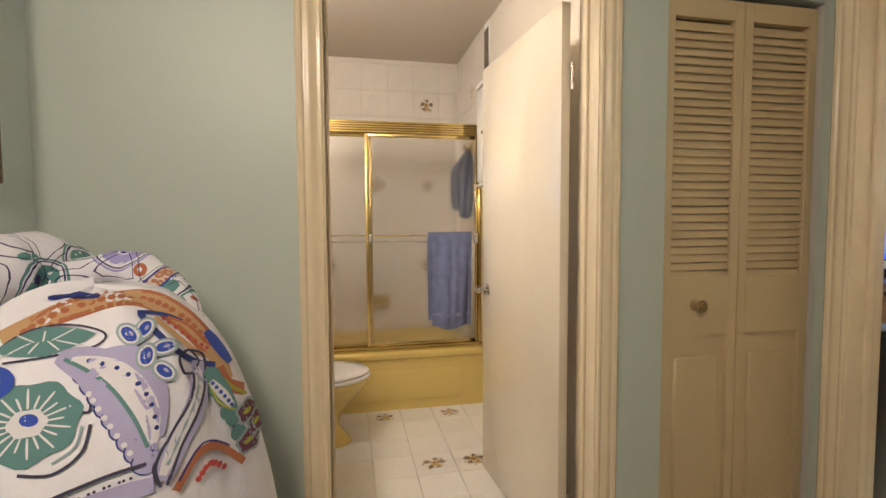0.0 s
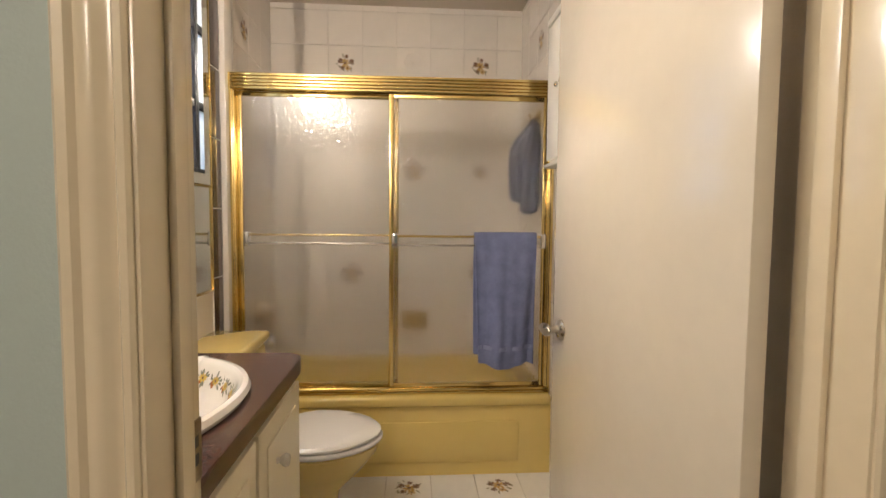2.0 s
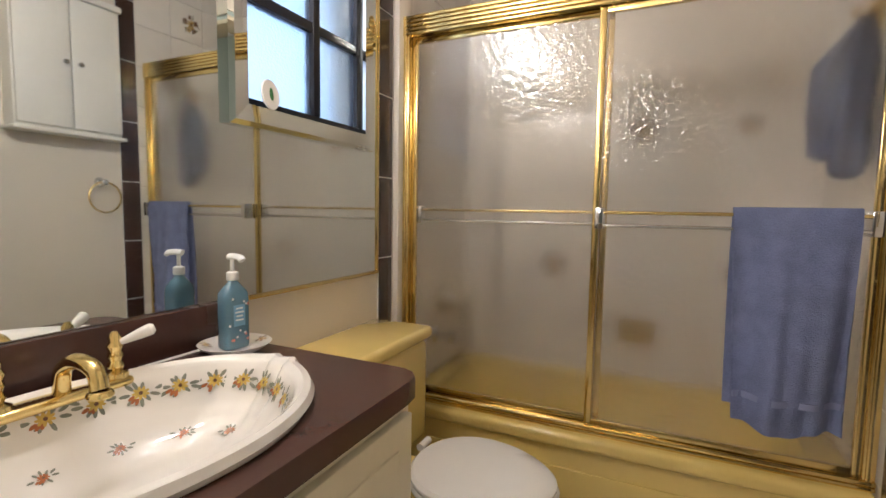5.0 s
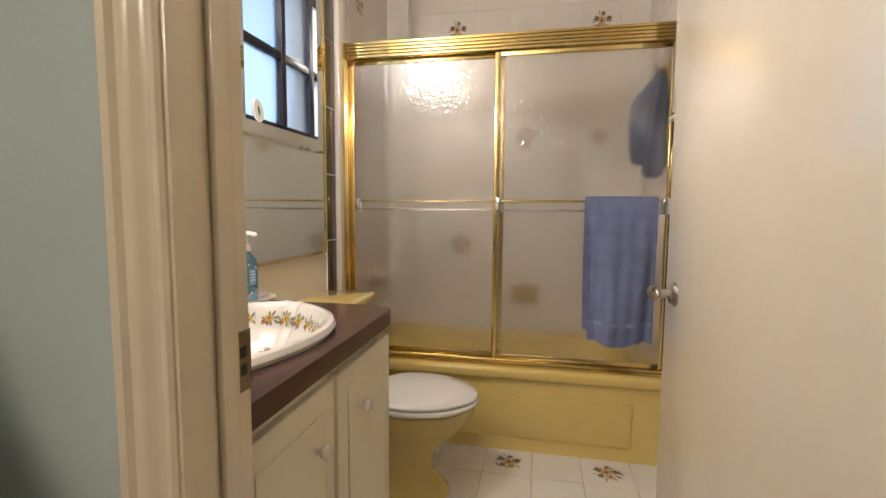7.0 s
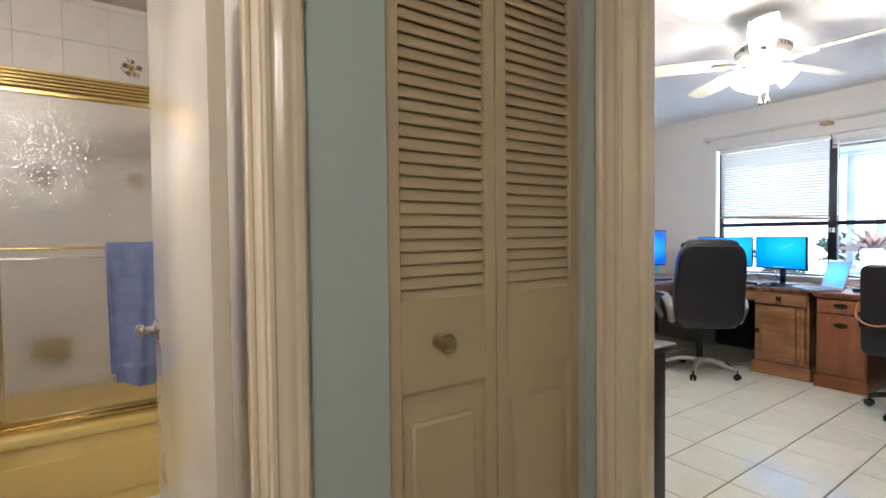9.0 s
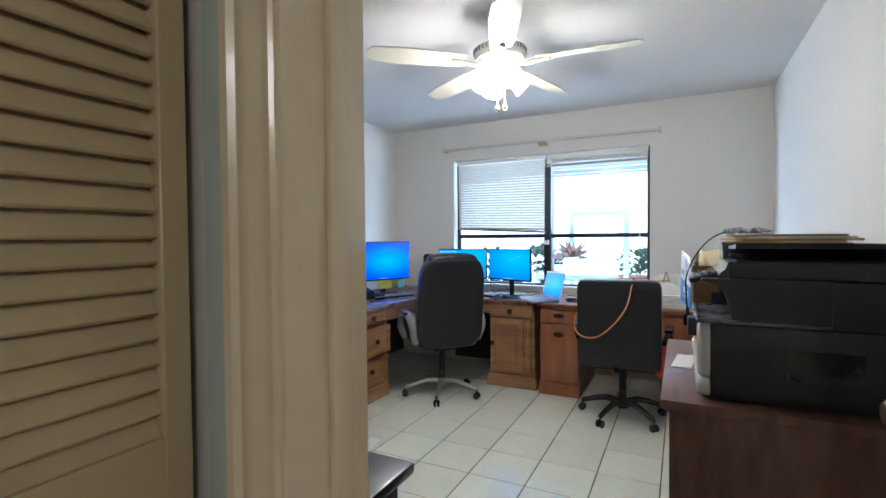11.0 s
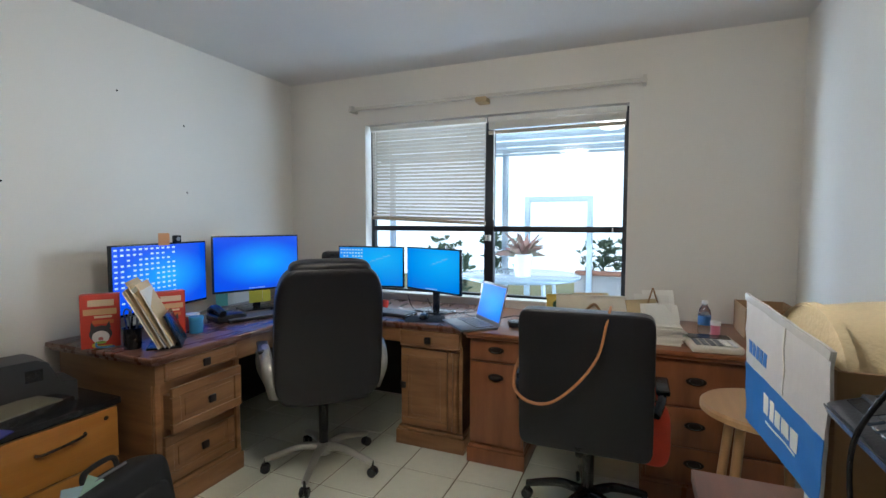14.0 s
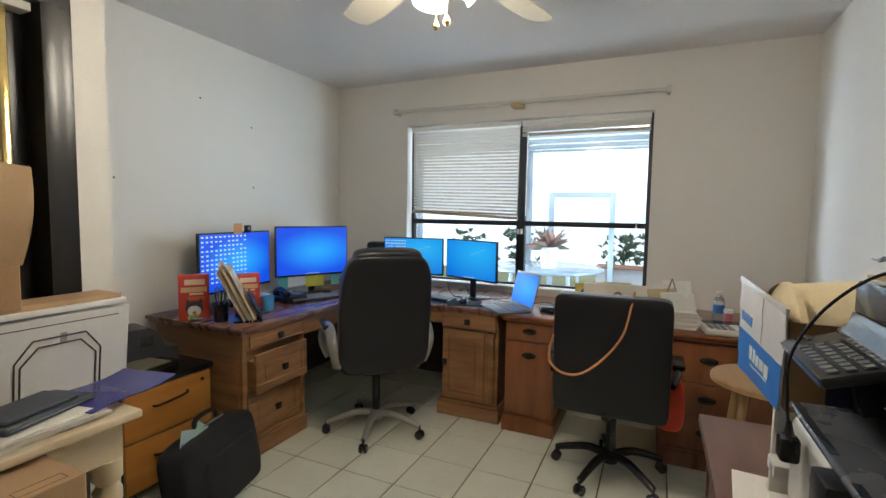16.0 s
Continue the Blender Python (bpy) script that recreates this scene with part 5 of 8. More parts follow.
# wall mirror round the window, with bevelled mirror surround
mir = thing("wall_mirror", pose(0, 0, 0), "large wall mirror with thin brass edge", "mirror")
MX = BX0 + 0.006
MZ1 = 2.45
SY0, SY1, SZ0 = WIN[0] - 0.055, WIN[1] + 0.05, WIN[2] - 0.055
for y0, z0, y1, z1 in ((1.514, 0.955, SY0, MZ1), (SY0, 0.955, SY1, SZ0), (SY1, 0.955, 2.975, MZ1)):
    part("mirror_glass", B(BX0 + 0.001, y0, z0, MX, y1, z1), MIRROR, mir)
b = B(BX0 + 0.001, 1.514, 0.943, MX + 0.006, 2.987, 0.955, 0.002)
box(b, BX0 + 0.001, 2.975, 0.955, MX + 0.006, 2.987, MZ1, 0.002)
part("brass_edge", b, GOLD, mir)
sur = thing("window_surround", pose(0, 0, 0), "bevelled mirror surround of the bathroom window", "mirror frame")
PX = BX0 + 0.034


def bevel_strip(y0, z0, y1, z1, inner):
    """A mitred bevelled strip; inner gives the inset corners."""
    b = bm_new()
    (a0, c0), (a1, c1) = inner
    p = [Vector((MX, y0, z0)), Vector((MX, y1, z1)), Vector((PX - 0.010, y1, z1)), Vector((PX - 0.010, y0, z0))]
    q = [Vector((PX, a0 + (y0 - a0) * 0.8, c0 + (z0 - c0) * 0.8)), Vector((PX, a1 + (y1 - a1) * 0.8, c1 + (z1 - c1) * 0.8))]
    r = [Vector((PX - 0.004, a0, c0)), Vector((PX - 0.004, a1, c1)), Vector((BX0 - 0.02, a1, c1)), Vector((BX0 - 0.02, a0, c0))]
    v = [b.verts.new(k) for k in (p[0], p[1], p[2], p[3], q[0], q[1], r[0], r[1], r[2], r[3])]
    for f in ((0, 1, 2, 3), (3, 2, 5, 4), (4, 5, 7, 6), (6, 7, 8, 9), (0, 3, 4, 6, 9), (1, 8, 7, 5, 2), (0, 9, 8, 1)):
        b.faces.new([v[i] for i in f])
    return b


top_z = WIN[3] + 0.05
part("mirror_strip", bevel_strip(SY0, SZ0, SY1, SZ0, ((WIN[0], WIN[2]), (WIN[1], WIN[2]))), MIRROR, sur)
part("mirror_strip", bevel_strip(SY1, SZ0, SY1, top_z, ((WIN[1], WIN[2]), (WIN[1], WIN[3]))), MIRROR, sur)
part("mirror_strip", bevel_strip(SY0, top_z, SY0, SZ0, ((WIN[0], WIN[3]), (WIN[0], WIN[2]))), MIRROR, sur)
win1 = new("window_1")
win1.empty_display_size = 0.1
tagged(win1, "black metal bathroom window with frosted panes", "window", kind="structure")
FROST = glass_mat("frosted_window_glass", (0.9, 0.95, 1.0), 0.42, 0.3, 160)
wx = BX0 - 0.014
b = bm_new()
for y0, z0, y1, z1 in ((WIN[0], WIN[2], WIN[1], WIN[2] + 0.022), (WIN[0], WIN[3] - 0.022, WIN[1], WIN[3]), (WIN[0], WIN[2] + 0.022, WIN[0] + 0.018, WIN[3] - 0.022), (WIN[1] - 0.018, WIN[2] + 0.022, WIN[1], WIN[3] - 0.022)):
    box(b, wx - 0.02, y0, z0, wx + 0.02, y1, z1, 0.002, 1)
part("window_frame", b, BLACK_METAL, win1)
part("mullion", B(wx - 0.018, 2.625, WIN[2] + 0.022, wx + 0.022, 2.655, WIN[3] - 0.022, 0.003), BLACK_METAL, win1)
for z in (1.735, 2.05):
    part("glazing_bar", B(wx - 0.018, WIN[0] + 0.018, z - 0.015, wx + 0.018, WIN[1] - 0.018, z + 0.015, 0.003), BLACK_METAL, win1)
for y0, y1 in ((WIN[0] + 0.018, 2.625), (2.655, WIN[1] - 0.018)):
    for z0, z1 in ((WIN[2] + 0.022, 1.72), (1.75, 2.035), (2.065, WIN[3] - 0.022)):
        g = part("pane", B(wx - 0.003, y0 - 0.003, z0 - 0.003, wx + 0.003, y1 + 0.003, z1 + 0.003), FROST, win1)
        g.visible_shadow = False
plq = thing("oval_plaque", pose(BX0 + 0.018, 2.43, WIN[2], 0, 0, 0), "white oval plaque with green leaf on sill", "ornament")
part("disc", lathe(bm_new(), [(0.030, -0.004), (0.032, 0), (0.030, 0.004)], 28, Matrix.Translation((0.005, 0, 0.040)) @ pose(0, 0, 0, 0, 82), 1.3, 1), PORCELAIN, plq)
part("leaf_print", lathe(bm_new(), [(0.012, 0.0045), (0.011, 0.005)], 10, Matrix.Translation((0.0055, 0, 0.040)) @ pose(0, 0, 0, 0, 82), 1.5, 0.6), plain("leaf_green_glaze", (0.06, 0.20, 0.06), 0.3), plq)
orn = thing("brass_ornament", pose(PX - 0.004, 2.905, 1.82), "small brass bow ornament on mirror surround", "ornament")
for z, r in ((0.03, 0.016), (0.012, 0.02), (-0.008, 0.018), (-0.028, 0.013)):
    part("scroll", lathe(bm_new(), [(r * 0.55, -0.004), (r, 0), (r * 0.55, 0.004)], 14, Matrix.Translation((0.004, 0, z)) @ pose(0, 0, 0, 0, 90)), GOLD, orn)

# wall cabinet and towel ring on the east wall
wcab = thing("wall_cabinet", pose(BX1, 2.52, 1.505), "white wall cabinet above a towel ring", "cabinet")
part("body", B(-0.082, 0.0, 0.016, -0.001, 0.44, 0.62, 0.003), WHITE_PAINT, wcab)
part("bottom_shelf", B(-0.105, -0.012, 0, -0.001, 0.452, 0.016, 0.004), WHITE_PAINT, wcab)
part("cornice", B(-0.10, -0.01, 0.62, -0.001, 0.45, 0.65, 0.006), WHITE_PAINT, wcab)
for y0, y1 in ((0.006, 0.217), (0.223, 0.434)):
    d = part("cabinet_door", B(-0.098, y0, 0.03, -0.083, y1, 0.61, 0.003), WHITE_PAINT, wcab)
    part("knob", lathe(bm_new(), [(0.006, 0), (0.006, 0.01), (0.012, 0.016), (0.010, 0.024), (0, 0.026)], 14, Matrix.Translation((-0.098, 0.19 if y0 < 0.1 else 0.25, 0.32)) @ pose(0, 0, 0, 0, -90)), CHROME, d)
ring = thing("towel_ring", pose(BX1, 2.89, 1.30), "chrome and brass towel ring on wall", "towel ring")
part("mount", lathe(bm_new(), [(0.026, 0), (0.022, 0.012), (0.012, 0.02), (0.014, 0.05), (0, 0.055)], 18, pose(0, 0, 0, 0, -90)), CHROME, ring)
part("ring", tube(bm_new(), [(-0.045, 0.075 * math.sin(2 * math.pi * k / 28), -0.075 + 0.075 * math.cos(2 * math.pi * k / 28)) for k in range(29)], 0.005, 8), GOLD, ring)

# ---- office: window, blinds, rod ----
win2 = new("window_2")
win2.empty_display_size = 0.1
tagged(win2, "black metal office window looking onto a patio", "window", kind="structure")
gx = OX1 + 0.115
y0, y1, z0, z1 = OW
b = bm_new()
for a in ((y0, z0, y1, z0 + 0.03), (y0, z1 - 0.03, y1, z1), (y0, z0 + 0.03, y0 + 0.028, z1 - 0.03), (y1 - 0.028, z0 + 0.03, y1, z1 - 0.03)):
    box(b, gx - 0.025, a[0], a[1], gx + 0.025, a[2], a[3], 0.003, 1)
part("window_frame", b, BLACK_METAL, win2)
part("mullion", B(gx - 0.035, 2.045, z0 + 0.03, gx + 0.025, 2.115, z1 - 0.03, 0.004), BLACK_METAL, win2)
for a, c in ((y0 + 0.028, 2.045), (2.115, y1 - 0.028)):
    part("meeting_rail", B(gx - 0.03, a, 1.292, gx + 0.02, c, 1.332, 0.003), BLACK_METAL, win2)
CLEAR = glass_mat("clear_window_glass", (0.97, 0.99, 1.0), 0.0)
for a, c in ((y0 + 0.028, 2.045), (2.115, y1 - 0.028)):
    for q, r in ((z0 + 0.03, 1.292), (1.332, z1 - 0.03)):
        g = part("pane", B(gx - 0.002, a - 0.004, q - 0.004, gx + 0.002, c + 0.004, r + 0.004), CLEAR, win2)
        g.visible_shadow = False
part("window_sill", B(OX1 - 0.018, y0 + 0.002, z0 - 0.002, gx - 0.03, y1 - 0.002, z0 + 0.016, 0.004), WHITE_PAINT, win2)
for k, yy in enumerate((2.062, 2.088)):
    part("sash_latch", B(gx - 0.05, yy, 1.225, gx - 0.034, yy + 0.018, 1.268, 0.003), WHITE_PAINT, win2, "white window latch")


def blind(ya, yb, bottom_a, bottom_b, label):
    """A slatted blind from ya to yb; the bottom rail may hang askew."""
    t = thing("window_blind", pose(OX1 + 0.045, (ya + yb) / 2, 2.075), label, "window blind")
    w = yb - ya
    part("head_rail", B(-0.018, -w / 2, 0.0, 0.018, w / 2, 0.036, 0.003), WHITE_PAINT, t)
    drop_a, drop_b = 2.075 - bottom_a, 2.075 - bottom_b
    n = max(4, int(min(drop_a, drop_b) / 0.0255))
    if n > 12:
        arc = [(0.0135 * q / 3, 0.0035 * (1 - (q / 3) ** 2)) for q in range(-3, 4)]
        arc += [(x, z - 0.0012) for x, z in reversed(arc)]
        me = finish(extrude(bm_new(), arc, -w / 2 + 0.004, w / 2 - 0.004, Matrix(((1, 0, 0, 0), (0, 0, -1, 0), (0, 1, 0, 0), (0, 0, 0, 1)))), "slat", BLIND)
        for i in range(n):
            f = (i + 0.6) / n
            o = new("slat", me)
            o.parent = t
            o.matrix_basis = pose(0, 0, -0.5 * (drop_a + drop_b) * f) @ pose(0, 0, 0, math.degrees(math.atan2((drop_a - drop_b) * f, w)), 50, 0)
    else:
        for i in range(9):
            part("slat", B(-0.0125, -w / 2 + 0.004, -0.008 - i * 0.0052, 0.0125, w / 2 - 0.004, -0.0045 - i * 0.0052), BLIND, t)
    m = pose(0, 0, -0.5 * (drop_a + drop_b), math.degrees(math.atan2(drop_a - drop_b, w)))
    o = part("bottom_rail", B(-0.014, -w / 2 + 0.003, -0.022, 0.014, w / 2 - 0.003, 0.002, 0.004), mat("tan_blind_rail", (0.50, 0.42, 0.30), 0.5, var=0.08), t)
    o.matrix_basis = m
    for yy in (-w * 0.36, w * 0.32):
        part("ladder_cord", rod(bm_new(), (-0.014, yy, 0), (-0.014, yy, -0.5 * (drop_a + drop_b)), 0.0012, 5), WHITE_PLASTIC, t)
    part("tilt_wand", rod(bm_new(), (-0.024, w / 2 - 0.05, 0.0), (-0.026, w / 2 - 0.05, -0.62 if n > 12 else -0.70), 0.0035, 6), WHITE_PLASTIC, t)
    return t


blind(2.09, 3.045, 1.362, 1.405, "cream slatted blind lowered over half the window")
blind(1.15, 2.075, 2.012, 2.012, "cream slatted blind drawn up to the top")
cord = thing("blind_cord", pose(OX1 + 0.025, 1.22, 2.07), "thin white blind cord with tassel", "cord")
part("cord", rod(bm_new(), (0, 0, 0), (0, 0, -0.75), 0.0015, 5), WHITE_PLASTIC, cord)
part("tassel", lathe(bm_new(), [(0.002, 0), (0.006, -0.03), (0, -0.032)], 8, pose(0, 0, -0.74)), WHITE_PLASTIC, cord)
rodt = thing("curtain_rod", pose(OX1 - 0.085, 2.1, 2.225), "bare white double curtain rod above window", "curtain rod")
STEEL = mat("off_white_enamelled_steel", (0.62, 0.59, 0.53), 0.4, var=0.08, bump=0.02)
part("front_rod", rod(bm_new(), (0, -1.065, 0), (0, 1.07, 0), 0.010, 12), STEEL, rodt)
part("back_rod", rod(bm_new(), (0.04, -1.05, 0.022), (0.04, 1.05, 0.022), 0.008, 12), STEEL, rodt)
for y in (-1.05, 1.05):
    part("end_bracket", B(-0.012, y - 0.012, -0.016, 0.084, y + 0.012, 0.034, 0.004), STEEL, rodt)
part("centre_bracket", B(-0.018, -0.05, -0.035, 0.084, 0.03, 0.0, 0.004), mat("tan_plastic", (0.45, 0.32, 0.16), 0.5), rodt, "tan centre bracket")
# nail holes on the north wall
wn_ob = bpy.data.objects["wall_office_north"]
for x, z in ((4.72, 1.98), (4.73, 1.55), (3.75, 1.55), (4.3, 2.1)):
    part("nail_hole", lathe(bm_new(), [(0.006, 0), (0.003, 0.002), (0, 0.002)], 8, Matrix.Translation((x, OY1, z)) @ pose(0, 0, 0, 90)), BLACK_PLASTIC, wn_ob)

# black-framed mirrored closet door
cl = new("door_4")
cl.empty_display_size = 0.1
tagged(cl, "mirrored sliding closet door in a black frame", "door", kind="structure")
part("side_frame", extrude(bm_new(), [(3.078, 2.985), (2.985, 2.985), (2.985, 2.905), (2.995, 2.872), (3.03, 2.866), (3.05, 2.872), (3.078, 2.868)], 0, 2.075), BLACK_WOOD, cl)
part("head_frame", B(1.80, 2.868, 2.02, 3.078, 2.985, 2.115, 0.008), BLACK_WOOD, cl)
part("track", B(1.80, 2.90, 1.992, 2.984, 2.975, 2.019, 0.003), STEEL, cl)
part("brass_stile", B(2.905, 2.925, 0.02, 2.93, 2.95, 1.99, 0.003), GOLD, cl)
part("mirror_glass", B(1.79, 2.936, 0.02, 2.905, 2.944, 1.99), MIRROR, cl)
part("mirror_glass", B(2.93, 2.955, 0.02, 2.984, 2.962, 1.99), BLACK_WOOD, cl)

# ---- ceiling fan ----
def fan():
    t = thing("ceiling_fan", pose(3.58, 1.76, OH), "white ceiling fan with lit tulip shades", "ceiling fan")
    W = mat("white_fan_enamel", (0.80, 0.77, 0.70), 0.35, var=0.04, bump=0.02)
    part("canopy", lathe(bm_new(), [(0.075, 0), (0.07, -0.02), (0.045, -0.055), (0.02, -0.065)], 28), W, t)
    part("down_rod", rod(bm_new(), (0, 0, -0.06), (0, 0, -0.17), 0.013), W, t)
    hang = Matrix.Translation((0, 0, -0.055))
    m = part("motor", lathe(bm_new(), [(0.03, -0.10), (0.10, -0.11), (0.135, -0.13), (0.14, -0.165), (0.13, -0.19), (0.09, -0.21), (0.05, -0.215)], 36), W, t)
    m.matrix_basis = hang
    for k in range(36):
        a = 2 * math.pi * k / 36
        part("vent_slot", rod(bm_new(), (0.1405 * math.cos(a), 0.1405 * math.sin(a), -0.137), (0.1405 * math.cos(a), 0.1405 * math.sin(a), -0.16), 0.0035, 5), GREY_PLASTIC, m)
    blade = [(0.20, -0.05), (0.26, -0.062), (0.55, -0.072), (0.69, -0.06), (0.715, -0.02), (0.715, 0.02), (0.69, 0.06), (0.55, 0.072), (0.26, 0.062), (0.20, 0.05)]
    for k in range(5):
        mm = pose(0, 0, 0, 0, 0, -86 + 72 * k)
        bl = part("blade", extrude(bm_new(), blade, -0.003, 0.003, mm @ pose(0, 0, -0.205, 11)), mat("pale_fan_blade", (0.70, 0.66, 0.52), 0.4, var=0.06, bump=0.03), t)
        bl.matrix_basis = hang
        part("blade_iron", tube(bm_new(), [mm @ Vector(p) for p in ((0.09, 0, -0.205), (0.14, 0, -0.222), (0.20, 0, -0.214), (0.27, 0, -0.212))], 0.011, 8, 2.0), W, bl)
    kit = part("light_kit", lathe(bm_new(), [(0.05, -0.215), (0.055, -0.235), (0.05, -0.26), (0.03, -0.275), (0, -0.28)], 28), W, t)
    kit.matrix_basis = hang
    GLOW = mat("lit_frosted_shade", (0.9, 0.86, 0.78), 0.5, var=0.02, bump=0, emit=(1.0, 0.89, 0.70), emit_strength=12.0)
    for k in range(4):
        a = math.radians(40 + 90 * k)
        d = Vector((math.cos(a), math.sin(a), 0))
        m = Matrix.Translation(d * 0.055 + Vector((0, 0, -0.245))) @ (d * 0.75 + Vector((0, 0, -0.66))).to_track_quat("Z", "Y").to_matrix().to_4x4()
        s = part("lamp_shade", lathe(bm_new(), [(0.018, 0.0), (0.022, 0.02), (0.042, 0.04), (0.055, 0.07), (0.056, 0.095), (0.064, 0.118), (0.060, 0.118), (0.050, 0.095), (0, 0.085)], 24, m), GLOW, t, "glowing white tulip glass shade")
        s.matrix_basis = hang
        part("socket", rod(bm_new(), d * 0.03 + Vector((0, 0, -0.235)), d * 0.062 + Vector((0, 0, -0.255)), 0.016), W, s)
    for dx, ln in ((0.012, -0.425), (-0.02, -0.43)):
        ch = part("pull_chain", rod(bm_new(), (dx, 0.02 * dx / 0.012, -0.27), (dx, 0.02 * dx / 0.012, ln), 0.0018, 6), GOLD, t)
        ch.matrix_basis = hang
        part("fob", lathe(bm_new(), [(0.004, 0), (0.010, -0.012), (0.012, -0.02), (0.006, -0.03), (0, -0.031)], 12, pose(dx, 0.02 * dx / 0.012, ln)), GOLD, ch)


fan()
lamp("fan_lamp", "POINT", pose(3.58, 1.76, 2.03), 52, (1.0, 0.89, 0.72), 0.14)

# ---- desks ----
KNOB = mat("dark_iron_pull", (0.03, 0.024, 0.02), 0.4, 0.6, var=0.2, bump=0.1)


def square_knob(m):
    b = lathe(bm_new(), [(0.010, 0), (0.009, 0.012)], 12, m)
    q = B(-0.019, -0.019, 0.012, 0.019, 0.019, 0.026, 0.005)
    me = bpy.data.meshes.new("tmp")
    q.transform(m)
    q.to_mesh(me)
    q.free()
    b.from_mesh(me)
    bpy.data.meshes.remove(me)
    return b


def cup_pull(m):
    """Oval cup pull with a back plate."""
    b = bm_new()
    lathe(b, [(0.045, 0), (0.044, 0.003), (0, 0.003)], 24, m, 1.0, 0.45)
    lathe(b, [(0.030, 0.003), (0.028, 0.016), (0.016, 0.024), (0, 0.025)], 20, m @ Matrix.Translation((0, 0.003, 0)), 1.0, 0.5)
    return b


def moulded_top(name, x0, y0, x1, y1, z, material, parent):
    b = B(x0, y0, z - 0.022, x1, y1, z, 0.006, 3)
    box(b, x0 + 0.012, y0 + 0.012, z - 0.04, x1 - 0.012, y1 - 0.012, z - 0.0225, 0.005, 2)
    return part(name, b, material, parent)


def framed_panel(w, h, d, rail, fieldin=0.007):
    """A drawer or door front in local x, z with a recessed field, front towards -y."""
    b = bm_new()
    for a in ((0, 0, w, rail), (0, h - rail, w, h), (0, rail, rail, h - rail), (w - rail, rail, w, h - rail)):
        box(b, a[0], -d, a[1], a[2], 0, a[3], 0.003, 1)
    box(b, rail, -d + fieldin, rail, w - rail, 0, h - rail)
    box(b, rail + 0.022, -d + 0.002, rail + 0.022, w - rail - 0.022, -d + fieldin, h - rail - 0.022, 0.002, 1)
    return b


# brown desk along the north wall
dk = thing("desk", pose(0, 0, 0), "dark brown carved wooden desk with drawers", "desk", "office desks")
moulded_top("desk_top", 3.885, 3.015, 5.735, 3.785, 0.762, WOOD_LT, dk)
part("frieze", B(3.93, 3.055, 0.62, 4.99, 3.075, 0.722), WOOD_L, dk)
ped = part("pedestal", B(3.93, 3.085, 0.12, 4.425, 3.75, 0.62), WOOD_L, dk)
part("frieze_end", B(3.93, 3.075, 0.62, 3.95, 3.75, 0.722), WOOD_L, dk)
b = B(3.915, 3.062, 0.0, 4.44, 3.76, 0.095, 0.004)
box(b, 3.922, 3.07, 0.095, 4.433, 3.755, 0.122, 0.008, 2)
part("plinth", b, WOOD_L, dk)
for x in (3.935, 4.395):
    part("corner_post", B(x, 3.066, 0.122, x + 0.028, 3.085, 0.62, 0.005), WOOD_L, dk)
fr = part("drawer_front", framed_panel(0.42, 0.085, 0.014, 0.012, 0.003), WOOD_L, dk)
fr.matrix_basis = pose(3.97, 3.055, 0.63)
part("knob", square_knob(pose(0.21, -0.014, 0.042, 90)), KNOB, fr)
for z, h, dy in ((0.385, 0.215, 0.055), (0.135, 0.225, 0.0)):
    d = part("drawer_front", framed_panel(0.405, h, 0.02, 0.045), WOOD_L, dk)
    d.matrix_basis = pose(3.977, 3.085 - dy, z)
    part("knob", square_knob(pose(0.2025, -0.02, h / 2, 90)), KNOB, d)
    if dy:
        part("drawer_side", B(0.01, 0, 0.015, 0.395, dy, h - 0.04), WOOD_L, d)
part("modesty_panel", B(4.425, 3.70, 0.05, 5.70, 3.715, 0.70), BLACK_WOOD, dk)

# brown desk along the window wall, with panelled cupboard
dm = thing("desk", pose(0, 0, 0), "dark brown wooden desk with panelled cupboard", "desk", "office desks")
moulded_top("desk_top", 4.995, 1.975, 5.735, 3.012, 0.762, WOOD_LT, dm)
part("frieze", B(5.03, 1.995, 0.635, 5.05, 3.01, 0.722), WOOD_L, dm)
part("cupboard_body", B(5.05, 1.995, 0.11, 5.70, 2.395, 0.722), WOOD_L, dm)
b = B(5.02, 1.975, 0.0, 5.70, 2.42, 0.09, 0.004)
box(b, 5.03, 1.983, 0.09, 5.70, 2.41, 0.112, 0.008, 2)
part("plinth", b, WOOD_L, dm)
f = part("drawer_front", framed_panel(0.385, 0.105, 0.014, 0.010, 0.003), WOOD_L, dm)
f.matrix_basis = pose(5.03, 2.388, 0.615, 0, 0, -90)
part("knob", square_knob(pose(0.19, -0.014, 0.05, 90)), KNOB, f)
f = part("cupboard_door", framed_panel(0.30, 0.475, 0.02, 0.045), WOOD_L, dm)
f.matrix_basis = pose(5.05, 2.385, 0.125, 0, 0, -90)
part("knob", square_knob(pose(0.02, -0.02, 0.25, 90)), KNOB, f)
part("half_column", lathe(bm_new(), [(0.026, 0), (0.026, 0.02), (0.020, 0.03), (0.022, 0.24), (0.019, 0.44), (0.026, 0.455), (0.026, 0.475)], 16, pose(5.045, 2.035, 0.125)), WOOD_L, dm)
part("modesty_panel", B(5.62, 2.42, 0.06, 5.64, 3.01, 0.62), BLACK_WOOD, dm)

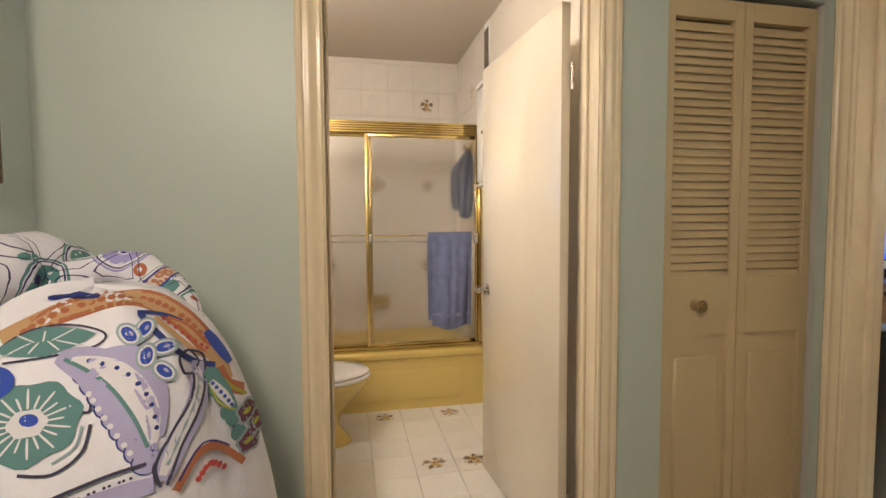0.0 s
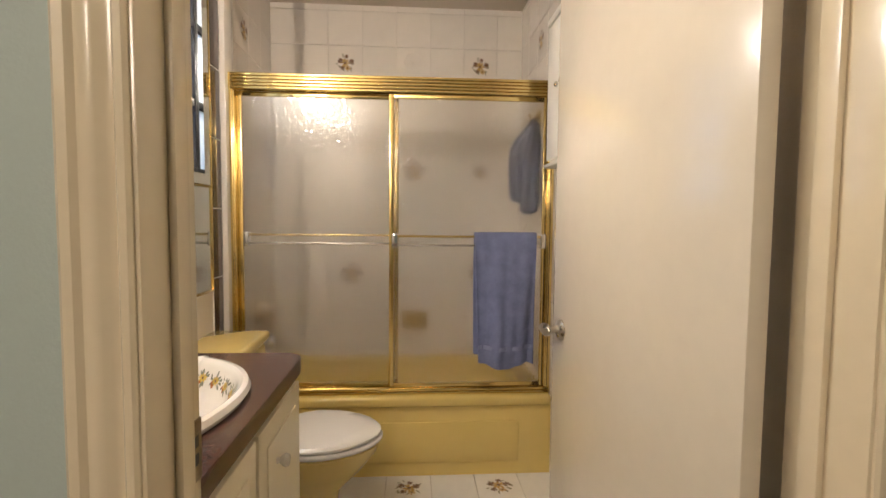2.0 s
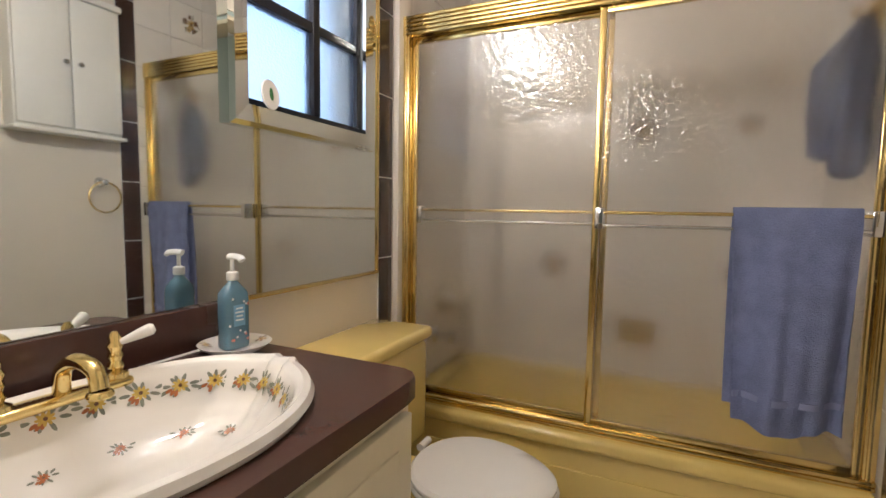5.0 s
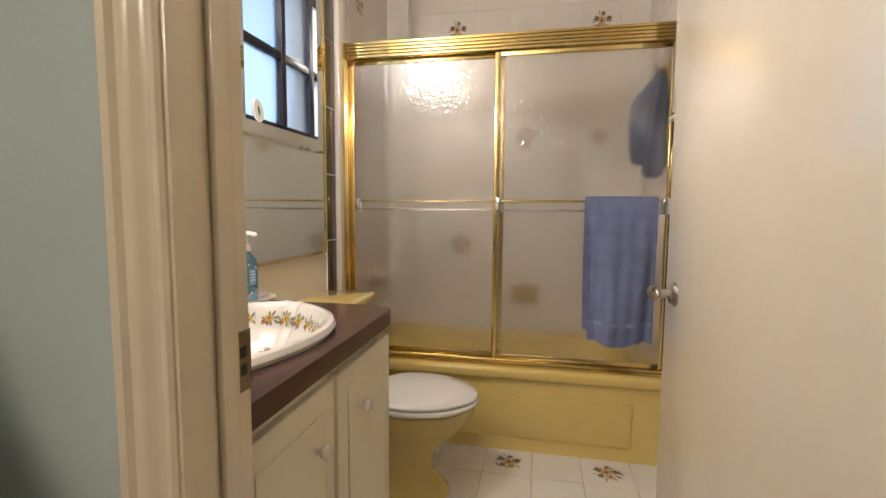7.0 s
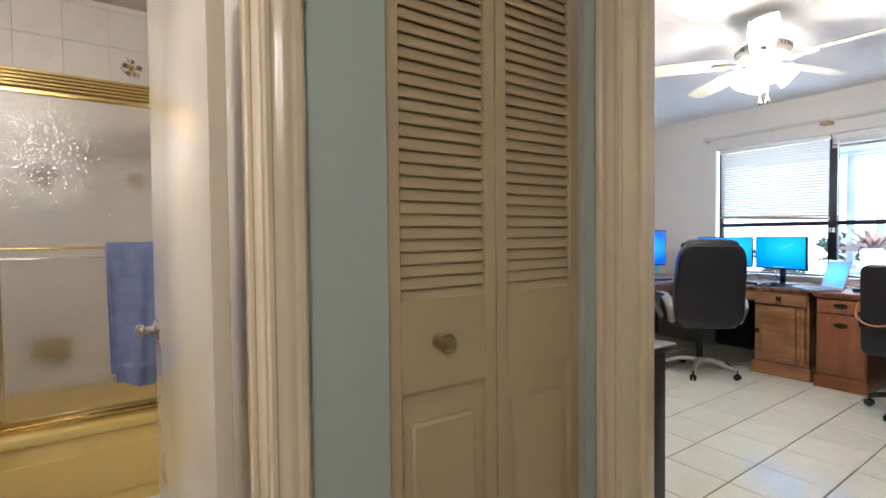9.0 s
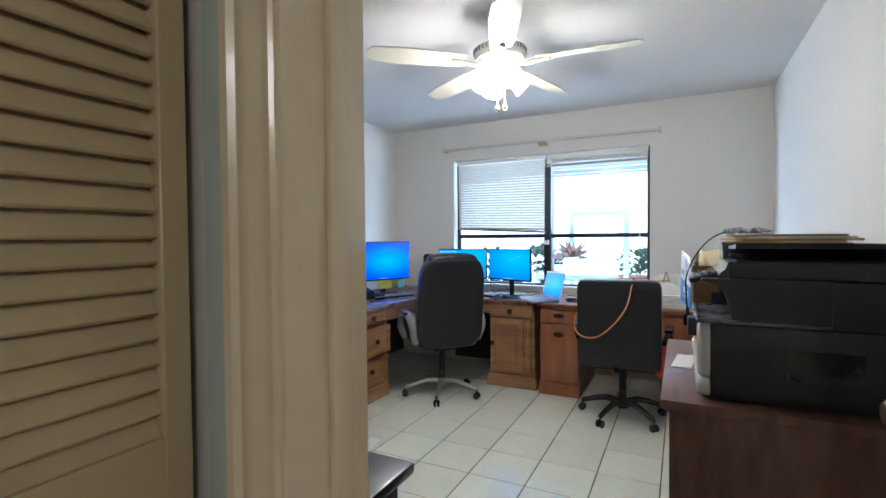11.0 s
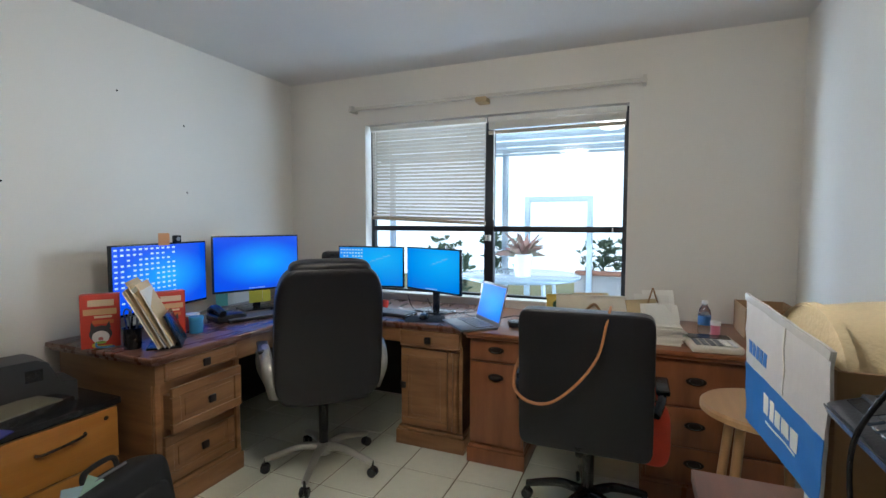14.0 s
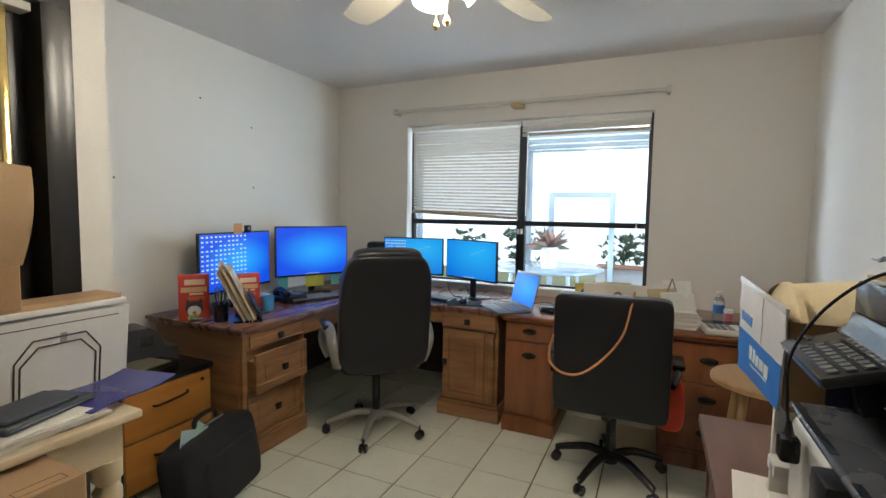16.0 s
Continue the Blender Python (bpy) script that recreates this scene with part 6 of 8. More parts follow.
# reddish desk with cup pulls
dr = thing("desk", pose(0, 0, 0), "reddish cherry wood desk with cup-pull drawers", "desk", "office desks")
moulded_top("desk_top", 4.945, 0.36, 5.735, 1.955, 0.757, WOOD_R, dr)
for ya, yb in ((1.62, 1.93), (0.40, 1.02)):
    part("pedestal", B(5.0, ya, 0.10, 5.70, yb, 0.717), WOOD_R, dr)
    b = B(4.975, ya - 0.012, 0.0, 5.70, yb + 0.012, 0.085, 0.004)
    box(b, 4.985, ya - 0.006, 0.085, 5.70, yb + 0.006, 0.103, 0.006, 2)
    part("plinth", b, WOOD_R, dr)
f = part("drawer_front", B(0, -0.016, 0, 0.29, 0, 0.115, 0.004), WOOD_R, dr)
f.matrix_basis = pose(5.0, 1.92, 0.595, 0, 0, -90)
part("cup_pull", cup_pull(pose(0.145, -0.016, 0.06, 90)), KNOB, f)
f = part("cupboard_door", B(0, -0.016, 0, 0.29, 0, 0.465, 0.004), WOOD_R, dr)
f.matrix_basis = pose(5.0, 1.92, 0.118, 0, 0, -90)
part("cup_pull", cup_pull(pose(0.145, -0.016, 0.385, 90)), KNOB, f)
for z, h in ((0.485, 0.225), (0.29, 0.185), (0.115, 0.165)):
    f = part("drawer_front", B(0, -0.016, 0, 0.59, 0, h, 0.004), WOOD_R, dr)
    f.matrix_basis = pose(5.0, 1.005, z, 0, 0, -90)
    part("cup_pull", cup_pull(pose(0.21, -0.016, h * 0.55, 90)), KNOB, f)
part("modesty_panel", B(5.60, 1.02, 0.10, 5.62, 1.62, 0.717), WOOD_R, dr)

# orange drawer unit with black top
fc = thing("file_cabinet", pose(0, 0, 0), "orange maple two-drawer cabinet with black top", "file cabinet")
part("body", B(3.42, 3.262, 0.03, 3.885, 3.76, 0.535), BLACK_WOOD, fc)
part("top", B(3.40, 3.235, 0.535, 3.895, 3.77, 0.565, 0.004), BLACK_PLASTIC, fc)
for z, h in ((0.295, 0.23), (0.05, 0.235)):
    f = part("drawer_front", B(3.425, 3.242, z, 3.88, 3.262, z + h, 0.002), ORANGE_WOOD, fc)
    part("handle", tube(bm_new(), spline([(3.56, 3.24, z + h * 0.62), (3.575, 3.218, z + h * 0.63), (3.65, 3.212, z + h * 0.66), (3.725, 3.218, z + h * 0.69), (3.74, 3.24, z + h * 0.7)], 4), 0.006, 8), KNOB, f)
part("lock", lathe(bm_new(), [(0.010, 0), (0.009, 0.003), (0, 0.003)], 14, Matrix.Translation((3.83, 3.242, 0.487)) @ pose(0, 0, 0, 90)), KNOB, fc)

# ---- office chairs ----
def caster_base(t, material, z_hub=0.10, r=0.29, rot=0.0):
    part("hub", lathe(bm_new(), [(0.04, 0.075), (0.045, 0.09), (0.045, 0.13), (0.03, 0.14)], 20), material, t)
    part("gas_lift", rod(bm_new(), (0, 0, 0.12), (0, 0, 0.40), 0.026), BLACK_PLASTIC, t)
    for k in range(5):
        a = math.radians(rot + 72 * k)
        d = Vector((math.cos(a), math.sin(a), 0))
        pts = spline([d * 0.03 + Vector((0, 0, 0.115)), d * 0.12 + Vector((0, 0, 0.125)), d * 0.22 + Vector((0, 0, 0.10)), d * r + Vector((0, 0, 0.075))], 5)
        leg = part("base_leg", tube(bm_new(), pts, 0.018, 10, radii=[0.024 - 0.008 * i / len(pts) for i in range(len(pts))]), material, t)
        n = Vector((-d.y, d.x, 0))
        c = d * r + Vector((0, 0, 0.027))
        b = bm_new()
        for s in (-1, 1):
            q = Matrix.Translation(c + n * s * 0.014) @ n.to_track_quat("Z", "Y").to_matrix().to_4x4()
            lathe(b, [(0.0, -0.009), (0.022, -0.009), (0.026, -0.004), (0.026, 0.004), (0.022, 0.009), (0, 0.009)], 16, q)
        rod(b, c + Vector((0, 0, 0.01)), c + Vector((0, 0, 0.06)), 0.007, 8)
        part("caster", b, BLACK_PLASTIC, leg)


def cushion(fn, nu=28, nv=20):
    b = bm_new()
    sheet(b, fn, nu, nv)
    bmesh.ops.remove_doubles(b, verts=b.verts[:], dist=0.0004)
    return b


def pillow(w, d, h, m, e=0.35, bulge=0.0, seams=0, shoulder=0.0):
    """A padded block with soft edges, in local x (w), y (d), z (h)."""
    def f(u, v):
        a, p = 2 * math.pi * u, math.pi * (v - 0.5)
        c, s = math.cos(a), math.sin(a)
        sx, sy = math.copysign(abs(c) ** e, c), math.copysign(abs(s) ** e, s)
        k, q = abs(math.cos(p)) ** e, math.copysign(abs(math.sin(p)) ** e, math.sin(p))
        x, y, z = sx * k * w / 2, sy * k * d / 2, q * h / 2
        y += bulge * (1 - (2 * z / h) ** 2)
        if seams:
            y *= 1 - 0.05 * abs(math.cos(z / h * math.pi * seams)) ** 8
        x *= 1 - shoulder * max(0.0, 2 * z / h) ** 3
        y += 0.006 * noise.noise(Vector((x * 7, z * 7, d))) + 0.0022 * noise.noise(Vector((x * 16, z * 30, d + 3)))
        return m @ Vector((x, y, z))
    return cushion(f, 48, 32)


# high-backed chair with silver arms; local +y is the way it faces
c1 = thing("office_chair", pose(4.62, 2.66, 0, 0, 0, -44), "black leather high-back office chair with silver arms", "office chair", "office chairs")
caster_base(c1, mat("brushed_silver_base", (0.42, 0.40, 0.36), 0.3, 0.8, var=0.1, bump=0.04), r=0.31, rot=27)
part("mechanism", B(-0.10, -0.12, 0.39, 0.10, 0.12, 0.425, 0.01), BLACK_PLASTIC, c1)
part("seat", pillow(0.50, 0.50, 0.11, pose(0, 0.02, 0.475), 0.4), BLACK_LEATHER, c1)
part("backrest", pillow(0.54, 0.11, 0.70, pose(0, -0.235, 0.80, 9), 0.27, 0.02, 0, 0.16), BLACK_LEATHER, c1)
part("head_cushion", pillow(0.40, 0.12, 0.16, pose(0, -0.262, 1.098, 9), 0.42), BLACK_LEATHER, c1)
SILV = mat("silver_chair_arm", (0.38, 0.37, 0.35), 0.3, 0.7, var=0.08, bump=0.03)
for s in (-1, 1):
    arm = part("armrest", tube(bm_new(), spline([(s * 0.27, 0.16, 0.46), (s * 0.31, 0.17, 0.56), (s * 0.31, 0.10, 0.665), (s * 0.30, -0.06, 0.68), (s * 0.29, -0.16, 0.60), (s * 0.26, -0.12, 0.47)], 6), 0.022, 10, 1.6), SILV, c1, "curved silver armrest")
    part("arm_pad", B(s * 0.305 - 0.03, -0.07, 0.682, s * 0.305 + 0.03, 0.15, 0.705, 0.010, 3), BLACK_LEATHER, arm)

# low-backed chair seen from behind
c2 = thing("office_chair", pose(4.72, 1.255, 0, 0, 0, -90), "black mid-back office chair with a strap over it", "office chair", "office chairs")
caster_base(c2, BLACK_PLASTIC, r=0.29, rot=30)
part("mechanism", B(-0.09, -0.12, 0.39, 0.09, 0.12, 0.425, 0.01), BLACK_PLASTIC, c2)
part("seat", pillow(0.50, 0.48, 0.10, pose(0, 0.03, 0.472), 0.35), BLACK_LEATHER, c2)
part("backrest", pillow(0.525, 0.075, 0.59, pose(0, -0.262, 0.717, 4), 0.14, 0.0, 0), BLACK_LEATHER, c2)
part("back_bar", tube(bm_new(), spline([(0, -0.05, 0.41), (0, -0.20, 0.40), (0, -0.262, 0.46)], 5), 0.02, 8, 2.0), BLACK_PLASTIC, c2)
for s in (-1, 1):
    arm = part("armrest", tube(bm_new(), spline([(s * 0.25, 0.10, 0.46), (s * 0.30, 0.10, 0.55), (s * 0.30, 0.02, 0.64), (s * 0.295, -0.14, 0.64), (s * 0.27, -0.22, 0.60)], 6), 0.018, 8), BLACK_PLASTIC, c2)
    part("arm_pad", B(s * 0.30 - 0.028, -0.12, 0.648, s * 0.30 + 0.028, 0.08, 0.672, 0.009, 3), BLACK_PLASTIC, arm)
TAN = mat("tan_leather_strap", (0.42, 0.17, 0.06), 0.5, var=0.15, scale=20, fine=150, bump=0.1)
st = thing("bag_strap", pose(4.72, 1.255, 0, 0, 0, -90), "tan leather strap hanging over chair back", "strap")
part("strap", tube(bm_new(), spline([(0.09, -0.20, 0.99), (0.095, -0.265, 1.028), (0.085, -0.318, 0.97), (0.055, -0.325, 0.84), (-0.02, -0.325, 0.725), (-0.12, -0.322, 0.635), (-0.21, -0.318, 0.622), (-0.272, -0.305, 0.66), (-0.285, -0.27, 0.72), (-0.272, -0.22, 0.78)], 8), 0.0040, 8, 1.9), TAN, st)
rb = thing("cloth_bag", pose(4.66, 0.985, 0.33), "orange-red cloth bag hung on chair arm", "bag")
part("cloth", pillow(0.075, 0.13, 0.27, pose(0, 0, 0.13), 0.6), mat("orange_red_cloth", (0.72, 0.075, 0.035), 0.8, var=0.15, scale=9, fine=200, bump=0.3), rb)
part("loop", tube(bm_new(), spline([(0, -0.02, 0.25), (0.01, 0.0, 0.33), (0, 0.03, 0.25)], 5), 0.006), mat("orange_red_cloth", (0.72, 0.075, 0.035)), rb)


# ---- screens and desk things ----
def screen_mat(name, c0, c1, cx, cz, spread):
    m = bpy.data.materials.new(name)
    m.use_nodes = True
    nt = m.node_tree
    N, L = nt.nodes.new, nt.links.new
    b = nt.nodes["Principled BSDF"]
    b.inputs["Base Color"].default_value = (0.01, 0.01, 0.012, 1)
    b.inputs["Roughness"].default_value = 0.35
    tc, mp, gr, rp = N("ShaderNodeTexCoord"), N("ShaderNodeMapping"), N("ShaderNodeTexGradient"), N("ShaderNodeValToRGB")
    gr.gradient_type = "SPHERICAL"
    mp.inputs["Location"].default_value = (-cx / spread, 0, -cz / (spread * 0.5))
    mp.inputs["Scale"].default_value = (1 / spread, 0, 1 / (spread * 0.5))
    L(tc.outputs["Object"], mp.inputs[0])
    L(mp.outputs[0], gr.inputs[0])
    rp.color_ramp.elements[0].color, rp.color_ramp.elements[1].color = (*c0, 1), (*c1, 1)
    rp.color_ramp.elements[1].position = 0.9
    L(gr.outputs[0], rp.inputs[0])
    L(rp.outputs[0], b.inputs["Emission Color"])
    b.inputs["Emission Strength"].default_value = 1.45
    return m


SCR_A = screen_mat("deep_blue_desktop", (0.002, 0.075, 0.72), (0.02, 0.38, 1.0), 0.03, 0.0, 0.33)
SCR_B = screen_mat("sea_blue_desktop", (0.002, 0.16, 0.62), (0.02, 0.40, 0.85), 0.08, 0.06, 0.45)
DIVER = mat("lit_diver_shape", (0.05, 0.05, 0.05), 0.5, var=0.02, bump=0, emit=(0.16, 0.50, 0.80), emit_strength=1.2)
ICON = mat("lit_icons", (0.1, 0.1, 0.1), 0.5, var=0.02, bump=0, emit=(0.62, 0.82, 1.0), emit_strength=1.2)


def monitor(a, c, z0, z1, screen, label, icons=0, stand=True, base=0.762):
    """A flat screen between the lower corners a and c, seen from the side it faces."""
    a, c = Vector(a), Vector(c)
    w = (c - a).length
    ang = math.degrees(math.atan2(c.y - a.y, c.x - a.x))
    mid = (a + c) / 2
    t = thing("monitor", pose(mid.x, mid.y, base, 0, 0, ang), label, "monitor", "desk monitors")
    h, zc = z1 - z0, (z0 + z1) / 2 - base
    part("bezel", B(-w / 2, 0, zc - h / 2, w / 2, 0.022, zc + h / 2, 0.004), BLACK_PLASTIC, t)
    part("back_shell", B(-w * 0.32, 0.022, zc - h * 0.32, w * 0.32, 0.05, zc + h * 0.32, 0.012), BLACK_PLASTIC, t)
    s = part("screen", B(-w / 2 + 0.009, -0.0012, -h / 2 + 0.014, w / 2 - 0.009, 0.002, h / 2 - 0.009), screen, t, "lit blue screen")
    s.matrix_basis = pose(0, 0, zc)
    if icons:
        b = bm_new()
        r = random.Random(icons)
        cols, rows = (11, 11) if icons == 1 else (8, 6)
        span = 0.62 if icons == 1 else 0.36
        for i in range(cols):
            for j in range(rows):
                x = -w / 2 + 0.018 + i * w * span / cols
                z = h / 2 - 0.022 - j * (h - 0.07) / rows * (1 if icons == 1 else 0.62)
                if r.random() < 0.1:
                    continue
                ww, hh = w * span / cols * 0.52, (h - 0.07) / rows * 0.34 * (1 if icons == 1 else 0.7)
                b.faces.new([b.verts.new(p) for p in ((x, -0.0018, z), (x + ww, -0.0018, z), (x + ww, -0.0018, z - hh), (x, -0.0018, z - hh))])
        part("icon_grid", b, ICON, s, "rows of pale desktop icons")
    else:
        b = bm_new()
        for k in range(8):
            x = -0.06 + k * 0.014
            box(b, x, -0.002, -h / 2 + 0.018, x + 0.007, -0.0014, -h / 2 + 0.024)
        part("taskbar", b, ICON, s)
    if screen is SCR_B:
        b = bm_new()
        for k in range(9):
            lathe(b, [(0.0, 0.0), (0.004 + 0.0025 * math.sin(k * 1.7) ** 2, 0.0006), (0, 0.0009)], 7, Matrix.Translation((0.0 + k * 0.017, -0.0012, 0.035 + 0.006 * k + 0.004 * math.sin(k * 2.3))) @ pose(0, 0, 0, 90), 1.8, 0.8)
        part("diver_picture", b, DIVER, s, "pale diver shape")
    if stand:
        part("stand_neck", B(-0.025, 0.028, 0.012, 0.025, 0.05, zc, 0.006), BLACK_PLASTIC, t)
        part("stand_foot", B(-0.12, -0.06, 0.0, 0.12, 0.11, 0.012, 0.005), BLACK_PLASTIC, t)
    return t


mon1 = monitor((4.075, 3.56, 0), (4.745, 3.665, 0), 0.855, 1.238, SCR_A, "large monitor showing rows of desktop icons", 1)
monitor((4.735, 3.60, 0), (5.265, 3.35, 0), 0.89, 1.268, SCR_A, "large monitor showing a plain blue desktop")
monitor((5.375, 3.075, 0), (5.455, 2.585, 0), 0.895, 1.188, SCR_B, "monitor with icons beside window", 2)
monitor((5.455, 2.56, 0), (5.25, 2.085, 0), 0.895, 1.190, SCR_B, "monitor with diver picture beside laptop")
wc2 = thing("webcam", pose(4.50, 3.615, 1.236), "small black webcam on top of monitor", "webcam")
part("body", B(-0.022, -0.012, 0.0, 0.022, 0.016, 0.045, 0.006), BLACK_PLASTIC, wc2)
part("lens", lathe(bm_new(), [(0.013, 0), (0.012, 0.004), (0.006, 0.003), (0, 0.004)], 16, Matrix.Translation((0, -0.012, 0.024)) @ pose(0, 0, 0, 90)), GREY_PLASTIC, wc2)
nt_ = thing("sticky_note", pose(4.41, 3.607, 1.225), "orange sticky note on monitor edge", "note")
part("sheet", B(-0.035, -0.0015, 0, 0.035, 0.0, 0.07), plain("orange_note", (0.75, 0.36, 0.16), 0.8), nt_)
for dx, w, c in ((0.0, 0.09, (0.52, 0.50, 0.06)), (0.075, 0.055, (0.52, 0.50, 0.06)), (0.20, 0.07, (0.10, 0.36, 0.33)), (-0.22, 0.075, (0.10, 0.36, 0.33))):
    m = pose(4.735 + (0.265 + dx) * 0.905, 3.60 - (0.265 + dx) * 0.425 - 0.012, 0.81, 0, 0, -25.2)
    o = thing("sticky_note", m, "sticky note stuck below monitor", "note", "sticky notes")
    part("sheet", B(-w / 2, -0.0015, 0, w / 2, 0, 0.082), plain("note_%s" % ("yellow" if c[0] > 0.3 else "teal"), c, 0.8), o)


def laptop():
    t = thing("laptop", pose(5.17, 1.89, 0.757, 0, 0, 223), "grey laptop open with blue screen on desk", "laptop")
    part("base", B(-0.155, -0.225, 0, 0.155, 0, 0.014, 0.004), mat("dark_silver_laptop", (0.20, 0.21, 0.23), 0.35, 0.5, var=0.06, bump=0.02), t)
    kb = part("keyboard", B(-0.14, -0.125, 0.014, 0.14, -0.02, 0.0155), BLACK_PLASTIC, t)
    b = bm_new()
    for i in range(14):
        for j in range(5):
            box(b, -0.137 + i * 0.0197, -0.122 + j * 0.0205, 0.0155, -0.137 + i * 0.0197 + 0.016, -0.122 + j * 0.0205 + 0.016, 0.0168)
    part("keys", b, GREY_PLASTIC, kb)
    part("touchpad", B(-0.05, -0.21, 0.014, 0.05, -0.14, 0.0146), GREY_PLASTIC, t)
    lid = part("lid", B(-0.155, 0, 0, 0.155, 0.008, 0.235, 0.003), SILVER, t)
    lid.matrix_basis = pose(0, 0.002, 0.012, -14)
    s = part("screen", B(-0.147, -0.0012, -0.100, 0.147, 0.001, 0.100), SCR_A, lid, "lit blue screen")
    s.matrix_basis = pose(0, 0, 0.122)


laptop()


def keyboard(m, label, mat_k=BLACK_PLASTIC):
    t = thing("keyboard", m, label, "keyboard")
    body = part("body", B(-0.22, -0.07, 0, 0.22, 0.07, 0.018, 0.005), mat_k, t)
    b = bm_new()
    for i in range(21):
        for j in range(6):
            box(b, -0.212 + i * 0.0203, -0.063 + j * 0.0212, 0.018, -0.212 + i * 0.0203 + 0.0165, -0.063 + j * 0.0212 + 0.017, 0.024)
    part("keys", b, GREY_PLASTIC, body)


keyboard(pose(4.78, 3.25, 0.762, 0, 0, -22), "dark keyboard on desk before monitor", BLACK_PLASTIC)
keyboard(pose(5.20, 2.60, 0.762, 0, 0, 80), "black keyboard on desk")


def mouse(m):
    t = thing("mouse", m, "black computer mouse on pad", "mouse")
    part("shell", pillow(0.062, 0.11, 0.036, pose(0, 0, 0.02), 0.75), BLACK_PLASTIC, t)
    part("wheel", rod(bm_new(), (-0.004, 0.03, 0.036), (0.004, 0.03, 0.036), 0.007, 10), GREY_PLASTIC, t)


mp = thing("mouse_pad", pose(5.13, 2.27, 0.762, 0, 0, -68), "black mouse pad on desk", "mouse pad")
part("pad", B(-0.12, -0.10, 0, 0.12, 0.10, 0.004, 0.002), BLACK_FABRIC, mp)
mouse(pose(5.11, 2.27, 0.766, 0, 0, -70))
mug = thing("mug", pose(5.36, 2.79, 0.762), "white mug with orange print on desk", "mug")
part("cup", lathe(bm_new(), [(0.036, 0), (0.040, 0.01), (0.040, 0.095), (0.037, 0.095), (0.036, 0.012), (0, 0.010)], 28), PORCELAIN, mug)
part("handle", tube(bm_new(), spline([(0, -0.038, 0.075), (0, -0.065, 0.07), (0, -0.062, 0.03), (0, -0.038, 0.022)], 5), 0.006), PORCELAIN, mug)
part("print_band", lathe(bm_new(), [(0.0405, 0.035), (0.0405, 0.065)], 28), plain("orange_print", (0.6, 0.16, 0.05), 0.4), mug)
rc = thing("red_cup", pose(5.38, 2.70, 0.762), "small red cup beside mug", "cup")
part("cup", lathe(bm_new(), [(0.026, 0), (0.032, 0.05), (0.029, 0.05), (0.024, 0.006), (0, 0.005)], 20), plain("red_plastic", (0.55, 0.04, 0.03), 0.35), rc)
sp = thing("speaker", pose(5.52, 3.22, 0.762, 0, 0, -65), "black desktop loudspeaker in desk corner", "loudspeaker")
part("cabinet", B(-0.10, 0, 0, 0.10, 0.16, 0.37, 0.03, 3), BLACK_PLASTIC, sp)
part("grille", B(-0.085, -0.008, 0.03, 0.085, 0.0, 0.34, 0.004), BLACK_FABRIC, sp)


# dog biscuit carton
def biscuit_box(m, s=1.0):
    t = thing("biscuit_box", m, "red dog biscuit carton with husky picture", "box")
    w, d, h = 0.155 * s, 0.06, 0.255 * s
    part("carton", B(-w / 2, 0, 0, w / 2, d, h, 0.002), mat("red_printed_card", (0.55, 0.05, 0.03), 0.4, var=0.1, scale=8, fine=60, bump=0.02), t)
    CR = plain("cream_print", (0.75, 0.62, 0.45), 0.5)
    part("brand_patch", B(-w * 0.30, -0.0008, h * 0.78, w * 0.36, 0, h * 0.90), CR, t)
    part("title_band", B(-w * 0.42, -0.0008, h * 0.62, w * 0.42, 0, h * 0.73), plain("tan_print", (0.66, 0.42, 0.22), 0.5), t)
    part("subtitle_band", B(-w * 0.15, -0.0008, h * 0.56, w * 0.30, 0, h * 0.60), CR, t)
    part("face_dark", lathe(bm_new(), [(0.045 * s, 0), (0.044 * s, 0.0012), (0, 0.0013)], 24, Matrix.Translation((0, 0, h * 0.26)) @ pose(0, 0, 0, 90), 1, 0.9), plain("dark_fur_print", (0.05, 0.045, 0.05), 0.5), t)
    part("face_white", lathe(bm_new(), [(0.034 * s, 0.0013), (0.033 * s, 0.0018), (0, 0.0019)], 24, Matrix.Translation((0, 0, h * 0.20)) @ pose(0, 0, 0, 90), 1, 0.9), plain("white_fur_print", (0.72, 0.68, 0.66), 0.5), t)
    part("muzzle", lathe(bm_new(), [(0.010 * s, 0.0019), (0.009 * s, 0.0024), (0, 0.0025)], 14, Matrix.Translation((0, 0, h * 0.17)) @ pose(0, 0, 0, 90), 1, 0.8), plain("pink_print", (0.45, 0.12, 0.12), 0.5), t)
    for x in (-0.028, 0.028):
        part("ear", extrude(bm_new(), [(x * s - 0.013, 0), (x * s + 0.013, 0), (x * s * 1.25, 0.034)], 0, 0.0014, Matrix.Translation((0, 0, h * 0.36)) @ pose(0, 0, 0, 90)), plain("dark_fur_print", (0.05, 0.045, 0.05)), t)
    part("orange_patch", B(-w * 0.2, -0.0009, h * 0.45, w * 0.34, 0, h * 0.52), plain("orange_print", (0.6, 0.16, 0.05)), t)


biscuit_box(pose(3.93, 3.42, 0.762, 0, 0, -36))
biscuit_box(pose(4.225, 3.33, 0.762, 0, 0, -30), 0.92)

# folders in a wire stand
fs = thing("folder_stand", pose(4.10, 3.20, 0.762, 0, 0, -134), "manila folders leaning in a black desk stand", "folder stand")
part("stand", B(-0.12, -0.07, 0, 0.12, 0.08, 0.012, 0.004), BLACK_PLASTIC, fs)
b = B(-0.11, 0.0, 0.0, 0.11, 0.012, 0.17, 0.004)
b.transform(pose(0, 0.07, 0.0, 24))
part("back_rest", b, BLACK_PLASTIC, fs)
rr = random.Random(7)
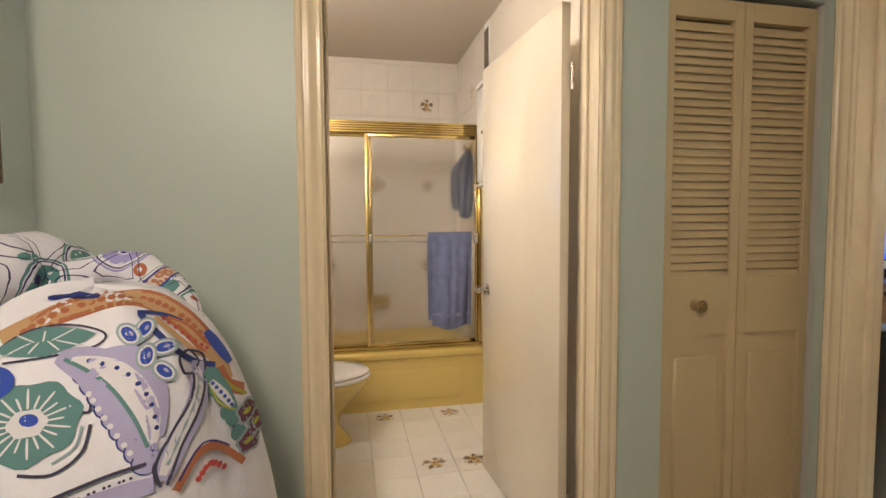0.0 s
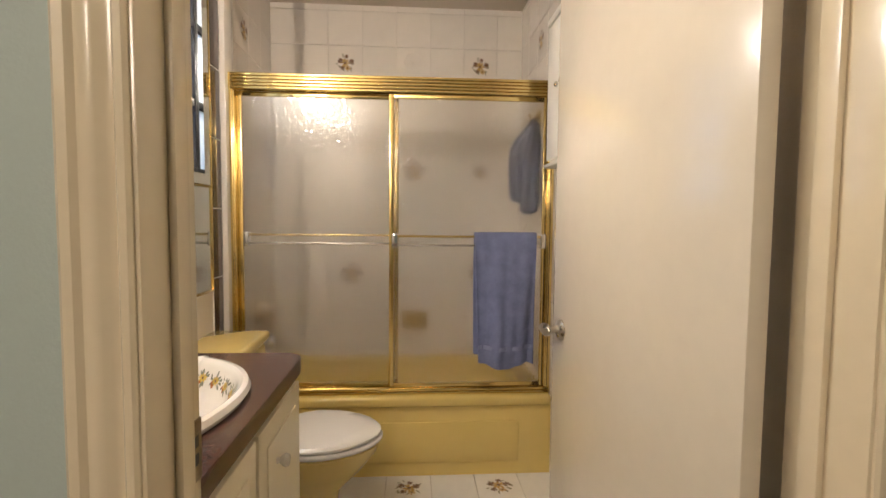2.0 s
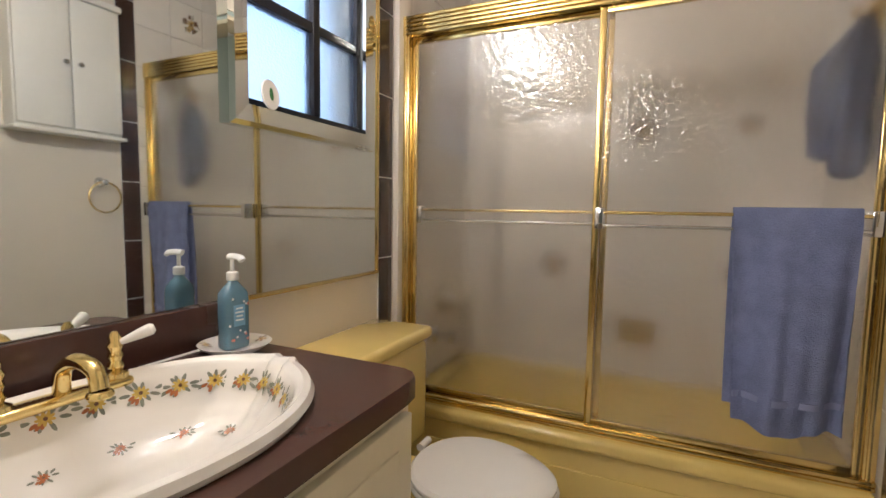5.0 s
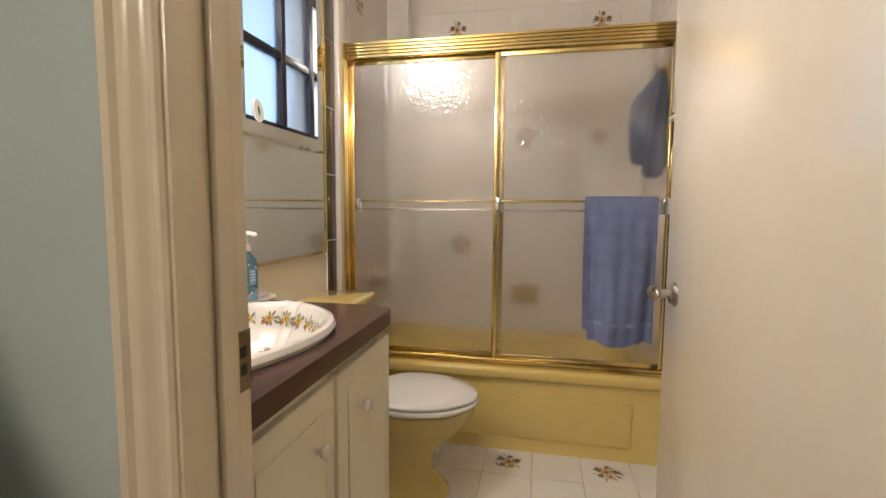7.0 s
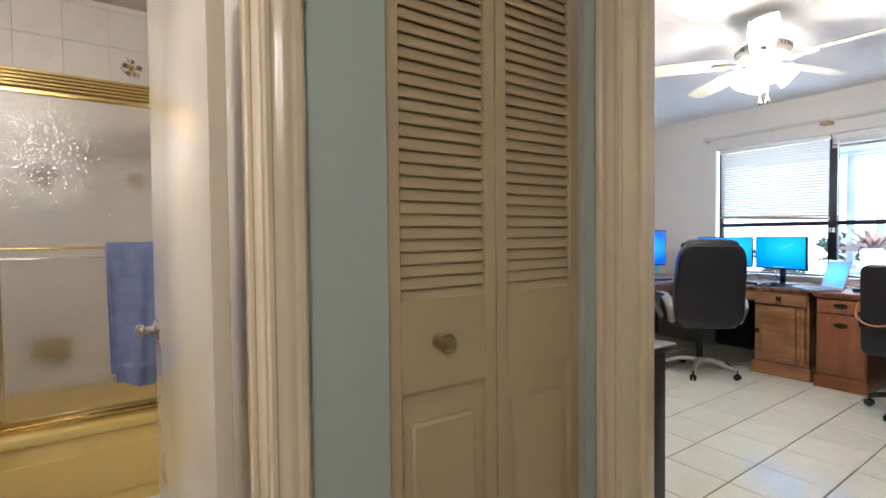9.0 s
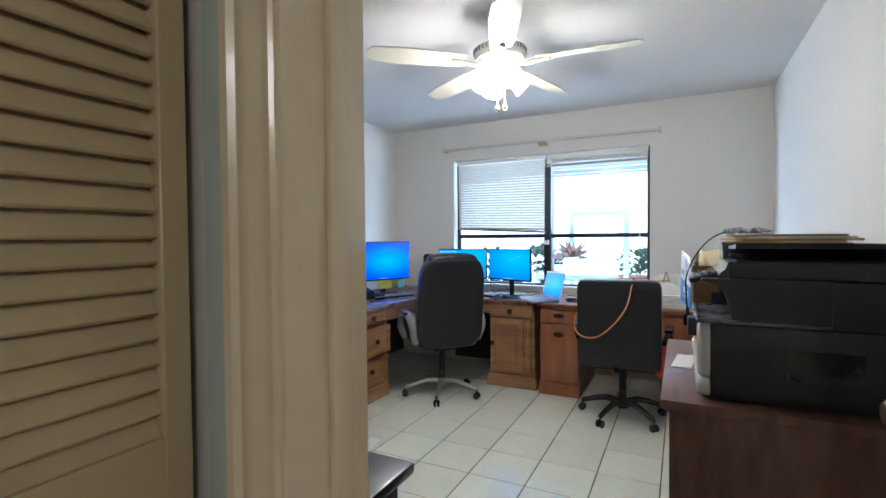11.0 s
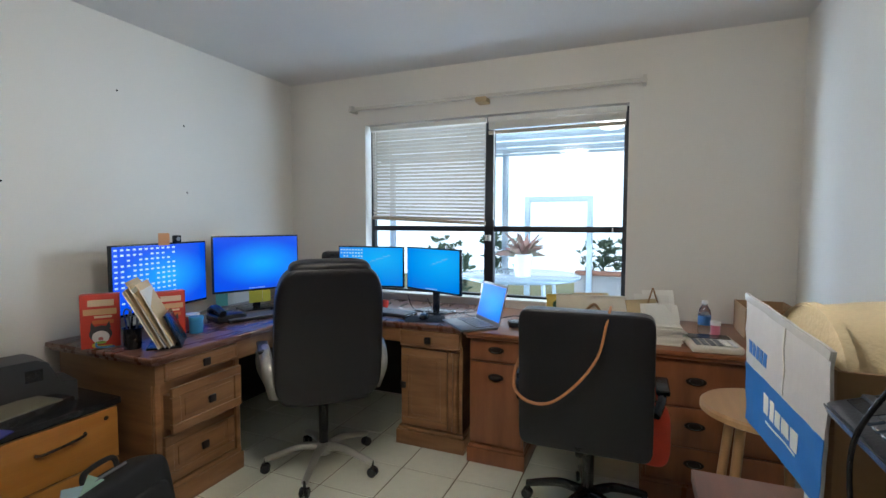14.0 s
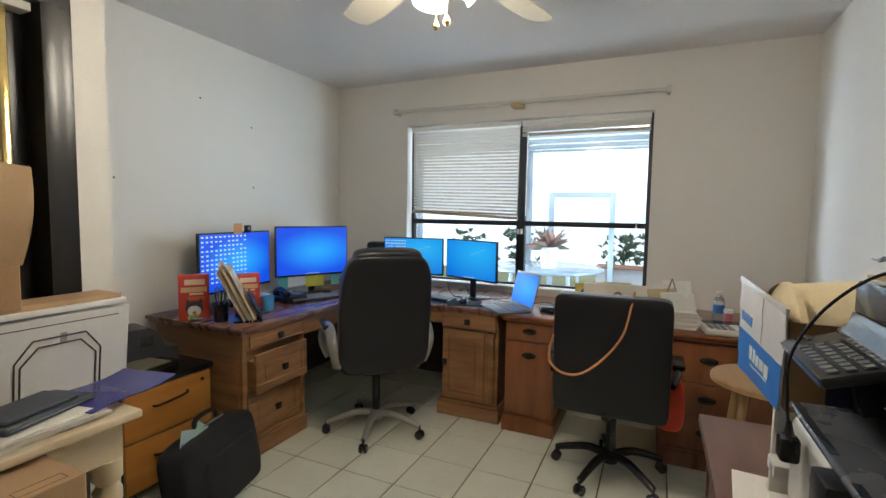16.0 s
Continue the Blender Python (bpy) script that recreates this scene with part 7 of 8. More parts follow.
MANILA = mat("manila_card", (0.62, 0.48, 0.28), 0.8, var=0.12, scale=6, fine=60, bump=0.1, random_tone=0.15)
for k in range(8):
    b = B(-0.15 + rr.uniform(-0.01, 0.01), 0, 0, 0.145 + rr.uniform(-0.01, 0.01), 0.004, 0.29 + rr.uniform(0, 0.06), 0.001)
    b.transform(pose(rr.uniform(-0.012, 0.012), 0.045 - k * 0.0085, 0.012, 26 + rr.uniform(-2, 2), rr.uniform(-2, 2)))
    part("folder", b, (MANILA, PAPER, MANILA)[k % 3], fs)
pc = thing("pen_cup", pose(3.98, 3.27, 0.762), "black mesh pen cup with scissors", "pen cup")
part("cup", lathe(bm_new(), [(0.036, 0), (0.040, 0.10), (0.037, 0.10), (0.034, 0.006), (0, 0.005)], 20), BLACK_PLASTIC, pc)
for k in range(5):
    part("pen", rod(bm_new(), (0.01 * math.cos(k), 0.01 * math.sin(k), 0.01), (0.03 * math.cos(k * 1.4), 0.03 * math.sin(k * 1.4), 0.16), 0.004, 7), (BLACK_PLASTIC, GREY_PLASTIC, plain("blue_pen", (0.03, 0.06, 0.3)))[k % 3], pc)
for dx in (-0.017, 0.017):
    part("scissor_loop", tube(bm_new(), [(dx + 0.014 * math.cos(a * 0.45), 0.01, 0.17 + 0.02 * math.sin(a * 0.45)) for a in range(15)], 0.0035, 6), GREY_PLASTIC, pc)
for x, y, c, nm in ((4.33, 3.27, (0.05, 0.25, 0.5), "blue"), (4.38, 3.36, (0.6, 0.12, 0.1), "red")):
    q = thing("jar", pose(x, y, 0.762), "small %s plastic tub on desk" % nm, "jar")
    part("tub", lathe(bm_new(), [(0.034, 0), (0.036, 0.075), (0.0, 0.075)], 20), plain(nm + "_tub", c, 0.4), q)
    part("lid", lathe(bm_new(), [(0.038, 0.075), (0.038, 0.088), (0, 0.089)], 20), WHITE_PLASTIC if nm == "red" else plain("blue_lid", (0.06, 0.3, 0.55)), q)
ph = thing("desk_phone", pose(4.62, 3.36, 0.762, 0, 0, -20), "black desk telephone beside monitor", "telephone")
part("body", B(-0.09, -0.08, 0, 0.09, 0.09, 0.05, 0.015, 3), BLACK_PLASTIC, ph)
part("handset", tube(bm_new(), spline([(-0.06, -0.09, 0.06), (-0.065, 0, 0.085), (-0.06, 0.09, 0.06)], 5), 0.022, 10), BLACK_PLASTIC, ph)


# cables
def cable(pts, r=0.0028, label="black cable on desk", material=BLACK_PLASTIC):
    t = thing("cable", pose(0, 0, 0), label, "cable", "desk cables")
    part("cord", tube(bm_new(), spline(pts, 7), r, 6), material, t)


cable([(5.36, 2.36, 0.85), (5.33, 2.28, 0.772), (5.38, 2.12, 0.767), (5.30, 2.02, 0.77), (5.42, 1.86, 0.762)])
cable([(5.45, 2.55, 0.85), (5.40, 2.48, 0.768), (5.43, 2.36, 0.767), (5.36, 2.2, 0.767), (5.45, 2.05, 0.767)])
cable([(5.30, 1.86, 0.762), (5.36, 1.75, 0.78), (5.28, 1.62, 0.764), (5.40, 1.55, 0.762)])
cable([(5.2, 1.74, 0.762), (5.12, 1.65, 0.762), (5.22, 1.55, 0.765), (5.1, 1.48, 0.762)], 0.004)
hub = thing("docking_station", pose(5.20, 1.66, 0.757, 0, 0, 20), "black docking box with plugs on desk", "docking station")
part("box", B(-0.05, -0.10, 0, 0.05, 0.10, 0.03, 0.005), BLACK_PLASTIC, hub)
for k in range(3):
    part("plug", B(-0.05 - 0.05, -0.07 + k * 0.05, 0.004, -0.05, -0.05 + k * 0.05, 0.02, 0.003), BLACK_PLASTIC, hub)

# snack bag, papers, calculator on the cherry desk
ch = thing("snack_bag", pose(5.33, 1.50, 0.757, 0, 0, -75), "yellow and white trail mix bag standing on desk", "snack bag")


def bagf(u, v):
    a = 2 * math.pi * u
    t = 0.022 * math.sin(math.pi * min(1, v + 0.12)) if v < 0.88 else 0.001
    c, s = math.cos(a), math.sin(a)
    return Vector((0.062 * math.copysign(abs(c) ** 0.4, c), t * s, 0.18 * v))


b = bm_new()
sheet(b, bagf, 28, 16)
part("pouch", b, plain("yellow_foil", (0.62, 0.44, 0.08), 0.3), ch)
part("white_panel", B(-0.05, -0.0265, 0.02, 0.05, -0.0245, 0.085, 0.001), PAPER, ch)
part("green_print", lathe(bm_new(), [(0.028, 0), (0, 0.002)], 16, Matrix.Translation((0, -0.0225, 0.12)) @ pose(0, 0, 0, 90)), plain("dark_green_print", (0.03, 0.08, 0.04), 0.5), ch)
for z, w in ((0.066, 0.03), (0.048, 0.036), (0.032, 0.026)):
    part("print_bar", B(-w, -0.0272, z, w, -0.0266, z + 0.010), plain("dark_print", (0.03, 0.03, 0.03), 0.5), ch)


def paper_pile(m, w, d, n, label, seed, upright=0):
    r = random.Random(seed)
    t = thing("paper_pile", m, label, "papers", "paper piles")
    z = 0
    for k in range(n):
        h = r.uniform(0.004, 0.010)
        b = B(-w / 2 * r.uniform(0.85, 1), -d / 2 * r.uniform(0.85, 1), z, w / 2 * r.uniform(0.85, 1), d / 2 * r.uniform(0.85, 1), z + h * 0.92)
        b.transform(pose(0, 0, 0, 0, 0, r.uniform(-9, 9)))
        part("paper_sheaf", b, PAPER, t)
        z += h
    for k in range(upright):
        q = r.uniform(0.26, 0.36)
        b = B(-w * q, -0.0015, 0, w * q, 0.0015, r.uniform(0.085, 0.125) + 0.012 * k)
        b.transform(pose(r.uniform(-0.05, 0.05), 0.028 * k - 0.05, z - 0.002, -r.uniform(10, 24), r.uniform(-7, 7), r.uniform(-14, 14)))
        part("envelope", b, (PAPER, MANILA)[k % 3 == 2], t)
    if upright > 4:
        for sx in (-1, 1):
            part("wire_handle", rod(bm_new(), (sx * 0.05, 0.03, z), (0.0, 0.04, z + 0.17), 0.004, 6), CARD_DARK, t, "tan wire holder")
    return t


paper_pile(pose(5.14, 0.98, 0.757, 0, 0, -80), 0.25, 0.22, 13, "stack of loose papers and envelopes on desk", 3, 5)
paper_pile(pose(5.38, 1.26, 0.757, 0, 0, -85), 0.30, 0.22, 8, "stack of mail against the window", 5, 4)
cb = thing("document_tray", pose(5.40, 1.32, 0.757, 0, 0, -84), "cream document box full of letters", "document tray")
part("tray", B(-0.19, -0.10, 0, 0.19, -0.085, 0.19, 0.006), plain("cream_card_box", (0.70, 0.64, 0.52), 0.7), cb)
part("ribbon", tube(bm_new(), spline([(-0.05, -0.105, 0.06), (0.02, -0.11, 0.14), (0.07, -0.105, 0.07)], 6), 0.006, 6, 2), CARD_DARK, cb)
cal = thing("calculator", pose(5.09, 0.725, 0.757, 0, 0, -84), "cream desk calculator with dark display", "calculator")
part("body", B(-0.11, -0.13, 0, 0.11, 0.13, 0.035, 0.012, 3), plain("cream_plastic", (0.68, 0.64, 0.55), 0.4), cal)
part("display", B(-0.095, 0.03, 0.035, 0.095, 0.115, 0.0375), BLACK_PLASTIC, cal)
for i in range(6):
    for j in range(4):
        part("key", B(-0.09 + i * 0.031, -0.115 + j * 0.033, 0.035, -0.066 + i * 0.031, -0.09 + j * 0.033, 0.040, 0.002, 1), GREY_PLASTIC if i < 4 else WHITE_PLASTIC, cal)
wb = thing("water_bottle", pose(5.40, 0.72, 0.757), "clear plastic water bottle with blue label", "bottle")
part("bottle", lathe(bm_new(), [(0.03, 0), (0.032, 0.01), (0.032, 0.11), (0.028, 0.13), (0.013, 0.155), (0.013, 0.165), (0, 0.165)], 22), glass_mat("clear_pet", (0.9, 0.95, 1.0), 0.05), wb)
part("label", lathe(bm_new(), [(0.0326, 0.05), (0.0326, 0.10)], 22), plain("blue_label_print", (0.05, 0.16, 0.4), 0.4), wb)
part("cap", lathe(bm_new(), [(0.015, 0.165), (0.015, 0.18), (0, 0.181)], 18), WHITE_PLASTIC, wb)
pb = thing("pill_bottle", pose(5.30, 0.68, 0.757), "pink pill bottle with white cap", "bottle")
part("bottle", lathe(bm_new(), [(0.022, 0), (0.022, 0.07), (0.0, 0.07)], 18), plain("pink_plastic", (0.6, 0.16, 0.22), 0.35), pb)
part("cap", lathe(bm_new(), [(0.024, 0.07), (0.024, 0.09), (0, 0.091)], 18), WHITE_PLASTIC, pb)
bx = thing("cardboard_box", pose(5.50, 0.42, 0.757), "small open brown carton in desk corner", "box")
for a in ((-0.16, -0.12, 0, -0.155, 0.12, 0.16), (0.155, -0.12, 0, 0.16, 0.12, 0.16), (-0.155, -0.12, 0, 0.155, -0.115, 0.16), (-0.155, 0.115, 0, 0.155, 0.12, 0.16)):
    part("box_side", B(*a), CARD_DARK, bx)
part("box_floor", B(-0.155, -0.115, 0, 0.155, 0.115, 0.005), CARD_DARK, bx)

# ---- printer table, printer, carton ----
tb = thing("side_table", pose(0, 0, 0), "walnut laminate cabinet table under a printer", "table")
part("tabletop", B(2.735, 0.25, 0.768, 3.70, 0.94, 0.795, 0.003), TABLE_WOOD, tb)
part("end_panel", B(2.755, 0.27, 0.0, 2.78, 0.915, 0.768, 0.002), TABLE_WOOD, tb)
part("end_panel", B(3.65, 0.27, 0.0, 3.675, 0.915, 0.768, 0.002), TABLE_WOOD, tb)
part("front_panel", B(2.78, 0.89, 0.06, 3.65, 0.908, 0.768, 0.002), TABLE_WOOD, tb)
part("shelf", B(2.78, 0.28, 0.06, 3.65, 0.89, 0.08), TABLE_WOOD, tb)

PR = mat("charcoal_printer_plastic", (0.020, 0.021, 0.025), 0.34, var=0.12, scale=6, fine=220, bump=0.10)
# the blue in this dark plastic paints in the window's reflection
PRG = mat("blue_sheen_black_plastic", (0.045, 0.060, 0.085), 0.20, var=0.08, scale=6, fine=100, bump=0.02, coat=0.5)
SATIN = mat("satin_silver_panel", (0.56, 0.55, 0.52), 0.32, 0.1, var=0.05, bump=0.03)
pr = thing("printer", pose(2.785, 0.838, 0.795) @ Matrix.Diagonal((0.82, 1.0, 0.875, 1.0)), "charcoal and silver multifunction office printer", "printer")
SIDEWAYS = Matrix(((0, 0, 1, 0), (1, 0, 0, 0), (0, 1, 0, 0), (0, 0, 0, 1)))
# local x east, y north (front at y = 0), z up
part("lower_body", B(0.0, -0.47, 0.012, 0.47, -0.034, 0.270, 0.006), PR, pr)
part("front_cover", B(0.002, -0.052, 0.075, 0.468, 0.0, 0.268, 0.024, 5), SATIN, pr, "silver front cover")
part("paper_tray", B(0.002, -0.052, 0.014, 0.468, 0.002, 0.071, 0.018, 4), SATIN, pr, "silver paper tray")
part("tray_grip", B(0.16, -0.01, 0.030, 0.31, 0.004, 0.048, 0.004), GREY_PLASTIC, pr)
part("release_button", B(0.105, -0.03, 0.205, 0.185, 0.026, 0.272, 0.006), PR, pr)
for k in range(5):
    part("logo_shape", B(0.215 + k * 0.018, -0.002, 0.19, 0.229 + k * 0.018, 0.0008, 0.202), GREY_PLASTIC, pr)
# deck colour lightened to bluish grey to hold the window light it reflects
deck = part("output_deck", B(0.0, -0.33, 0.271, 0.47, 0.004, 0.287, 0.007, 3), mat("window_sheen_printer_deck", (0.10, 0.108, 0.125), 0.28, var=0.08, scale=6, fine=160, bump=0.05), pr)
part("deck_lip", B(0.012, -0.010, 0.2872, 0.10, 0.002, 0.2895, 0.001), PRG, deck)
part("deck_lip", B(0.20, -0.010, 0.2872, 0.458, 0.002, 0.2895, 0.001), PRG, deck)
part("deck_groove", B(0.19, -0.28, 0.2872, 0.194, -0.10, 0.2885), PRG, deck)
part("deck_label", B(0.035, -0.06, 0.2872, 0.085, -0.025, 0.2880), GREY_PLASTIC, deck)
part("rear_tower", B(0.0, -0.47, 0.271, 0.47, -0.33, 0.425, 0.006), PR, pr)
ARCH = [(-0.092, 0.287), (-0.086, 0.32), (-0.080, 0.355), (-0.070, 0.385), (-0.052, 0.405), (-0.028, 0.416), (-0.010, 0.420)]
for x0, x1 in ((0.0, 0.034), (0.436, 0.47)):
    arm = part("side_arm", extrude(bm_new(), [(-0.33, 0.287)] + ARCH + [(-0.012, 0.428), (-0.33, 0.428)], x0, x1, SIDEWAYS), PR, pr)
    strip = [(y + 0.0015, z) for y, z in ARCH] + [(y - 0.012, z + 0.004) for y, z in reversed(ARCH)]
    part("arm_bevel", extrude(bm_new(), strip, x1 - 0.001 if x0 == 0 else x0 - 0.016, x1 + 0.016 if x0 == 0 else x0 + 0.001, SIDEWAYS), PRG, arm)
scan = part("scanner_body", B(-0.003, -0.475, 0.428, 0.473, -0.082, 0.487, 0.007, 3), PR, pr)
part("scanner_front", extrude(bm_new(), [(-0.084, 0.486), (-0.0795, 0.484), (-0.074, 0.462), (-0.060, 0.448), (-0.058, 0.436), (-0.070, 0.431), (-0.084, 0.431)], -0.003, 0.473, SIDEWAYS), PRG, scan, "bevelled glossy scanner front")
cp = part("control_panel", B(0.195, 0.0, 0.0, 0.478, 0.105, 0.020, 0.006), PR, pr, "tilted control panel with keys")
cp.matrix_basis = pose(0, -0.084, 0.428, -20)
part("panel_edge", B(0.197, 0.1052, 0.003, 0.476, 0.107, 0.017), PRG, cp)
part("display", B(0.405, 0.02, 0.0202, 0.465, 0.085, 0.0215), BLACK_PLASTIC, cp)
for i in range(8):
    for j in range(4):
        part("key", B(0.205 + i * 0.0245, 0.010 + j * 0.022, 0.020, 0.224 + i * 0.0245, 0.026 + j * 0.022, 0.0245, 0.002, 1), PRG, cp)
hood = part("document_feeder", extrude(bm_new(), [(0.25, 0.487), (0.473, 0.487), (0.473, 0.540), (0.455, 0.550), (0.330, 0.550), (0.312, 0.540), (0.262, 0.494)], -0.44, -0.082, Matrix(((1, 0, 0, 0), (0, 0, 1, 0), (0, 1, 0, 0), (0, 0, 0, 1)))), PRG, pr)
part("feeder_back", B(-0.003, -0.472, 0.488, 0.473, -0.442, 0.546, 0.004), PR, hood)
part("input_tray", extrude(bm_new(), [(0.0, 0.532), (0.325, 0.524), (0.325, 0.536), (0.0, 0.548)], -0.44, -0.10, Matrix(((1, 0, 0, 0), (0, 0, 1, 0), (0, 1, 0, 0), (0, 0, 0, 1)))), PR, hood)
part("tray_ledge", B(0.18, -0.14, 0.489, 0.245, -0.095, 0.510, 0.006), PRG, hood)
part("output_floor", B(0.0, -0.44, 0.4875, 0.25, -0.10, 0.492, 0.002), BLACK_PLASTIC, hood)
part("vent", B(-0.0025, -0.40, 0.10, 0.001, -0.22, 0.20), BLACK_PLASTIC, pr)
for k in range(4):
    m = pose(2.955, 0.60, 1.277 + k * 0.0065, 0, 0, (k * 13) % 19 - 8)
    o = thing("envelope", m, "large kraft envelope lying on printer", "envelope", "envelopes on printer")
    part("sheet", B(-0.19, -0.14, 0, 0.19, 0.14, 0.006, 0.001), (MANILA, CARDBOARD, PAPER, CARDBOARD)[k], o)
bw = thing("plastic_wrap", pose(3.02, 0.69, 1.303), "crumpled clear bubble wrap on envelopes", "plastic wrap")
b = bm_new()
sheet(b, lambda u, v: Vector(((u - 0.5) * 0.24, (v - 0.5) * 0.12, 0.012 + 0.014 * noise.noise(Vector((u * 7, v * 6, 1.0))) + 0.008 * noise.noise(Vector((u * 19, v * 16, 2.0))))), 40, 26, 0.001)
part("film", b, mat("clear_wrap", (0.75, 0.80, 0.85), 0.12, var=0.05, bump=0.2, trans=0.6), bw)
pw = thing("extension_cable", pose(0, 0, 0), "black power cord hanging over printer", "cable")
part("cord", tube(bm_new(), spline([(2.97, 0.66, 1.309), (3.01, 0.76, 1.308), (3.04, 0.825, 1.25), (3.07, 0.864, 1.16), (3.072, 0.866, 1.08), (3.068, 0.862, 1.03)], 8), 0.0025, 8), BLACK_PLASTIC, pw)
plug = part("plug", B(3.050, 0.846, 0.975, 3.086, 0.876, 1.018, 0.007, 2), BLACK_PLASTIC, pw)
part("strain_relief", rod(bm_new(), (3.068, 0.861, 1.015), (3.068, 0.862, 1.042), 0.009, 10, 0.004), BLACK_PLASTIC, plug)
en = thing("white_envelope", pose(3.26, 0.872, 0.795, 0, 0, -6), "white paper lying on table beside printer", "envelope")
part("sheet", B(-0.11, -0.035, 0, 0.11, 0.035, 0.003, 0.001), PAPER, en)
part("folded_flap", B(-0.105, -0.032, 0.003, 0.105, -0.006, 0.0055, 0.001), PAPER, en)
ad = thing("power_adapter", pose(3.30, 0.818, 0.795), "white power adapter on an upright bracket", "adapter")
part("bracket", B(-0.006, -0.02, 0.0, 0.006, 0.02, 0.20, 0.003), WHITE_PLASTIC, ad)
part("foot", B(-0.03, -0.02, 0.0, 0.03, 0.02, 0.008, 0.003), WHITE_PLASTIC, ad)
tab = part("socket_block", B(-0.065, -0.022, 0.062, -0.006, 0.026, 0.092, 0.004), WHITE_PLASTIC, ad)
part("socket", B(-0.056, 0.0262, 0.068, -0.036, 0.027, 0.086), GREY_PLASTIC, tab)

# carton with white and blue printed side, holding a foam roll
ct = thing("delivery_carton", pose(0, 0, 0), "open carton with white and blue printed side", "box")
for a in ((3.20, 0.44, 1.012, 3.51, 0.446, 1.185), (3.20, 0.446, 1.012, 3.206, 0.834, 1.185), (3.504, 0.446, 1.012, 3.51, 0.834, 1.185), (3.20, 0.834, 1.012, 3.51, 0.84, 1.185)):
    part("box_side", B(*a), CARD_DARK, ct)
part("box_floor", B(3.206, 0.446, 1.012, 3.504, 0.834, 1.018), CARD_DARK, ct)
part("navy_print", B(3.1992, 0.50, 1.02, 3.20, 0.78, 1.085), plain("navy_box_print", (0.02, 0.03, 0.09), 0.5), ct)
uc = thing("cardboard_box", pose(3.38, 0.60, 0.795), "plain brown carton under the printed one", "box")
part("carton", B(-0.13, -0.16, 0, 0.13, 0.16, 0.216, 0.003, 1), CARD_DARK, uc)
TL, TR, BR, BL = Vector((3.505, 0.880, 1.236)), Vector((3.185, 0.850, 1.212)), Vector((3.205, 0.850, 1.010)), Vector((3.44, 0.886, 1.027))


def flap(u0, v0, u1, v1, t0, t1, bend=0.0):
    """A slab on the slanting printed side: u from the far to the near edge, v downwards."""
    b = bm_new()
    n = ((TR - TL).cross(BL - TL)).normalized()
    if n.y < 0 and n.x > 0:
        n = -n
    if n.x > 0:
        n = -n

    def f(u, v, t):
        return TL.lerp(TR, u).lerp(BL.lerp(BR, u), v) + n * (t + bend * math.sin(math.pi * u) + 0.003 * noise.noise(Vector((u * 5, v * 5, 0))))

    N = 10
    g = [[[b.verts.new(f(u0 + (u1 - u0) * i / N, v0 + (v1 - v0) * j / N, t)) for j in range(N + 1)] for i in range(N + 1)] for t in (t0, t1)]
    for k in range(2):
        for i in range(N):
            for j in range(N):
                b.faces.new((g[k][i][j], g[k][i + 1][j], g[k][i + 1][j + 1], g[k][i][j + 1]))
    for i in range(N):
        for a0, a1 in (((i, 0), (i + 1, 0)), ((i, N), (i + 1, N)), ((0, i), (0, i + 1)), ((N, i), (N, i + 1))):
            b.faces.new((g[0][a0[0]][a0[1]], g[0][a1[0]][a1[1]], g[1][a1[0]][a1[1]], g[1][a0[0]][a0[1]]))
    return b


part("printed_side", flap(0, 0, 1, 1, -0.004, 0.0), mat("white_printed_card", (0.60, 0.59, 0.60), 0.45, var=0.08, scale=5, fine=60, bump=0.1), ct, "white printed carton side")
BLUE_P = mat("bright_blue_print", (0.03, 0.16, 0.52), 0.45, var=0.1, scale=6, fine=60, bump=0.05)
part("blue_band", flap(0.0, 0.56, 1, 1, 0.0003, 0.0012), BLUE_P, ct, "blue printed band")
for k, (u0, u1) in enumerate(((0.30, 0.37), (0.40, 0.46), (0.48, 0.55), (0.57, 0.66), (0.68, 0.76))):
    part("logo_shape", flap(u0, 0.66 + (0.0 if k in (0, 1) else 0.03), u1, 0.80 + (0.03 if k == 4 else 0), 0.0013, 0.0018), PAPER, ct)
part("logo_line", flap(0.34, 0.845, 0.74, 0.86, 0.0013, 0.0018), PAPER, ct)
for k in range(5):
    part("logo_shape", flap(0.06 + k * 0.06, 0.36, 0.105 + k * 0.06, 0.46, 0.0003, 0.0009), BLUE_P, ct)
part("tape_strip", flap(0.0, 0.0, 1.0, 0.06, 0.0005, 0.002), mat("clear_packing_tape", (0.72, 0.72, 0.72), 0.1, var=0.1, bump=0.2, coat=0.5), ct)
part("crease", flap(0.55, 0.06, 0.565, 0.54, 0.0003, 0.0016), PAPER, ct)
fm = thing("foam_roll", pose(0, 0, 0), "cream quilted foam roll lying in carton", "foam roll")
b = bm_new()


def roll(u, v):
    a = 2 * math.pi * u
    ax = Vector((3.392, 0.815, 1.155)).lerp(Vector((3.35, 0.36, 1.205)), v)
    r = 0.078 * (1 + 0.06 * noise.noise(Vector((math.cos(a) * 2, math.sin(a) * 2, v * 6)))) * (1 + 0.12 * v)
    return ax + Vector((math.cos(a) * r * 1.8, 0.15 * math.cos(a) * r, math.sin(a) * r))


sheet(b, roll, 40, 24)
part("roll", b, mat("cream_foam", (0.74, 0.62, 0.40), 0.9, var=0.1, scale=8, fine=120, bump=0.5), fm)
for v in (0.12, 0.95):
    c = Vector((3.392, 0.815, 1.155)).lerp(Vector((3.35, 0.36, 1.205)), 0.002 if v < 0.5 else 0.998)
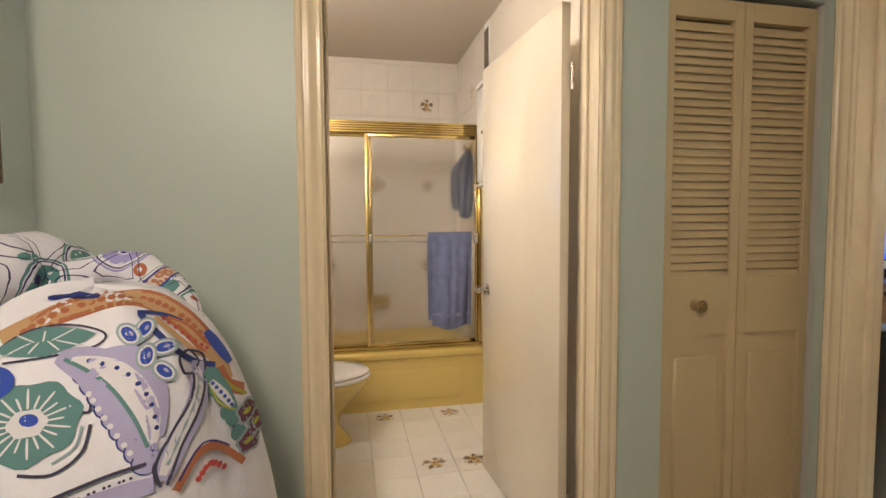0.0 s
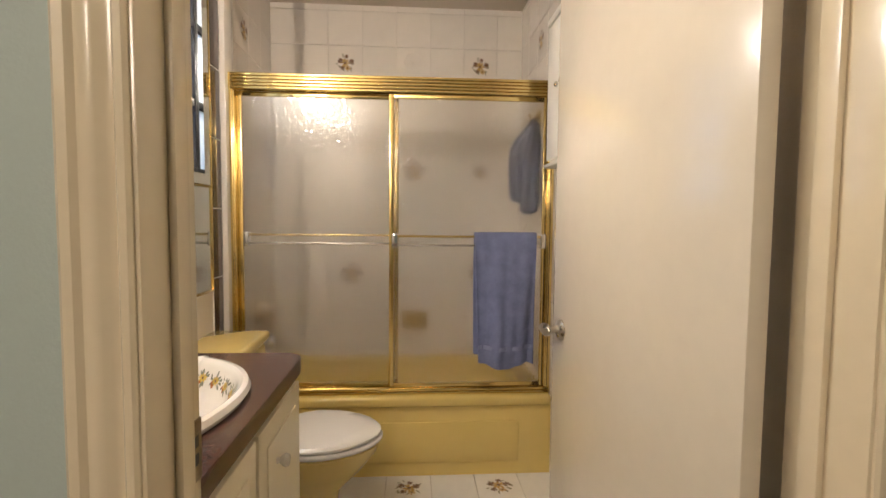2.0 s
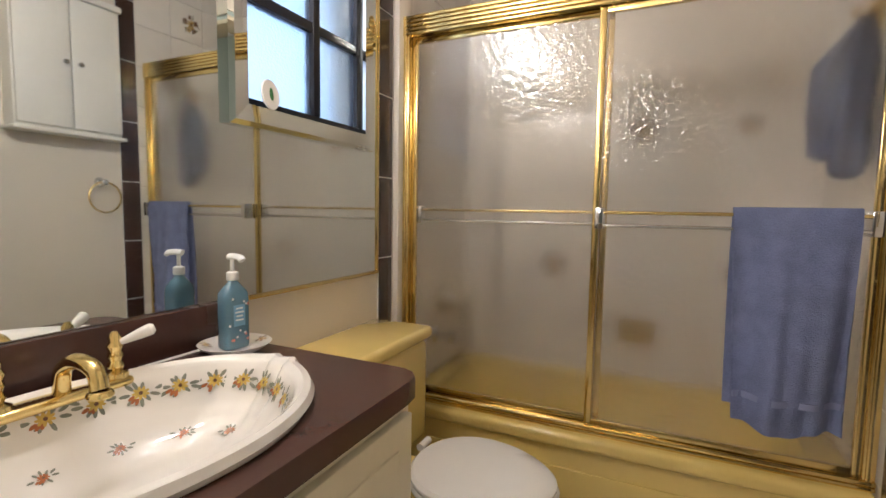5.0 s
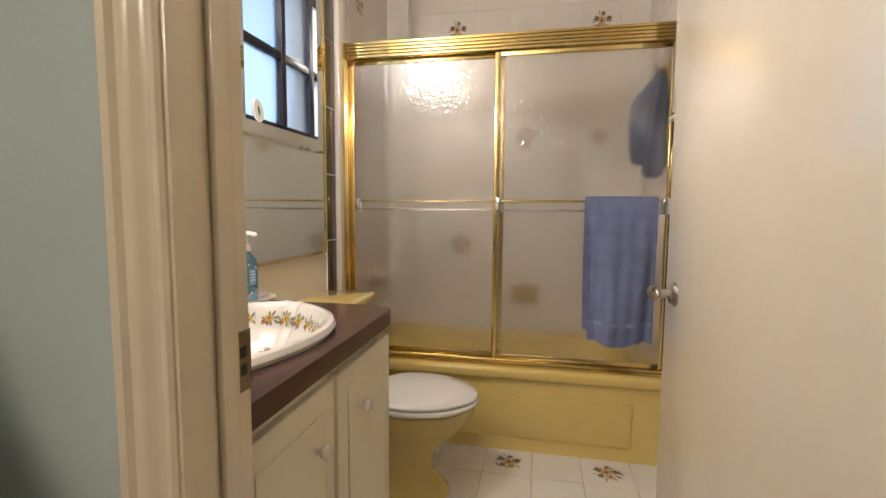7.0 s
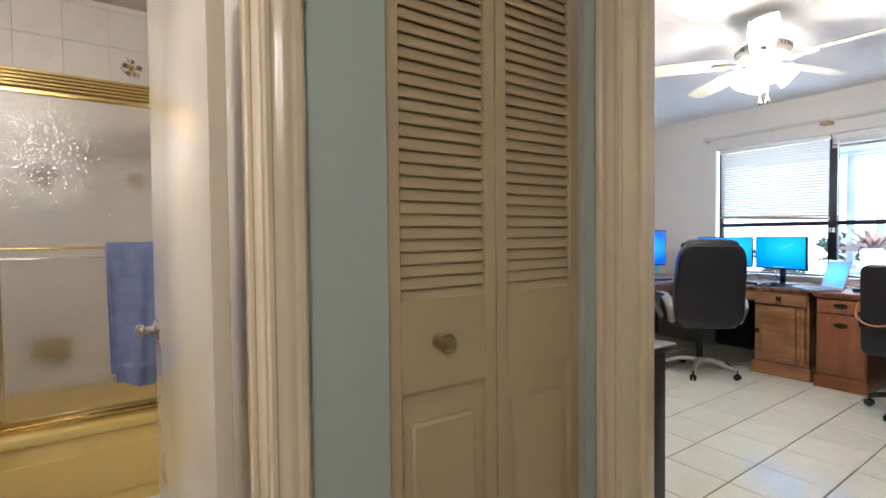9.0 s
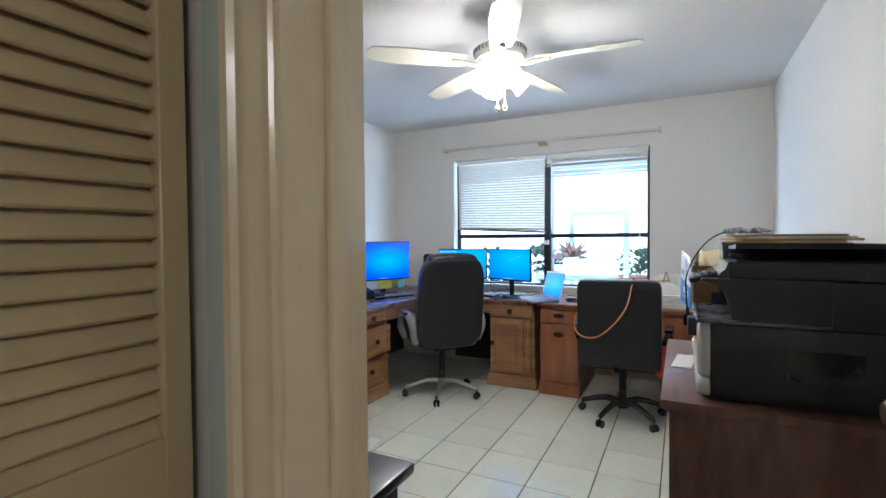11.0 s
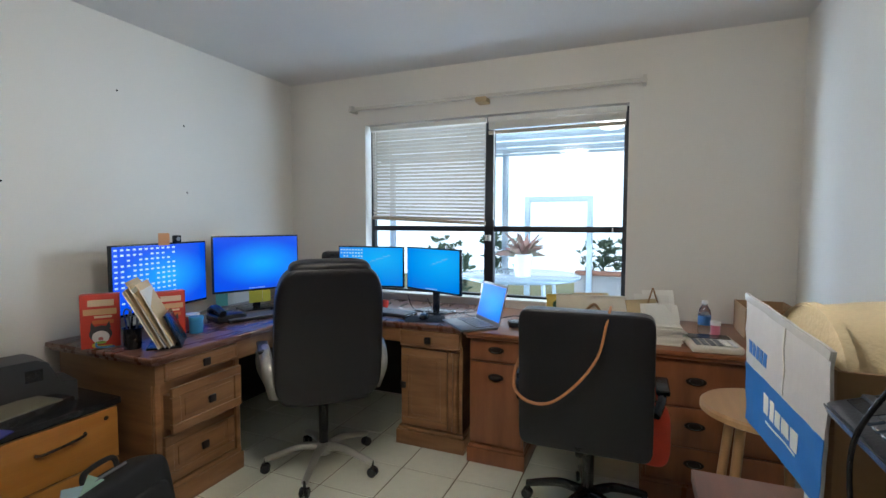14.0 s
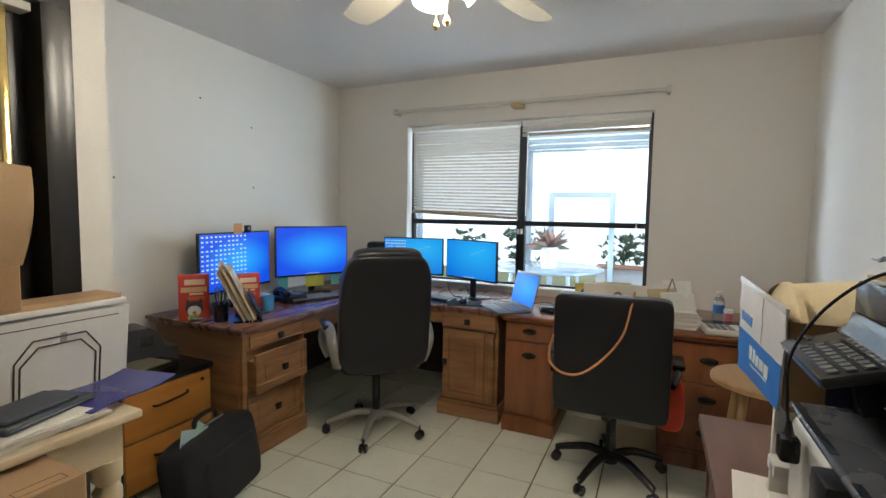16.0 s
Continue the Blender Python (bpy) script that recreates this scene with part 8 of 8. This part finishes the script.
    part("roll_end", lathe(bm_new(), [(0.084, -0.012), (0.082, 0), (0.03, 0.002), (0, 0.002)], 32, Matrix.Translation(c) @ pose(0, 0, 0, 90 if v > 0.5 else -90), 1.8, 1.0), mat("cream_foam", (0.74, 0.62, 0.40)), fm)
so = thing("stool", pose(4.40, 0.645, 0) @ Matrix.Diagonal((1, 1, 1.06, 1)), "round tan wooden stool beside desk", "stool")
SW = mat("tan_birch", (0.42, 0.25, 0.12), 0.4, second=(0.35, 0.20, 0.09), var=0.1, scale=3, fine=30, bump=0.03, stretch=(1, 8, 1))
part("seat", lathe(bm_new(), [(0.185, 0.655), (0.20, 0.662), (0.20, 0.678), (0.192, 0.685), (0, 0.685)], 48), SW, so)
for k in range(4):
    a = math.radians(45 + 90 * k)
    part("leg", rod(bm_new(), (0.20 * math.cos(a), 0.20 * math.sin(a), 0), (0.12 * math.cos(a), 0.12 * math.sin(a), 0.656), 0.016, 12), SW, so)
part("ring", tube(bm_new(), [(0.175 * math.cos(k * math.pi / 14), 0.175 * math.sin(k * math.pi / 14), 0.22) for k in range(29)], 0.010, 8), SW, so)

# ---- clutter by the mirrored closet ----
CREAM_T = mat("cream_table_paint", (0.66, 0.55, 0.38), 0.4, var=0.08, scale=4, fine=60, bump=0.05)
ta = thing("console_table", pose(0, 0, 0), "cream painted table with turned legs and drawer", "table")
part("tabletop", B(1.95, 2.44, 0.765, 3.0, 2.862, 0.790, 0.006, 3), CREAM_T, ta)
part("apron", B(2.0, 2.475, 0.655, 2.96, 2.495, 0.765), CREAM_T, ta)
part("apron", B(2.94, 2.495, 0.655, 2.96, 2.84, 0.765), CREAM_T, ta)
prof = [(0.022, 0), (0.030, 0.03), (0.020, 0.08), (0.026, 0.22), (0.034, 0.40), (0.022, 0.50), (0.038, 0.53), (0.038, 0.56), (0.026, 0.58), (0.04, 0.60), (0.04, 0.655)]
for x, y in ((2.93, 2.505), (2.93, 2.82), (2.02, 2.505), (2.02, 2.82)):
    part("leg", lathe(bm_new(), prof, 20, pose(x, y, 0)), CREAM_T, ta)
part("drawer_pull", lathe(bm_new(), [(0.016, 0), (0.018, 0.008), (0, 0.012)], 4, Matrix.Translation((2.78, 2.475, 0.71)) @ pose(0, 0, 0, 90)), plain("dark_red_pull", (0.16, 0.03, 0.03), 0.4), ta)


def carton(m, w, d, h, label, material=CARDBOARD, tape=True, prints=()):
    t = thing("cardboard_box", m, label, "box", "cardboard boxes")
    part("carton", B(-w / 2, -d / 2, 0, w / 2, d / 2, h, 0.003, 1), material, t)
    part("top_seam", B(-w / 2, -0.0015, h, w / 2, 0.0015, h + 0.0006), CARD_DARK, t)
    if tape:
        part("tape", B(-w / 2, -0.028, h + 0.0006, w / 2, 0.028, h + 0.0012), tape if tape is not True else plain("dark_printed_tape", (0.05, 0.06, 0.07), 0.25), t)
        part("tape", B(w / 2, -0.028, h - 0.07, w / 2 + 0.0008, 0.028, h), plain("dark_printed_tape", (0.05, 0.06, 0.07)), t)
    for (x0, z0, x1, z1, mt) in prints:
        part("print_mark", B(x0, -d / 2 - 0.0008, z0, x1, -d / 2, z1), mt, t)
    return t


INK = plain("dark_ink", (0.06, 0.05, 0.05), 0.7)
KINK = plain("brown_ink", (0.22, 0.12, 0.06), 0.8)
carton(pose(2.30, 2.50, 0), 0.94, 0.40, 0.372, "large brown carton on the floor under another", CARDBOARD, False)
big = carton(pose(2.30, 2.50, 0.373), 0.94, 0.40, 0.375, "large brown carton with dark printed tape", CARDBOARD, True)
part("shipping_label", B(0.10, -0.13, 0.3756, 0.28, -0.06, 0.3764), PAPER, big, "white shipping label")
b = bm_new()
for a in ((0.34, -0.185, 0.44, -0.183), (0.34, -0.155, 0.44, -0.153), (0.34, -0.185, 0.342, -0.153), (0.438, -0.185, 0.44, -0.153)):
    box(b, a[0], a[1], 0.375, a[2], a[3], 0.3757)
part("print_mark", b, KINK, big)
# delivery box standing against the wall
fx_ = thing("shipping_box", pose(2.905, 2.745, 0.790, 7, 0, 0), "flat white shipping box with purple and orange mark", "box")
WHITE_CARD = mat("white_corrugated_card", (0.74, 0.73, 0.71), 0.6, var=0.06, scale=4, fine=60, bump=0.06)
part("carton", B(-0.235, 0, 0.002, 0.235, 0.055, 0.265, 0.003, 1), WHITE_CARD, fx_)
PURP, ORG = plain("purple_print", (0.06, 0.02, 0.20), 0.5), plain("orange_logo_print", (0.75, 0.16, 0.02), 0.5)
for k in range(3):
    part("logo_shape", B(-0.185, -0.001, 0.055 + k * 0.026, -0.150, 0, 0.076 + k * 0.026), PURP, fx_)
for k in range(2):
    part("logo_shape", B(-0.185, -0.001, 0.135 + k * 0.024, -0.150, 0, 0.154 + k * 0.024), ORG, fx_)
part("print_mark", B(-0.140, -0.001, 0.07, -0.134, 0, 0.15), plain("grey_print", (0.35, 0.35, 0.35), 0.6), fx_)
part("print_line", B(-0.19, -0.001, 0.238, 0.20, 0, 0.241), INK, fx_)
for s, o in ((1.0, 0.0), (0.88, 0.008)):
    x = 0.115 * s
    tube_pts = [(0.03 - x, -0.002, 0.02), (0.03 - x, -0.002, 0.12 * s + 0.02), (0.03 - x + 0.045, -0.002, 0.185 * s + 0.015), (0.03 + x - 0.045, -0.002, 0.185 * s + 0.015), (0.03 + x, -0.002, 0.12 * s + 0.02), (0.03 + x, -0.002, 0.02)]
    part("printed_outline", tube(bm_new(), tube_pts, 0.0028, 5), INK, fx_)
part("print_mark", B(0.03, -0.0014, 0.175, 0.048, 0, 0.21), plain("grey_print", (0.35, 0.35, 0.35)), fx_)
fb = thing("foam_board", pose(2.87, 2.755, 1.062, 0, 0, 2), "white foam board and kraft sheet on box", "board")
part("board", B(-0.58, -0.05, 0, 0.26, 0.09, 0.018, 0.003), WHITE_CARD, fb)
part("kraft_sheet", B(-0.57, -0.04, 0.018, 0.25, 0.085, 0.034, 0.002), CARDBOARD, fb)
# cartons stacked on the table
c3 = carton(pose(2.08, 2.66, 0.790, 0, 0, 3), 0.44, 0.32, 0.13, "brown carton with faded brown print", CARDBOARD, False, ((-0.10, 0.035, 0.10, 0.05, KINK), (-0.10, 0.065, 0.04, 0.075, KINK), (0.13, 0.03, 0.19, 0.09, KINK)))
part("shipping_label", B(-0.20, -0.1612, 0.03, -0.14, -0.160, 0.10), PAPER, c3, "white label")
c4 = carton(pose(2.07, 2.665, 0.921, 0, 0, -2), 0.42, 0.30, 0.172, "brown carton with blue star print", CARDBOARD, False)
b = bm_new()
for k in range(4):
    extrude(b, [(-0.03, 0), (0, 0.006), (0.03, 0), (0, -0.006)], 0, 0.0012, Matrix.Translation((0.09, -0.150, 0.065)) @ pose(0, 0, 0, 90, 0, 0) @ pose(0, 0, 0, 0, 0, 45 * k))
part("star_print", b, plain("navy_print", (0.05, 0.07, 0.20), 0.6), c4)
for x0, z in ((-0.02, 0.025), (0.0, 0.015)):
    part("print_mark", B(x0, -0.1512, z, x0 + 0.20, -0.150, z + 0.006), KINK, c4)
part("seam_tape", B(-0.21, -0.1515, 0.108, 0.21, -0.150, 0.122), MANILA, c4)
c5 = thing("cardboard_box", pose(2.48, 2.745, 1.10, 0, 0, 3), "opened brown carton with bent flap", "box", "cardboard boxes")
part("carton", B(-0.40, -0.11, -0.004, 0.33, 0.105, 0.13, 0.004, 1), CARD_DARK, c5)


def flapf(u, v):
    return Vector((-0.42 + 0.735 * u + 0.02 * v * u, -0.15 - 0.02 * math.sin(math.pi * v) * (0.4 + u) - 0.02 * v, 0.125 + 0.29 * v + 0.05 * (1 - u) - 0.03 * u * v))


b = bm_new()
sheet(b, flapf, 20, 12, 0.005)
part("flap", b, CARDBOARD, c5, "bent kraft flap")
part("inner_box", B(-0.38, -0.09, 0.13, 0.24, 0.10, 0.36, 0.004, 1), CARDBOARD, c5)
part("red_strip", B(-0.2, -0.152, 0.20, -0.06, -0.149, 0.225), plain("red_print", (0.45, 0.04, 0.03), 0.6), c5)
cap = thing("cap", pose(2.68, 2.765, 1.460, 0, 0, -20), "dark red baseball cap on carton", "cap")
CAPM = mat("dark_red_cotton", (0.20, 0.022, 0.022), 0.85, var=0.15, scale=20, fine=300, bump=0.3)
part("crown", lathe(bm_new(), [(0.085, 0), (0.088, 0.02), (0.075, 0.055), (0.045, 0.08), (0, 0.088)], 28), CAPM, cap)
part("brim", extrude(bm_new(), [(0.05, -0.075), (0.12, -0.07), (0.16, -0.03), (0.165, 0.03), (0.12, 0.07), (0.05, 0.075)], 0.004, 0.010), CAPM, cap)
# things lying on the cream table
np_ = paper_pile(pose(2.74, 2.57, 0.790, 0, 0, 5), 0.40, 0.22, 4, "newspapers lying on the cream table", 9)
bf = thing("blue_folder", pose(2.98, 2.60, 0.816, 0, 0, 12), "royal blue plastic folder over table edge", "folder")
b = bm_new()
sheet(b, lambda u, v: Vector((-0.13 + 0.30 * u, -0.11 + 0.21 * v, 0.03 * max(0, u - 0.6) + 0.004 * math.sin(u * 6))), 16, 10, 0.003)
part("cover", b, mat("royal_blue_plastic", (0.035, 0.035, 0.22), 0.25, var=0.1, bump=0.03), bf)
pd = thing("tablet_case", pose(2.80, 2.585, 0.822, 0, 0, 16), "dark grey zip case lying on papers", "case")
part("case", B(-0.13, -0.07, 0, 0.12, 0.07, 0.022, 0.009, 3), mat("slate_fabric", (0.055, 0.065, 0.085), 0.6, var=0.15, bump=0.3), pd)
part("flap", B(-0.12, -0.06, 0.022, 0.08, 0.06, 0.034, 0.006, 3), mat("slate_fabric", (0.055, 0.065, 0.085)), pd)
part("zip", tube(bm_new(), [(-0.12, -0.071, 0.011), (0.11, -0.071, 0.011)], 0.002, 6), GREY_PLASTIC, pd)

# things on the drawer unit
ph2 = thing("label_printer", pose(3.66, 3.50, 0.565, 0, 0, -12), "dark grey desktop receipt printer", "printer")
part("body", extrude(bm_new(), [(-0.16, 0), (0.16, 0), (0.16, 0.09), (0.10, 0.10), (0.06, 0.19), (0.02, 0.21), (-0.11, 0.21), (-0.14, 0.19), (-0.15, 0.05)], -0.09, 0.09, pose(0, 0, 0, 90)), mat("charcoal_plastic", (0.03, 0.03, 0.032), 0.5, var=0.1, bump=0.1), ph2)
part("paper_slot", B(-0.02, -0.0915, 0.12, 0.04, -0.09, 0.17), BLACK_PLASTIC, ph2)
tr = thing("scanner", pose(3.57, 3.36, 0.565, 0, 0, 8), "black flat scanner with brown board", "scanner")
part("body", B(-0.14, -0.09, 0, 0.16, 0.07, 0.05, 0.01), BLACK_PLASTIC, tr)
part("board", B(-0.15, -0.10, 0.05, 0.10, 0.06, 0.058, 0.002), mat("olive_board", (0.16, 0.14, 0.09), 0.7, bump=0.1), tr)
tg = thing("cable_bundle", pose(3.86, 3.50, 0.762), "blue and yellow cables bundled on desk edge", "cable")
for k, c in enumerate(((0.05, 0.22, 0.5), (0.6, 0.5, 0.05), (0.02, 0.02, 0.02), (0.25, 0.45, 0.05))):
    part("cord", tube(bm_new(), spline([(0.05, -0.04 + k * 0.02, 0.0), (0.07, -0.05 - k * 0.02, 0.03), (0.04, -0.10 + 0.03 * k, 0.012), (0.10, -0.13 + 0.02 * k, 0.006)], 6), 0.005, 7), plain("cord_colour_%s" % "abcd"[k], c, 0.5), tg)

# soft briefcase on the floor
bg = thing("laptop_bag", pose(3.665, 2.965, 0, 0, 0, 14), "black nylon laptop bag stuffed with papers", "bag")
part("body", pillow(0.53, 0.18, 0.35, pose(0, 0, 0.175, -10), 0.34), BLACK_FABRIC, bg)
part("front_pocket", pillow(0.38, 0.08, 0.24, pose(0.02, -0.075, 0.14, -10), 0.3), BLACK_FABRIC, bg)
part("handle", tube(bm_new(), spline([(-0.08, 0.03, 0.355), (-0.07, 0.04, 0.405), (0.05, 0.04, 0.41), (0.07, 0.03, 0.36)], 6), 0.011, 8), BLACK_FABRIC, bg)
part("zip_edge", tube(bm_new(), spline([(-0.22, -0.01, 0.22), (-0.215, 0.0, 0.32), (-0.15, 0.02, 0.362), (0.10, 0.02, 0.365)], 6), 0.006, 6), GREY_PLASTIC, bg)
for x, a, c in ((-0.17, 20, (0.40, 0.55, 0.60)), (-0.10, 40, (0.42, 0.62, 0.50))):
    b = B(-0.05, -0.001, 0, 0.05, 0.001, 0.10)
    b.transform(pose(x, 0.005, 0.30, -8, a))
    part("paper_corner", b, plain("mint_paper_%d" % a, c, 0.7), bg)
rg = thing("reusable_bag", pose(3.40, 2.72, 0, 0, 0, 10), "white and red shopping bag lying on floor", "bag")
b = bm_new()
sheet(b, lambda u, v: Vector(((u - 0.5) * 0.42, (v - 0.5) * 0.30, 0.003 + 0.10 * math.sin(math.pi * u) ** 0.6 * math.sin(math.pi * v) ** 0.6 + 0.012 * noise.noise(Vector((u * 6, v * 6, 0))))), 24, 18)
part("bag_skin", b, mat("white_woven_plastic", (0.72, 0.68, 0.64), 0.5, var=0.08, bump=0.2), rg)
part("red_stripe", tube(bm_new(), spline([(-0.16, -0.06, 0.085), (0, -0.02, 0.118), (0.14, -0.07, 0.085)], 6), 0.012, 6, 2), plain("red_print", (0.45, 0.04, 0.03)), rg)

# ---- patio seen through the window ----
CONC = mat("pale_concrete", (0.42, 0.42, 0.42), 0.8, var=0.1, scale=2, fine=60, bump=0.2)
setting("ground", B(-60, -60, -0.2, 60, 60, -0.102), mat("dry_lawn", (0.16, 0.17, 0.08), 0.95, var=0.3, scale=0.6, fine=20, bump=0.5), "dry lawn around the house", "ground")
setting("pavement_patio", B(OX1 + 0.16, -2.5, -0.1, 10.2, 7.0, -0.02), CONC, "pale concrete patio", "pavement")
setting("roof_office", B(-2, -3.5, 2.72, OX1 + 0.3, 4.6, 2.82), CONC, "flat house roof", "roof")
pt = thing("patio_roof", pose(0, 0, 0), "white slatted patio roof on posts", "patio roof")
# white metal coloured blue-grey, painting in the shaded look of the slats' undersides
WM = mat("blue_shaded_aluminium", (0.55, 0.64, 0.72), 0.4, var=0.05, bump=0.03)
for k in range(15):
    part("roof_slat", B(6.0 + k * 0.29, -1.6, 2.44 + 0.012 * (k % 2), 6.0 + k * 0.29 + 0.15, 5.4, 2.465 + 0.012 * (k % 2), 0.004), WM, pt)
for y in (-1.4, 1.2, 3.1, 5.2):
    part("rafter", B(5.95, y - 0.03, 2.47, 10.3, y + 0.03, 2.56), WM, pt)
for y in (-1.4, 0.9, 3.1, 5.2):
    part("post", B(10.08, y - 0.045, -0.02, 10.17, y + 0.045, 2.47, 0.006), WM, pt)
pl = thing("patio_lamp", pose(7.9, 1.35, 2.44), "lit ceiling lamp under patio roof", "ceiling lamp")
part("dome", lathe(bm_new(), [(0.16, 0), (0.16, -0.03), (0.10, -0.075), (0, -0.085)], 28), mat("lit_patio_globe", (0.9, 0.9, 0.85), 0.4, bump=0, emit=(1.0, 0.97, 0.9), emit_strength=6.0), pl)
sf = thing("door_screen", pose(9.4, 2.13, -0.02), "grey framed screen panel standing on patio", "screen")
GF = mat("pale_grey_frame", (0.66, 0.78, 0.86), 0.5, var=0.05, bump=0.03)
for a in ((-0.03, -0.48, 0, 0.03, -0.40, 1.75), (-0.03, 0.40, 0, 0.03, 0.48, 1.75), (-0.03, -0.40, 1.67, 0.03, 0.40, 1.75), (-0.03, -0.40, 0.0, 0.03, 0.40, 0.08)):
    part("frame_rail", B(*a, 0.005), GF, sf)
pto = thing("patio_table", pose(7.35, 2.2, -0.02), "round glass patio table with grey rim", "table")
part("tabletop", lathe(bm_new(), [(0.60, 0.80), (0.62, 0.81), (0.62, 0.83), (0.60, 0.84), (0, 0.84)], 48), mat("grey_glass_top", (0.22, 0.28, 0.33), 0.15, bump=0), pto)
for k in range(4):
    a = math.radians(45 + 90 * k)
    part("leg", rod(bm_new(), (0.5 * math.cos(a), 0.5 * math.sin(a), 0), (0.42 * math.cos(a), 0.42 * math.sin(a), 0.80), 0.02), WM, pto)


def leafy(b, c, n, ln, w, seed, up=0.6, spread=1.0):
    r = random.Random(seed)
    for k in range(n):
        a, e = r.uniform(0, 6.28), r.uniform(up * 0.3, up * 1.6)
        d = Vector((math.cos(a) * spread, math.sin(a) * spread, e)).normalized()
        s = d.cross(Vector((0, 0, 1))).normalized() * w
        L = ln * r.uniform(0.6, 1.1)
        base = Vector(c)
        mid, tip = base + d * L * 0.55 + Vector((0, 0, 0.02)), base + d * L + Vector((0, 0, -0.25 * L * (1 - e)))
        v = [b.verts.new(p) for p in (base, mid + s, tip, mid - s)]
        b.faces.new((v[0], v[1], v[2]))
        b.faces.new((v[0], v[2], v[3]))


pp = thing("potted_plant", pose(7.15, 2.12, 0.82), "red-leaved plant in white pot on patio table", "potted plant")
part("pot", lathe(bm_new(), [(0.075, 0), (0.10, 0.20), (0.108, 0.20), (0.108, 0.225), (0.095, 0.225), (0.09, 0.19), (0, 0.185)], 28), WHITE_PLASTIC, pp)
b = bm_new()
leafy(b, (0, 0, 0.19), 46, 0.34, 0.026, 2, 0.8)
part("leaves", b, mat("red_green_leaf", (0.30, 0.13, 0.12), 0.5, second=(0.18, 0.18, 0.12), var=0.3, scale=6, bump=0.05), pp)
lw = thing("garden_wall", pose(9.6, 1.0, -0.02), "low white garden wall with brick cap", "wall")
part("wall_body", B(-0.10, -3.2, 0, 0.10, 0.9, 0.62), CONC, lw)
part("cap_row", B(-0.13, -3.2, 0.62, 0.13, 0.9, 0.67, 0.008), mat("brick_red_cap", (0.36, 0.17, 0.11), 0.8, var=0.2, scale=10, bump=0.2), lw)
# leaf green lightened so the colour carries the bright outdoor haze
GREEN = mat("hazed_garden_leaf", (0.15, 0.22, 0.14), 0.6, second=(0.10, 0.16, 0.10), var=0.3, scale=5, fine=30, bump=0.1)
bxp = thing("planter_box", pose(9.6, 0.55, 0.65), "dark plastic trough planter on garden wall", "planter")
part("trough", B(-0.10, -0.34, 0, 0.10, 0.34, 0.20, 0.012), mat("slate_blue_trough", (0.10, 0.15, 0.20), 0.5), bxp)
b = bm_new()
for k in range(12):
    leafy(b, (0, -0.30 + k * 0.055, 0.18), 14, 0.24, 0.02, 20 + k, 1.2)
part("foliage", b, GREEN, bxp)
for k, (x, y, h, s) in enumerate(((10.6, 0.2, 1.0, 0.8), (11.0, 1.6, 1.1, 0.9), (10.8, 3.4, 1.25, 0.8), (11.2, 4.6, 1.1, 1.0), (10.7, -1.2, 1.1, 0.9), (9.1, 3.55, 0.9, 0.5))):
    sh = thing("shrub", pose(x, y, -0.05), "leafy green garden shrub", "shrub", "garden shrubs")
    b = bm_new()
    for q in range(7):
        a = q * 0.9
        rod(b, (0, 0, 0), (0.3 * s * math.cos(a), 0.3 * s * math.sin(a), h * 0.7), 0.012, 5, 0.005)
    part("stems", b, plain("shrub_bark", (0.16, 0.11, 0.07), 0.9), sh)
    b = bm_new()
    r = random.Random(50 + k)
    for q in range(60):
        a, d = r.uniform(0, 6.28), r.uniform(0, 0.45) * s
        leafy(b, (d * math.cos(a), d * math.sin(a), r.uniform(0.25, 0.95) * h), 9, 0.16, 0.022, 100 * k + q, 0.9)
    part("crown", b, GREEN, sh)
# added emissive panels outside both windows, in place of bright daylight and haze
GLOWBG = mat("glowing_garden_panel", (0.1, 0.1, 0.1), 0.9, var=0.02, bump=0, emit=(0.80, 0.92, 1.0), emit_strength=2.6)
setting("backdrop", B(14.5, -14, -0.1, 14.6, 18, 9), GLOWBG, "glowing backdrop panel beyond the garden", "backdrop")
setting("backdrop_bath", B(-3.6, -1.0, -0.1, -3.5, 7.5, 6.0), mat("glowing_blue_panel", (0.1, 0.1, 0.1), 0.9, var=0.02, bump=0, emit=(0.50, 0.72, 1.0), emit_strength=1.9), "glowing bluish backdrop panel outside bathroom", "backdrop")

# black carved cabinet just inside the office door
kc = thing("carved_cabinet", pose(1.655, 1.345, 0), "black carved wooden cabinet beside the doorway", "cabinet")
part("body", B(0.0, 0.03, 0.0, 0.26, 0.40, 0.84, 0.006), BLACK_WOOD, kc)
part("top", B(-0.002, 0.0, 0.84, 0.275, 0.42, 0.865, 0.008), BLACK_WOOD, kc)
for k in range(18):
    part("bead", lathe(bm_new(), [(0.0, -0.020), (0.014, -0.012), (0.018, 0), (0.014, 0.012), (0, 0.020)], 12, pose(0.035, 0.024, 0.06 + k * 0.044)), BLACK_WOOD, kc)

# ---- office floor tiles ----
OT = 0.318
ot_me = finish(B(0.0035, 0.0035, -0.010, OT - 0.0035, OT - 0.0035, 0.0, 0.0018, 1), "tile", OFFICE_TILE)
ofl = bpy.data.objects["floor_office"]
nx0, ny0 = math.floor((OX0 - 4.455) / OT), math.floor((OY0 - 1.93) / OT)
for i in range(nx0, int((OX1 - 4.455) / OT) + 1):
    for j in range(ny0, int((OY1 - 1.93) / OT) + 1):
        o = new("tile", ot_me)
        o.parent = ofl
        o.matrix_basis = pose(4.455 + i * OT, 1.93 + j * OT, 0.0)
